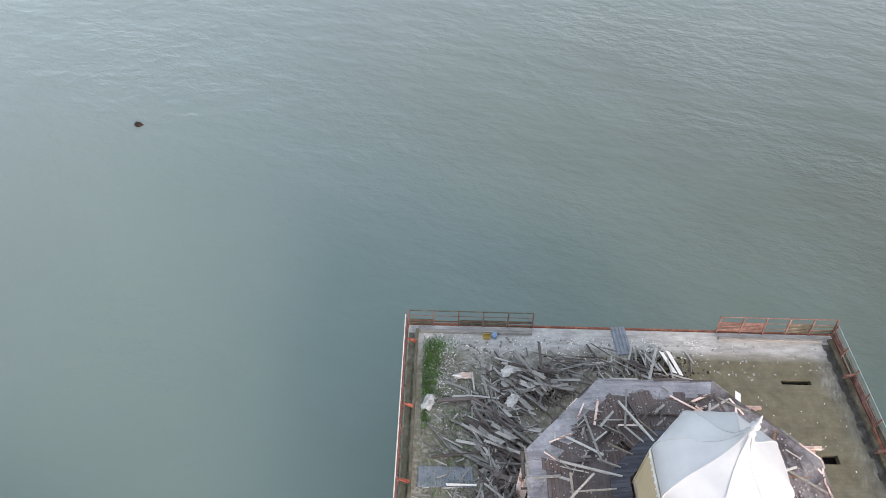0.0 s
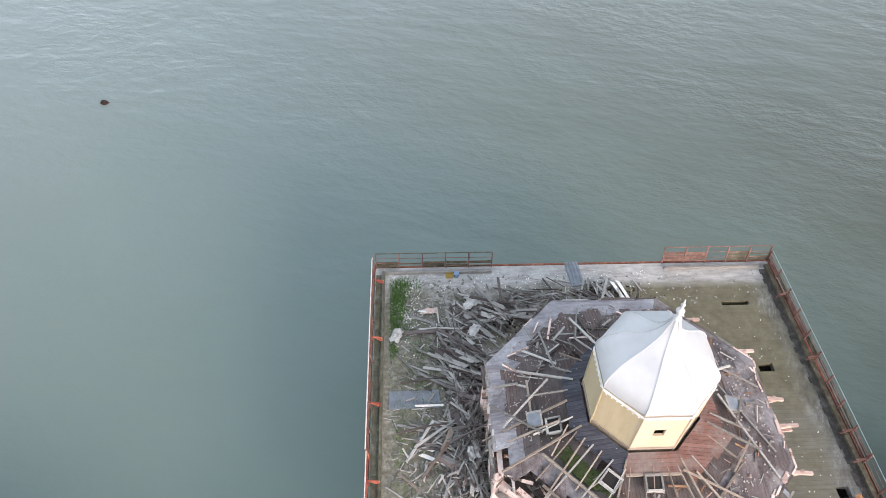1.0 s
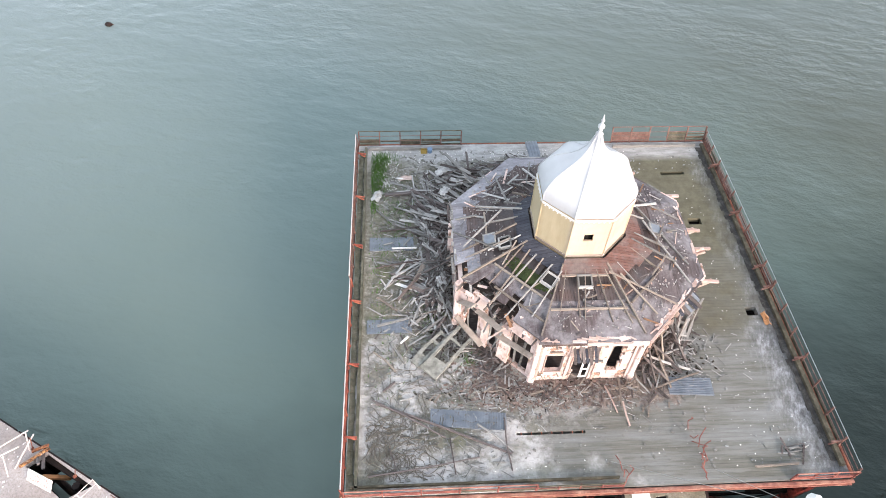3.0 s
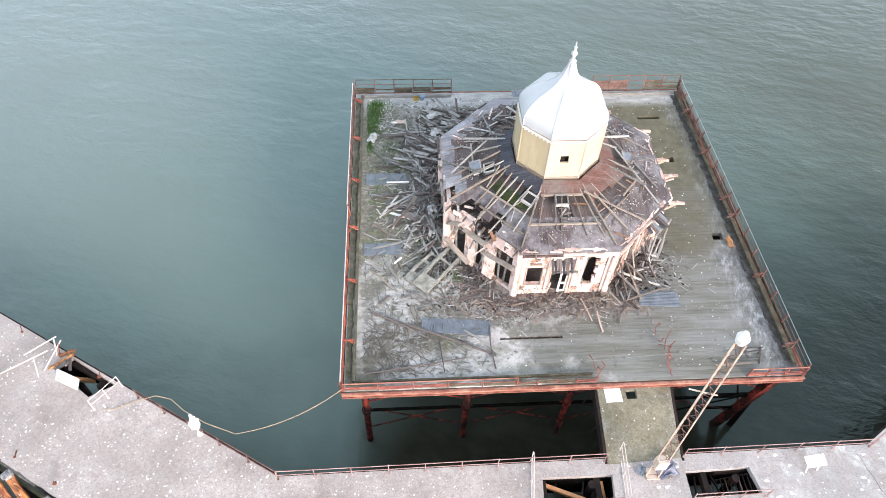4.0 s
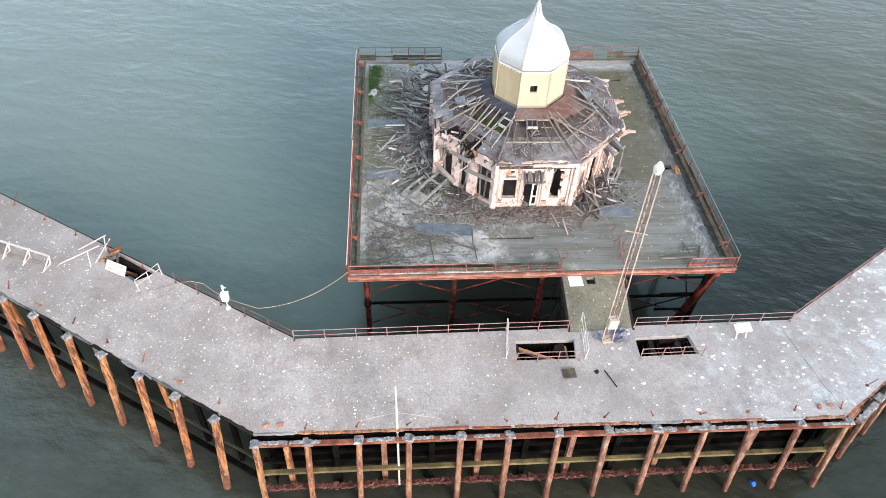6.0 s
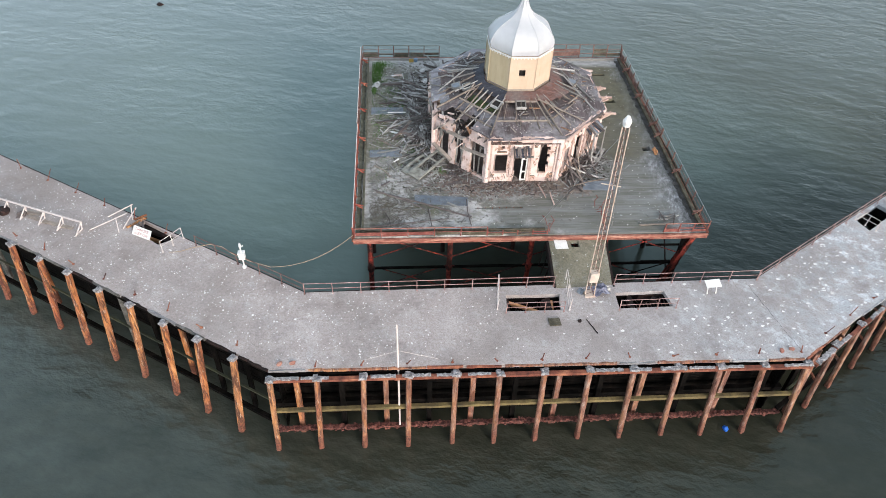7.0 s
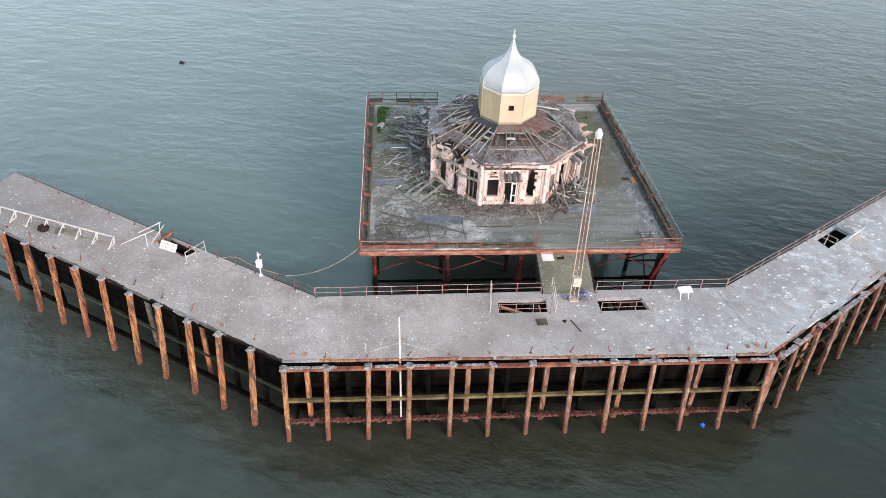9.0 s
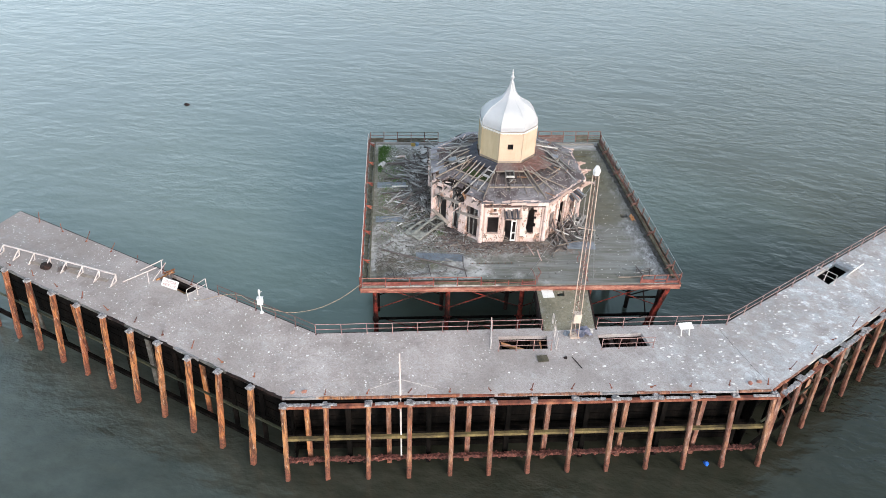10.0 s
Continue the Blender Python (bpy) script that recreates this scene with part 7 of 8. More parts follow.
# long poles and battens lying over the silt
for (xa, ya), (xb, yb), w, m in (((1.5, 5.0), (8.6, 1.9), 0.11, B), ((1.15, 0.95), (6.9, 1.8), 0.06, B), ((1.3, 5.2), (5.2, 2.9), 0.07, B), ((6.9, 3.6), (8.7, 2.0), 0.09, G), ((8.4, 3.9), (8.5, 1.0), 0.07, B),
                                 ((1.4, 14.3), (5.4, 14.9), 0.09, B), ((1.6, 17.4), (4.9, 17.9), 0.10, B), ((5.6, 12.2), (6.2, 16.2), 0.10, G), ((5.0, 11.6), (6.5, 15.0), 0.07, B),
                                 ((1.3, 8.2), (2.6, 6.9), 0.08, T), ((2.2, 2.4), (2.6, 0.9), 0.06, B), ((5.4, 2.9), (5.6, 0.9), 0.06, B), 
                                 ((16.6, 5.2), (19.8, 6.3), 0.09, T), ((15.0, 4.6), (15.1, 3.2), 0.09, PEACH), ((14.2, 5.6), (14.6, 4.0), 0.07, PEACH)):
    bm = bmesh.new()
    za = 0.06 + rng.uniform(0, 0.12)
    mx, my = (xa + xb) / 2 + jit(0.12), (ya + yb) / 2 + jit(0.12)
    beam(bm, (xa, ya, za), (mx, my, za + 0.05), w, w * 0.8)
    beam(bm, (mx, my, za + 0.05), (xb, yb, 0.06), w * 0.9, w * 0.75)
    tagged(part("fallen_batten", bm, m), "long thin broken batten lying across the littered platform", "batten", "battens on the platform")

# timbers that lean on the south-east wall out of the heap
for u, out, z, du, w, m in ((0.6, 1.5, 1.9, 0.5, 0.10, B), (1.3, 1.9, 1.5, -0.6, 0.12, B), (1.9, 1.2, 2.3, 0.3, 0.09, T), (2.5, 1.7, 1.7, -0.9, 0.11, B), (3.1, 2.0, 1.2, 0.7, 0.13, B), (3.6, 1.3, 2.0, 0.2, 0.09, G), (1.0, 2.2, 0.9, 1.2, 0.12, T), (2.8, 2.4, 0.8, -1.4, 0.12, G)):
    bm = bmesh.new()
    p, q = on_face(1, WA, u, out, 0.05), on_face(1, WA, u + du, 0.16, z)
    mid = (p + q) / 2 + Vector((jit(0.05), jit(0.05), -0.03))
    beam(bm, p, mid, w, w * 0.7)
    beam(bm, mid, q, w * 0.95, w * 0.65)
    ob = part("leaning_timber", bm, m)
    ob.matrix_basis = pose(CX, CY, 0)
    tagged(ob, "dark rotten timber leaning out of the wreckage against the wall", "timber", "leaning timbers")

# fallen window frames west and east of the pavilion
def fallen_frame(x, y, turn, w, d, mat, label):
    thing = empty("fallen_window")
    thing.matrix_basis = pose(x, y, 0.3, 6, -8, turn)
    for u0, v0, u1, v1 in ((-w, -d, w, -d), (-w, d, w, d), (-w, -d, -w, d), (w, -d, w, d), (0.2 * w, -d, 0.2 * w, d)):
        bm = bmesh.new()
        rough_bar(bm, (u0 + jit(0.1), v0 + jit(0.08), jit(0.05)), (u1 + jit(0.1), v1 + jit(0.08), jit(0.08)), 0.17, 0.13, rng)
        part("rail", bm, mat, thing)
    for v in (-0.45, 0.1, 0.5):
        bm = bmesh.new()
        rough_bar(bm, (-w - 0.2, d * v, 0.06), (w * 0.8, d * v + jit(0.25), 0.14), 0.12, 0.09, rng)
        part("batten", bm, BROWN_WOOD if v > 0.3 else mat, thing)
    bm = bmesh.new()
    rough_bar(bm, (-w * 0.95, 0, 0), (-w * 0.35, 0, 0.02), d * 1.7, 0.05, rng)
    part("panel", bm, SILT, thing)
    tagged(thing, label, "window frame")


def fallen_door(x, y, z, turn, ln, w, label):
    """A glazed door leaf blown flat: stiles, rails, a solid bottom panel and two open lights."""
    thing = empty("fallen_door")
    thing.matrix_basis = pose(x, y, z, 3, -5, turn)
    for v in (-w / 2, w / 2):
        bm = bmesh.new()
        rough_bar(bm, (-ln / 2, v, 0), (ln / 2, v, 0.02), 0.20, 0.10, rng)
        part("stile", bm, LEAF, thing)
    for u in (-ln / 2 + 0.08, -ln * 0.22, ln * 0.2, ln / 2 - 0.08):
        bm = bmesh.new()
        rough_bar(bm, (u, -w / 2, 0.01), (u + jit(0.06), w / 2, 0.01), 0.17, 0.10, rng)
        part("rail", bm, LEAF, thing)
    bm = bmesh.new()
    block(bm, -ln / 2 + 0.1, -ln * 0.22, -w / 2 + 0.05, w / 2 - 0.05, -0.03, 0.03)
    part("panel", bm, LEAF, thing)
    tagged(thing, label, "door")


LEAF = make_plain("green_grimed_white_joinery", (0.14, 0.138, 0.118), (0.33, 0.325, 0.29), 0.8, 2.6, (0.06, 0.064, 0.042), 0.8, (1, 1, 1))
fallen_door(5.6, 8.0, 0.34, 47, 3.6, 1.0, "grimy white glazed door leaf fallen beside the pavilion")
fallen_door(4.55, 8.25, 0.22, 44, 2.6, 0.5, "narrow grimy side light frame fallen beside the door leaf")
fallen_frame(19.6, 9.4, 60, 0.9, 0.5, GREY_WOOD, "broken grey window frame fallen beside the pavilion")
canopy = empty("porch_canopy", CX, CY, 0)
for i in range(7):
    u = 3.55 + i * 0.26
    bm = bmesh.new()
    beam(bm, on_face(1, WA, u, 0.04, 3.35 + jit(0.08)), on_face(1, WA, u + jit(0.12), rng.uniform(0.6, 1.1), 2.95 + jit(0.12)), 0.22, 0.04)
    part("board", bm, (SLATE, BROWN_WOOD, SHEET)[i % 3], canopy)
for u in (3.6, 5.2):
    bm = bmesh.new()
    beam(bm, on_face(1, WA, u, 0.95, 0.0), on_face(1, WA, u, 0.85, 2.95), 0.09, 0.09)
    part("post", bm, GREY_WOOD, canopy)
bm = bmesh.new()
beam(bm, on_face(1, WA, 3.45, 0.85, 2.9), on_face(1, WA, 5.35, 0.85, 2.92), 0.09, 0.11)
part("bearer", bm, GREY_WOOD, canopy)
tagged(canopy, "sagging dark board canopy against the pavilion wall", "canopy")

# stones and slates, small splinters, twigs, grass: uncountable stuff
r = random.Random(77)
bm = bmesh.new()
for _ in range(1900):
    k = r.random()
    if k < 0.34:
        x, y = r.gauss(9.5, 2.6), r.gauss(5.6, 1.1)
    elif k < 0.66:
        x, y = r.uniform(1.0, 7.0), r.uniform(0.8, 25)
    elif k < 0.8:
        x, y = r.gauss(17.5, 1.6), r.gauss(7, 1.2)
    else:
        x, y = r.uniform(1, 24.8), r.choice((r.uniform(22.5, 25.4), r.uniform(0.7, 5)))
    if in_pavilion(x, y) or not (1 < x < 24.9 and 0.6 < y < 25.3) or any(h[0] - .2 < x < h[1] + .2 and h[2] - .2 < y < h[3] + .2 for h in HOLES):
        continue
    s = r.uniform(0.025, 0.10)
    a = r.uniform(0, 6.3)
    c_, s_ = math.cos(a) * s, math.sin(a) * s
    h = s * r.uniform(0.3, 0.9)
    hexa(bm, [(x + u * c_ - v * s_ * 0.6, y + u * s_ + v * c_ * 0.6, z) for z in (0.0, h) for u, v in ((-1, -1), (1, -1), (0.8, 1), (-0.9, 0.8))])
tagged(part("rubble", bm, SILT), "pale stones and plaster rubble scattered over the platform", "rubble", kind="stuff")
bm = bmesh.new()
for _ in range(1300):
    k = r.random()
    if k < 0.45:
        x, y = r.uniform(1.0, 7.0), r.uniform(5, 24)
    elif k < 0.6:
        x, y = r.uniform(1.0, 8.5), r.uniform(0.8, 5)
    elif k < 0.8:
        x, y = r.gauss(11, 3.0), r.gauss(5.2, 0.9)
    else:
        x, y = r.gauss(18.6, 1.2), r.gauss(7.6, 1.1)
    if in_pavilion(x, y) or not (1 < x < 24.9 and 0.6 < y < 25.2):
        continue
    ln, a = r.uniform(0.15, 0.75), r.gauss(-0.5, 0.8)
    z = r.uniform(0.015, 0.10)
    beam(bm, (x - math.cos(a) * ln / 2, y - math.sin(a) * ln / 2, 0.012), (x + math.cos(a) * ln / 2, y + math.sin(a) * ln / 2, z), r.uniform(0.02, 0.06), 0.02)
tagged(part("splinters", bm, GREY_WOOD), "grey wood splinters scattered over the platform", "splinters", kind="stuff")
bm = bmesh.new()
for _ in range(330):
    k = r.random()
    x, y = (r.uniform(1.0, 6.2), r.uniform(1, 24)) if k < 0.5 else (r.gauss(2.4, 1.2), r.uniform(0.8, 4.2))
    if in_pavilion(x, y, 0.8):
        continue
    a = r.uniform(0, 6.3)
    p = Vector((x, y, 0.03))
    for _ in range(r.randrange(4, 9)):
        a += r.gauss(0, 0.45)
        q = p + Vector((math.cos(a) * 0.28, math.sin(a) * 0.28, 0))
        q.z = r.uniform(0.015, 0.09)
        if not (0.95 < q.x < 8.7 and 0.6 < q.y < 25.2) or in_pavilion(q.x, q.y):
            break
        rod(bm, p, q, r.uniform(0.008, 0.02), 4)
        p = q
tagged(part("dead_stems", bm, TWIG), "matted dead plant stems on the silted platform", "stems", kind="stuff")
bm = bmesh.new()
for cx_, cy_, sx_, sy_, n in ((1.45, 23.5, 0.35, 0.6, 1100), (1.75, 24.5, 0.5, 0.3, 450), (1.3, 22.0, 0.28, 0.6, 800), (1.7, 21.2, 0.35, 0.5, 160), (1.15, 19.8, 0.15, 0.5, 220), (6.8, 7.5, 0.3, 0.3, 120), (3.0, 19.6, 0.5, 0.3, 90), (1.5, 15.0, 0.3, 1.5, 120), (4.6, 12.0, 0.5, 1.4, 500), (2.6, 17.5, 0.9, 2.4, 600), (2.0, 9.0, 0.6, 2.0, 160)):
    for _ in range(n):
        x, y = r.gauss(cx_, sx_), r.gauss(cy_, sy_)
        if in_pavilion(x, y) or not (0.95 < x < 9 and 0.6 < y < 25.3):
            continue
        a, h = r.uniform(0, 6.3), r.uniform(0.06, 0.24)
        dx, dy = math.cos(a), math.sin(a)
        v = [bm.verts.new(p) for p in ((x - dy * 0.025, y + dx * 0.025, 0), (x + dy * 0.025, y - dx * 0.025, 0), (x + dx * h * 0.7, y + dy * h * 0.7, h))]
        bm.faces.new(v)
tagged(part("grass", bm, GRASS), "bright green grass tufts growing in the platform silt", "grass", kind="stuff")

# roof litter: slates, droppings and sticks on the pavilion roof, moss inside its broken side
bm, bm2, bm3 = bmesh.new(), bmesh.new(), bmesh.new()
for _ in range(900):
    g, a = r.uniform(-math.pi, math.pi), math.sqrt(r.uniform(3.4 ** 2, 6.7 ** 2))
    k = math.floor((g + math.pi / 8) / (math.pi / 4)) * math.pi / 4
    ap = a * math.cos(g - k)
    if ap > 6.6 or ap < 3.9 or (-1.25 < g < -0.35):
        continue
    x, y = CX + a * math.sin(g), CY - a * math.cos(g)
    z = EAVE + (7.0 - ap) / 2.25 * 0.58 if ap > MID else MIDZ - 0.14 + (MID - ap) * 0.204
    if r.random() < 0.86:
        s, q = r.uniform(0.012, 0.042), r.uniform(0, 6.3)
        c_, s_ = math.cos(q) * s, math.sin(q) * s
        hexa(bm, [(x + u * c_ - v * s_, y + u * s_ + v * c_, z + h) for h in (-0.01, 0.05) for u, v in ((-1, -1), (1, -1), (0.8, 1), (-0.9, 0.8))])
    else:
        ln, q = r.uniform(0.15, 0.7), r.uniform(0, 6.3)
        beam(bm2, (x - math.cos(q) * ln / 2, y - math.sin(q) * ln / 2, z + 0.03), (x + math.cos(q) * ln / 2, y + math.sin(q) * ln / 2, z + 0.05), r.uniform(0.02, 0.05), 0.02)
for _ in range(700):
    g, a = r.gauss(-0.75, 0.16), r.uniform(3.9, 4.6)
    x, y = CX + a * math.sin(g), CY - a * math.cos(g)
    s = r.uniform(0.03, 0.08)
    z = MIDZ - 0.14 + (MID - a) * 0.204
    hexa(bm3, [(x + u * s, y + v * s, z + h) for h in (-0.02, r.uniform(0.02, 0.08)) for u, v in ((-1, -1), (1, -1), (0.7, 1), (-0.8, 0.9))])
for b_, nm, mt, lb, ct in ((bm, "roof_droppings", CONCRETE, "white droppings and slate chips on the pavilion roof", "droppings"), (bm2, "roof_splinters", GREY_WOOD, "grey wood splinters on the pavilion roof", "splinters"), (bm3, "roof_moss", MOSS, "green moss on the broken pavilion roof", "moss")):
    tagged(part(nm, b_, mt), lb, ct, kind="stuff")


# ---- last small things on the platform ----
LITTER = make_rust("rotten_orange_litter", (0.06, 0.043, 0.037), (0.17, 0.122, 0.105), (0.35, 0.27, 0.235), 0.95, 2.2, (1, 1, 1))
r = random.Random(5)
bm = bmesh.new()
for _ in range(1700):
    k = r.random()
    x, y = (r.gauss(10.6, 2.2), 6.15 - abs(r.gauss(0, 0.75))) if k < 0.7 else (r.gauss(8.0, 0.9), r.gauss(6.9, 0.7))
    if in_pavilion(x, y, 0.05) or not (5 < x < 16 and 3.2 < y < 9):
        continue
    s, a = r.uniform(0.03, 0.12), r.uniform(0, 6.3)
    c_, s_ = math.cos(a) * s, math.sin(a) * s
    h = s * r.uniform(0.2, 0.7)
    hexa(bm, [(x + u * c_ - v * s_ * 0.4, y + u * s_ + v * c_ * 0.4, z) for z in (0.0, h) for u, v in ((-1, -1), (1, -1), (0.8, 1), (-0.9, 0.8))])
tagged(part("plaster_litter", bm, LITTER), "orange-brown rotten plaster and lath litter below the pavilion wall", "litter", kind="stuff")
bm = bmesh.new()
for _ in range(1500):
    k = r.random()
    x, y = (r.uniform(1, 18), 25.5 - abs(r.gauss(0, 0.9))) if k < 0.22 else (r.gauss(1.9, 0.5), r.gauss(23, 1.3)) if k < 0.6 else (r.uniform(1, 24.8), r.uniform(0.6, 25))
    if in_pavilion(x, y, 0.05) or not (0.95 < x < 24.9 and 0.6 < y < 25.4) or any(h[0] - .2 < x < h[1] + .2 and h[2] - .2 < y < h[3] + .2 for h in HOLES):
        continue
    s, a = r.uniform(0.012, 0.045), r.uniform(0, 6.3)
    c_, s_ = math.cos(a) * s, math.sin(a) * s
    hexa(bm, [(x + u * c_ - v * s_ * 0.6, y + u * s_ + v * c_ * 0.6, z) for z in (0.0, s * 0.5) for u, v in ((-1, -1), (1, -1), (0.8, 1), (-0.9, 0.8))])
tagged(part("white_chips", bm, WHITE_PAINT), "white chips, shells and droppings over the platform", "chips", kind="stuff")


def crumpled(name, x, y, z, w, d, h, turn, mat, label, category, seed):
    """A crumpled sheet lying on the debris: a dented closed skin."""
    q = random.Random(seed)
    n = 5
    bm = bmesh.new()
    top = [[bm.verts.new((w * (i / n - 0.5) + q.uniform(-0.06, 0.06), d * (j / n - 0.5) + q.uniform(-0.06, 0.06), h * q.uniform(0.3, 1.0) * math.sin(math.pi * (i + 0.6) / (n + 1.2)) + 0.03)) for j in range(n + 1)] for i in range(n + 1)]
    low = [[bm.verts.new((v.co.x, v.co.y, v.co.z - 0.02)) for v in row] for row in top]
    for i in range(n):
        for j in range(n):
            bm.faces.new((top[i][j], top[i + 1][j], top[i + 1][j + 1], top[i][j + 1]))
            bm.faces.new((low[i][j + 1], low[i + 1][j + 1], low[i + 1][j], low[i][j]))
    rim = [(i, 0) for i in range(n)] + [(n, j) for j in range(n)] + [(i, n) for i in range(n, 0, -1)] + [(0, j) for j in range(n, 0, -1)]
    for (i, j), (k, l) in zip(rim, rim[1:] + rim[:1]):
        bm.faces.new((low[i][j], low[k][l], top[k][l], top[i][j]))
    ob = part(name, bm, mat)
    ob.matrix_basis = pose(x, y, z, 0, 0, turn)
    tagged(ob, label, category)


RAG = make_plain("grimy_white_sheet", (0.30, 0.29, 0.28), (0.55, 0.54, 0.53), 0.7, 3.0, (0.14, 0.12, 0.10), 0.8, (1, 1, 1))
crumpled("torn_tarpaulin", 6.0, 22.55, 0.5, 1.1, 0.55, 0.3, 25, RAG, "crumpled whitish tarpaulin scrap on the plank heap", "tarpaulin", 1)
crumpled("torn_tarpaulin", 1.35, 20.6, 0.02, 0.6, 1.0, 0.25, -20, RAG, "crumpled whitish plastic scrap in the grass", "tarpaulin", 2)
crumpled("torn_tarpaulin", 6.0, 20.6, 0.5, 0.8, 0.5, 0.25, 60, RAG, "small pale torn sheet on the plank heap", "tarpaulin", 3)
crumpled("torn_tarpaulin", 5.45, 12.9, 0.45, 0.6, 0.7, 0.3, 10, RAG, "small pale torn sheet beside the pavilion", "tarpaulin", 4)
crumpled("foam_block", 3.4, 22.4, 0.01, 0.95, 0.45, 0.14, 5, PEACH, "pale yellowish broken foam slab on the platform", "foam", 5)
crumpled("rusted_flake", 24.95, 9.75, 0.02, 0.35, 0.9, 0.35, 5, ORANGE, "bright orange rusted flake on the wet platform edge", "rusted flake", 6)
for x, mat, nm, lb in ((4.75, make_flat("yellow_plastic", (0.36, 0.25, 0.06), 0.6), "crate", "small yellow plastic crate by the railing"), (5.2, BLUE_GREY, "bucket", "small blue plastic bucket by the railing")):
    bm = bmesh.new()
    if nm == "bucket":
        rod(bm, (x, 25.2, 0), (x, 25.2, 0.34), 0.15, 12, 0.19)
    else:
        block(bm, x - 0.22, x + 0.22, 25.05, 25.35, 0.0, 0.12)
        for x0, x1, y0, y1 in ((x - 0.22, x + 0.22, 25.05, 25.08), (x - 0.22, x + 0.22, 25.32, 25.35), (x - 0.22, x - 0.19, 25.08, 25.32), (x + 0.19, x + 0.22, 25.08, 25.32)):
            block(bm, x0, x1, y0, y1, 0.12, 0.24)
    tagged(part(nm, bm, mat), lb, nm)
TARP = make_plain("faded_purple_tarpaulin", (0.10, 0.10, 0.15), (0.24, 0.25, 0.32), 0.6, 3.0, (0.06, 0.05, 0.05), 0.7, (1, 1, 1))
crumpled("tarpaulin", 17.1, -4.75, WALK, 1.15, 0.9, 0.6, 15, TARP, "crumpled purple-blue tarpaulin heaped at the mast foot", "tarpaulin", 11)
crumpled("tarpaulin", 17.5, -4.55, WALK, 0.6, 0.5, 0.3, -30, RAG, "grimy pale sheet heaped at the mast foot", "tarpaulin", 12)
crumpled("tarpaulin", 15.75, -4.7, WALK, 0.55, 0.5, 0.3, 50, SHEET, "blue-grey crumpled sheet heaped at the mast foot", "tarpaulin", 13)
# long timber lying across the west deck
bm = bmesh.new()
beam(bm, (1.9, 20.75, 0.1), (6.4, 21.15, 0.1), 0.22, 0.2)
tagged(part("fallen_beam", bm, BROWN_WOOD), "long brown fallen beam lying across the platform", "beam")

# ---- droppings, cracks and loose bits on the walkway ----
r = random.Random(21)
bm = bmesh.new()


def on_walkway(x, y):
    """True well inside one of the three arms and off the openings."""
    def inside(poly):
        return all((b[0] - a[0]) * (y - a[1]) - (b[1] - a[1]) * (x - a[0]) > 0.15 * math.dist(a, b) for a, b in zip(poly, poly[1:] + poly[:1]))
    arms = ([OUT_L, OUT_R, IN_R, IN_L], [END_OUT_L, OUT_L, IN_L, END_IN_L], [OUT_R, END_OUT_R, END_IN_R, IN_R])
    if not any(inside(list(map(tuple, p))) for p in arms):
        return False
    for hole in (HOLE_A, HOLE_B, HOLE_L, HOLE_R):
        cx_, cy_ = sum(p[0] for p in hole) / 4, sum(p[1] for p in hole) / 4
        if math.hypot(x - cx_, y - cy_) < 2.4:
            return False
    return True


for _ in range(17000):
    x, y = r.uniform(-42, 52), r.uniform(-11, 14)
    if r.random() > (0.75 if x < 4 else 0.3 if x < 12 else 0.16) or not on_walkway(x, y):
        continue
    s, a = (r.uniform(0.017, 0.048) if r.random() < 0.95 else r.uniform(0.04, 0.08)), r.uniform(0, 6.3)
    c_, s_ = math.cos(a) * s, math.sin(a) * s
    k = r.uniform(0.4, 1.0)
    hexa(bm, [(x + u * c_ - v * s_ * k, y + u * s_ + v * c_ * k, WALK + z) for z in (0.0, s * 0.25) for u, v in ((-1, -1), (1, -1), (0.7, 1), (-0.9, 0.8))])
for _ in range(900):
    x, y = r.uniform(16, 52), r.uniform(-11, 14)
    if not on_walkway(x, y):
        continue
    s, a = r.uniform(0.05, 0.22), r.uniform(0, 6.3)
    pts = []
    for i in range(7):
        g, d = a + i * 0.8976, s * r.uniform(0.35, 1.0)
        pts.append((x + math.cos(g) * d, y + math.sin(g) * d * 0.7))
    prism(bm, pts, WALK, WALK + 0.006)
tagged(part("droppings", bm, WHITE_PAINT), "white bird droppings and shell chips scattered over the walkway", "droppings", kind="stuff")


def crack(points, w, label):
    """A thin tarred joint that wanders over the walkway."""
    bm = bmesh.new()
    pts = []
    for a, b in zip(points, points[1:]):
        for i in range(8):
            t = i / 8
            pts.append((a[0] + (b[0] - a[0]) * t + r.uniform(-0.05, 0.05), a[1] + (b[1] - a[1]) * t + r.uniform(-0.05, 0.05)))
    for a, b in zip(pts, pts[1:]):
        beam(bm, (*a, WALK + 0.002), (*b, WALK + 0.002), w * r.uniform(0.5, 1.3), 0.008)
    structure(part("joint", bm, DARK), label, "joint")


crack([(27.9, -4.3), (28.6, -7.5), (29.3, -10.6)], 0.016, "dark open joint across the walkway")

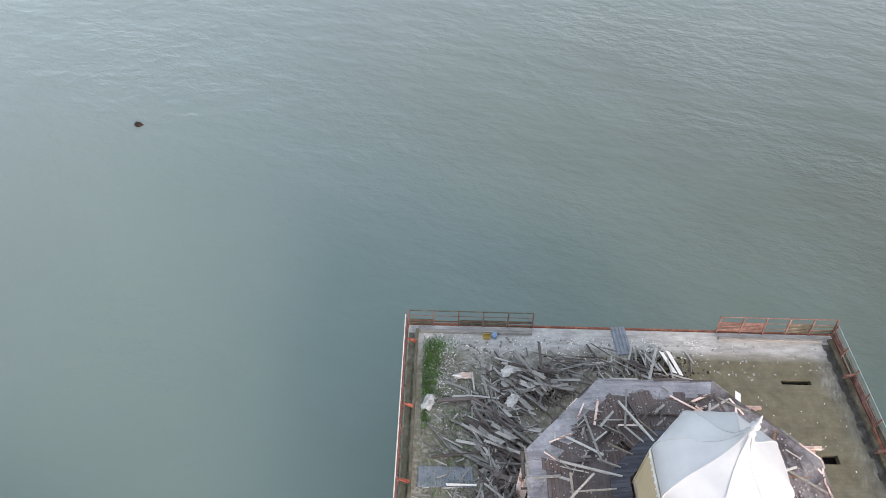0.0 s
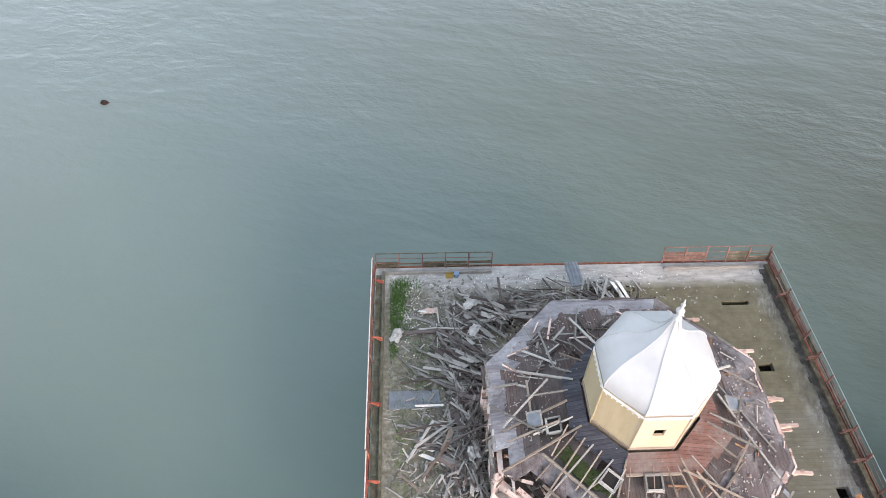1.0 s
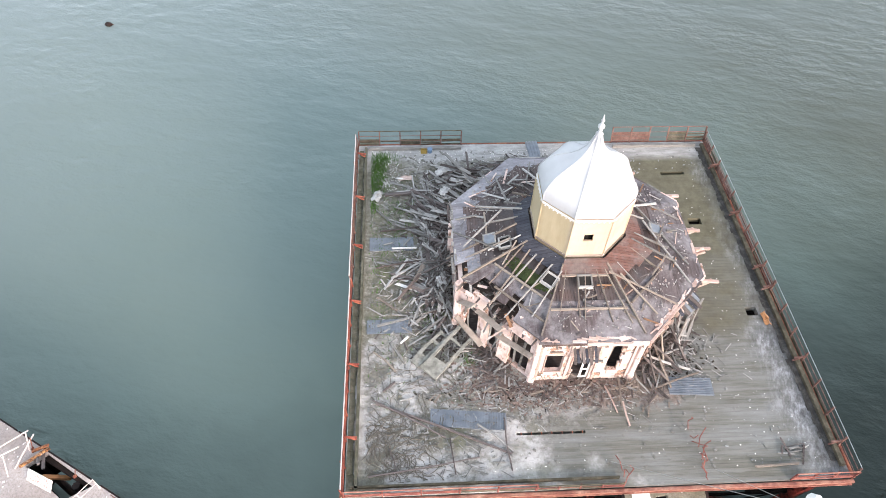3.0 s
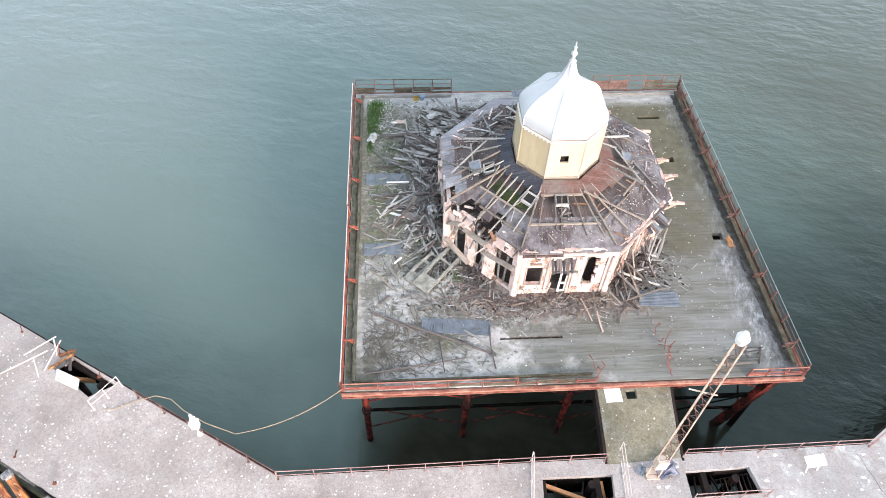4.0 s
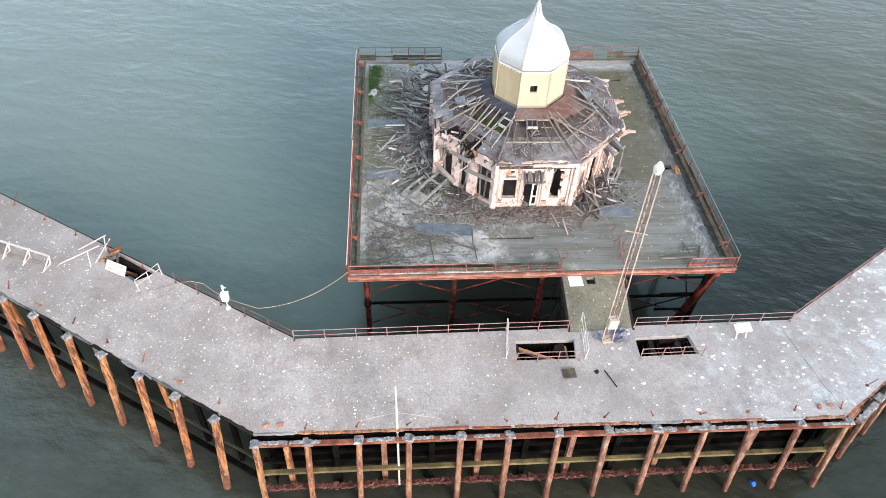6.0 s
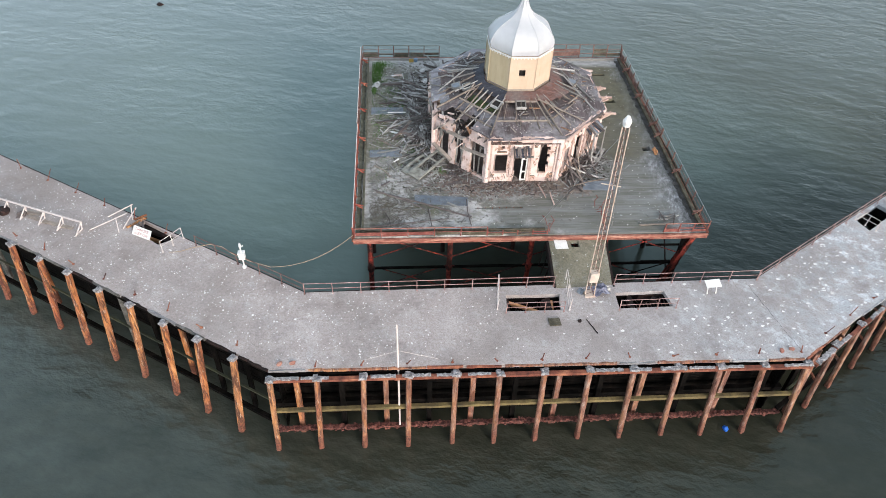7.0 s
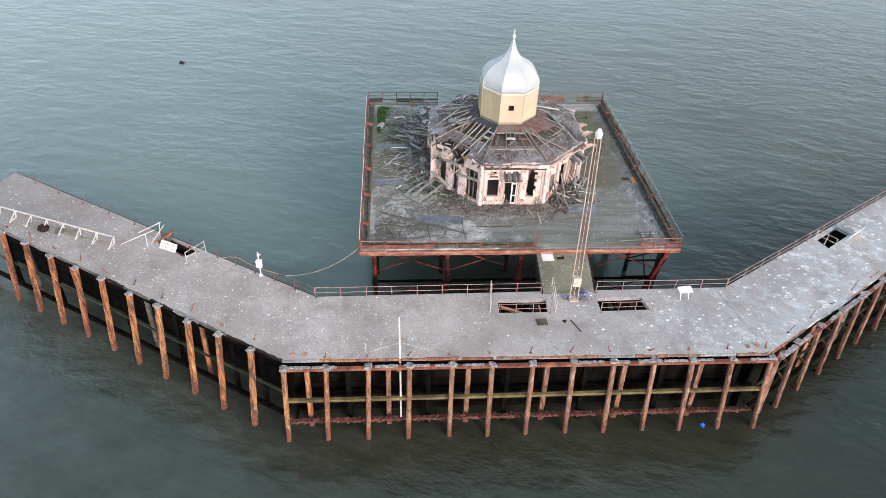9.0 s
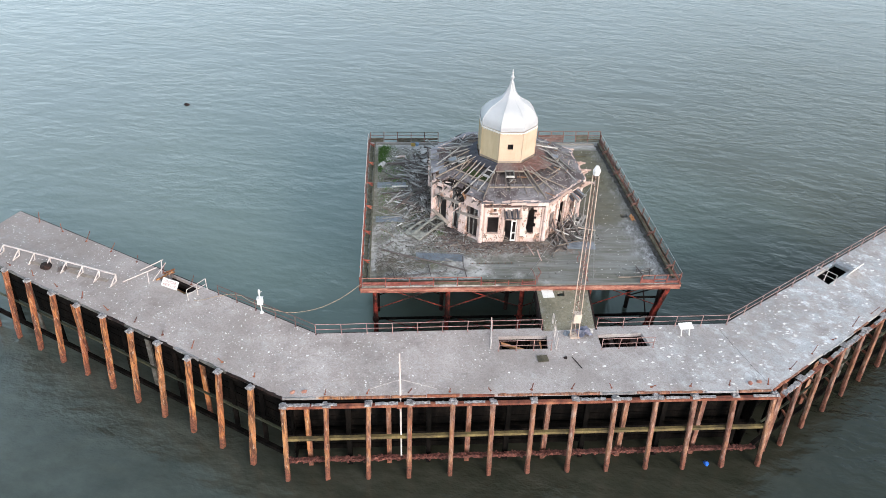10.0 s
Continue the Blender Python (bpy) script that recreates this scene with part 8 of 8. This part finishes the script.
# wet litter between the heaped planks, near-black to imitate the shaded gaps
GAP_SHADE = make_rust("wet_gap_shade_black", (0.010, 0.008, 0.006), (0.032, 0.025, 0.018), (0.08, 0.066, 0.05), 0.9, 2.5, (1, 1, 1), gloss=0.2)
r = random.Random(9)
bm = bmesh.new()
for cx_, cy_, sx_, sy_, n in ((7.2, 22.0, 0.9, 0.6, 260), (5.4, 18.3, 0.6, 0.9, 200), (5.6, 15.0, 0.4, 1.5, 220), (5.4, 11.9, 0.5, 1.4, 260), (18.3, 8.0, 1.0, 1.0, 520), (9.5, 5.6, 2.0, 0.5, 260), (6.4, 8.6, 0.6, 0.6, 140), (14.5, 23.3, 1.2, 0.5, 240)):
    for _ in range(n):
        x, y = r.gauss(cx_, sx_), r.gauss(cy_, sy_)
        if in_pavilion(x, y, 0.03) or not (0.95 < x < 25 and 0.6 < y < 25.2) or any(h[0] - .2 < x < h[1] + .2 and h[2] - .2 < y < h[3] + .2 for h in HOLES):
            continue
        s, a = r.uniform(0.04, 0.12), r.uniform(0, 6.3)
        c_, s_ = math.cos(a) * s, math.sin(a) * s
        h = r.uniform(0.01, 0.05)
        hexa(bm, [(x + u * c_ * k - v * s_ * 0.5 * k, y + u * s_ * k + v * c_ * 0.5 * k, z) for z, k in ((0.0, 1.0), (h, 0.7)) for u, v in ((-1, -1), (1, -1), (0.8, 1), (-0.9, 0.8))])
tagged(part("rotten_litter", bm, GAP_SHADE), "wet litter, blackened as the shade between the broken planks", "litter", kind="stuff")

# slatted ladder sloping down inside the eastern opening
ladder = empty("fallen_ladder", 21.0, -5.5, WALK - 0.75)
for v in (-0.5, 0.5):
    bm = bmesh.new()
    beam(bm, (-1.2, v, -0.5), (0.7, v, 0.4), 0.06, 0.08)
    part("stile", bm, DARK_STEEL, ladder)
for i in range(9):
    bm = bmesh.new()
    beam(bm, (-1.1 + i * 0.21, -0.5, -0.44 + i * 0.1), (-1.1 + i * 0.21, 0.5, -0.44 + i * 0.1), 0.05, 0.05)
    part("rung", bm, FADED_RED if i % 3 == 0 else DARK_STEEL, ladder)
tagged(ladder, "rusted steel ladder fallen inside the opening in the walkway", "ladder")
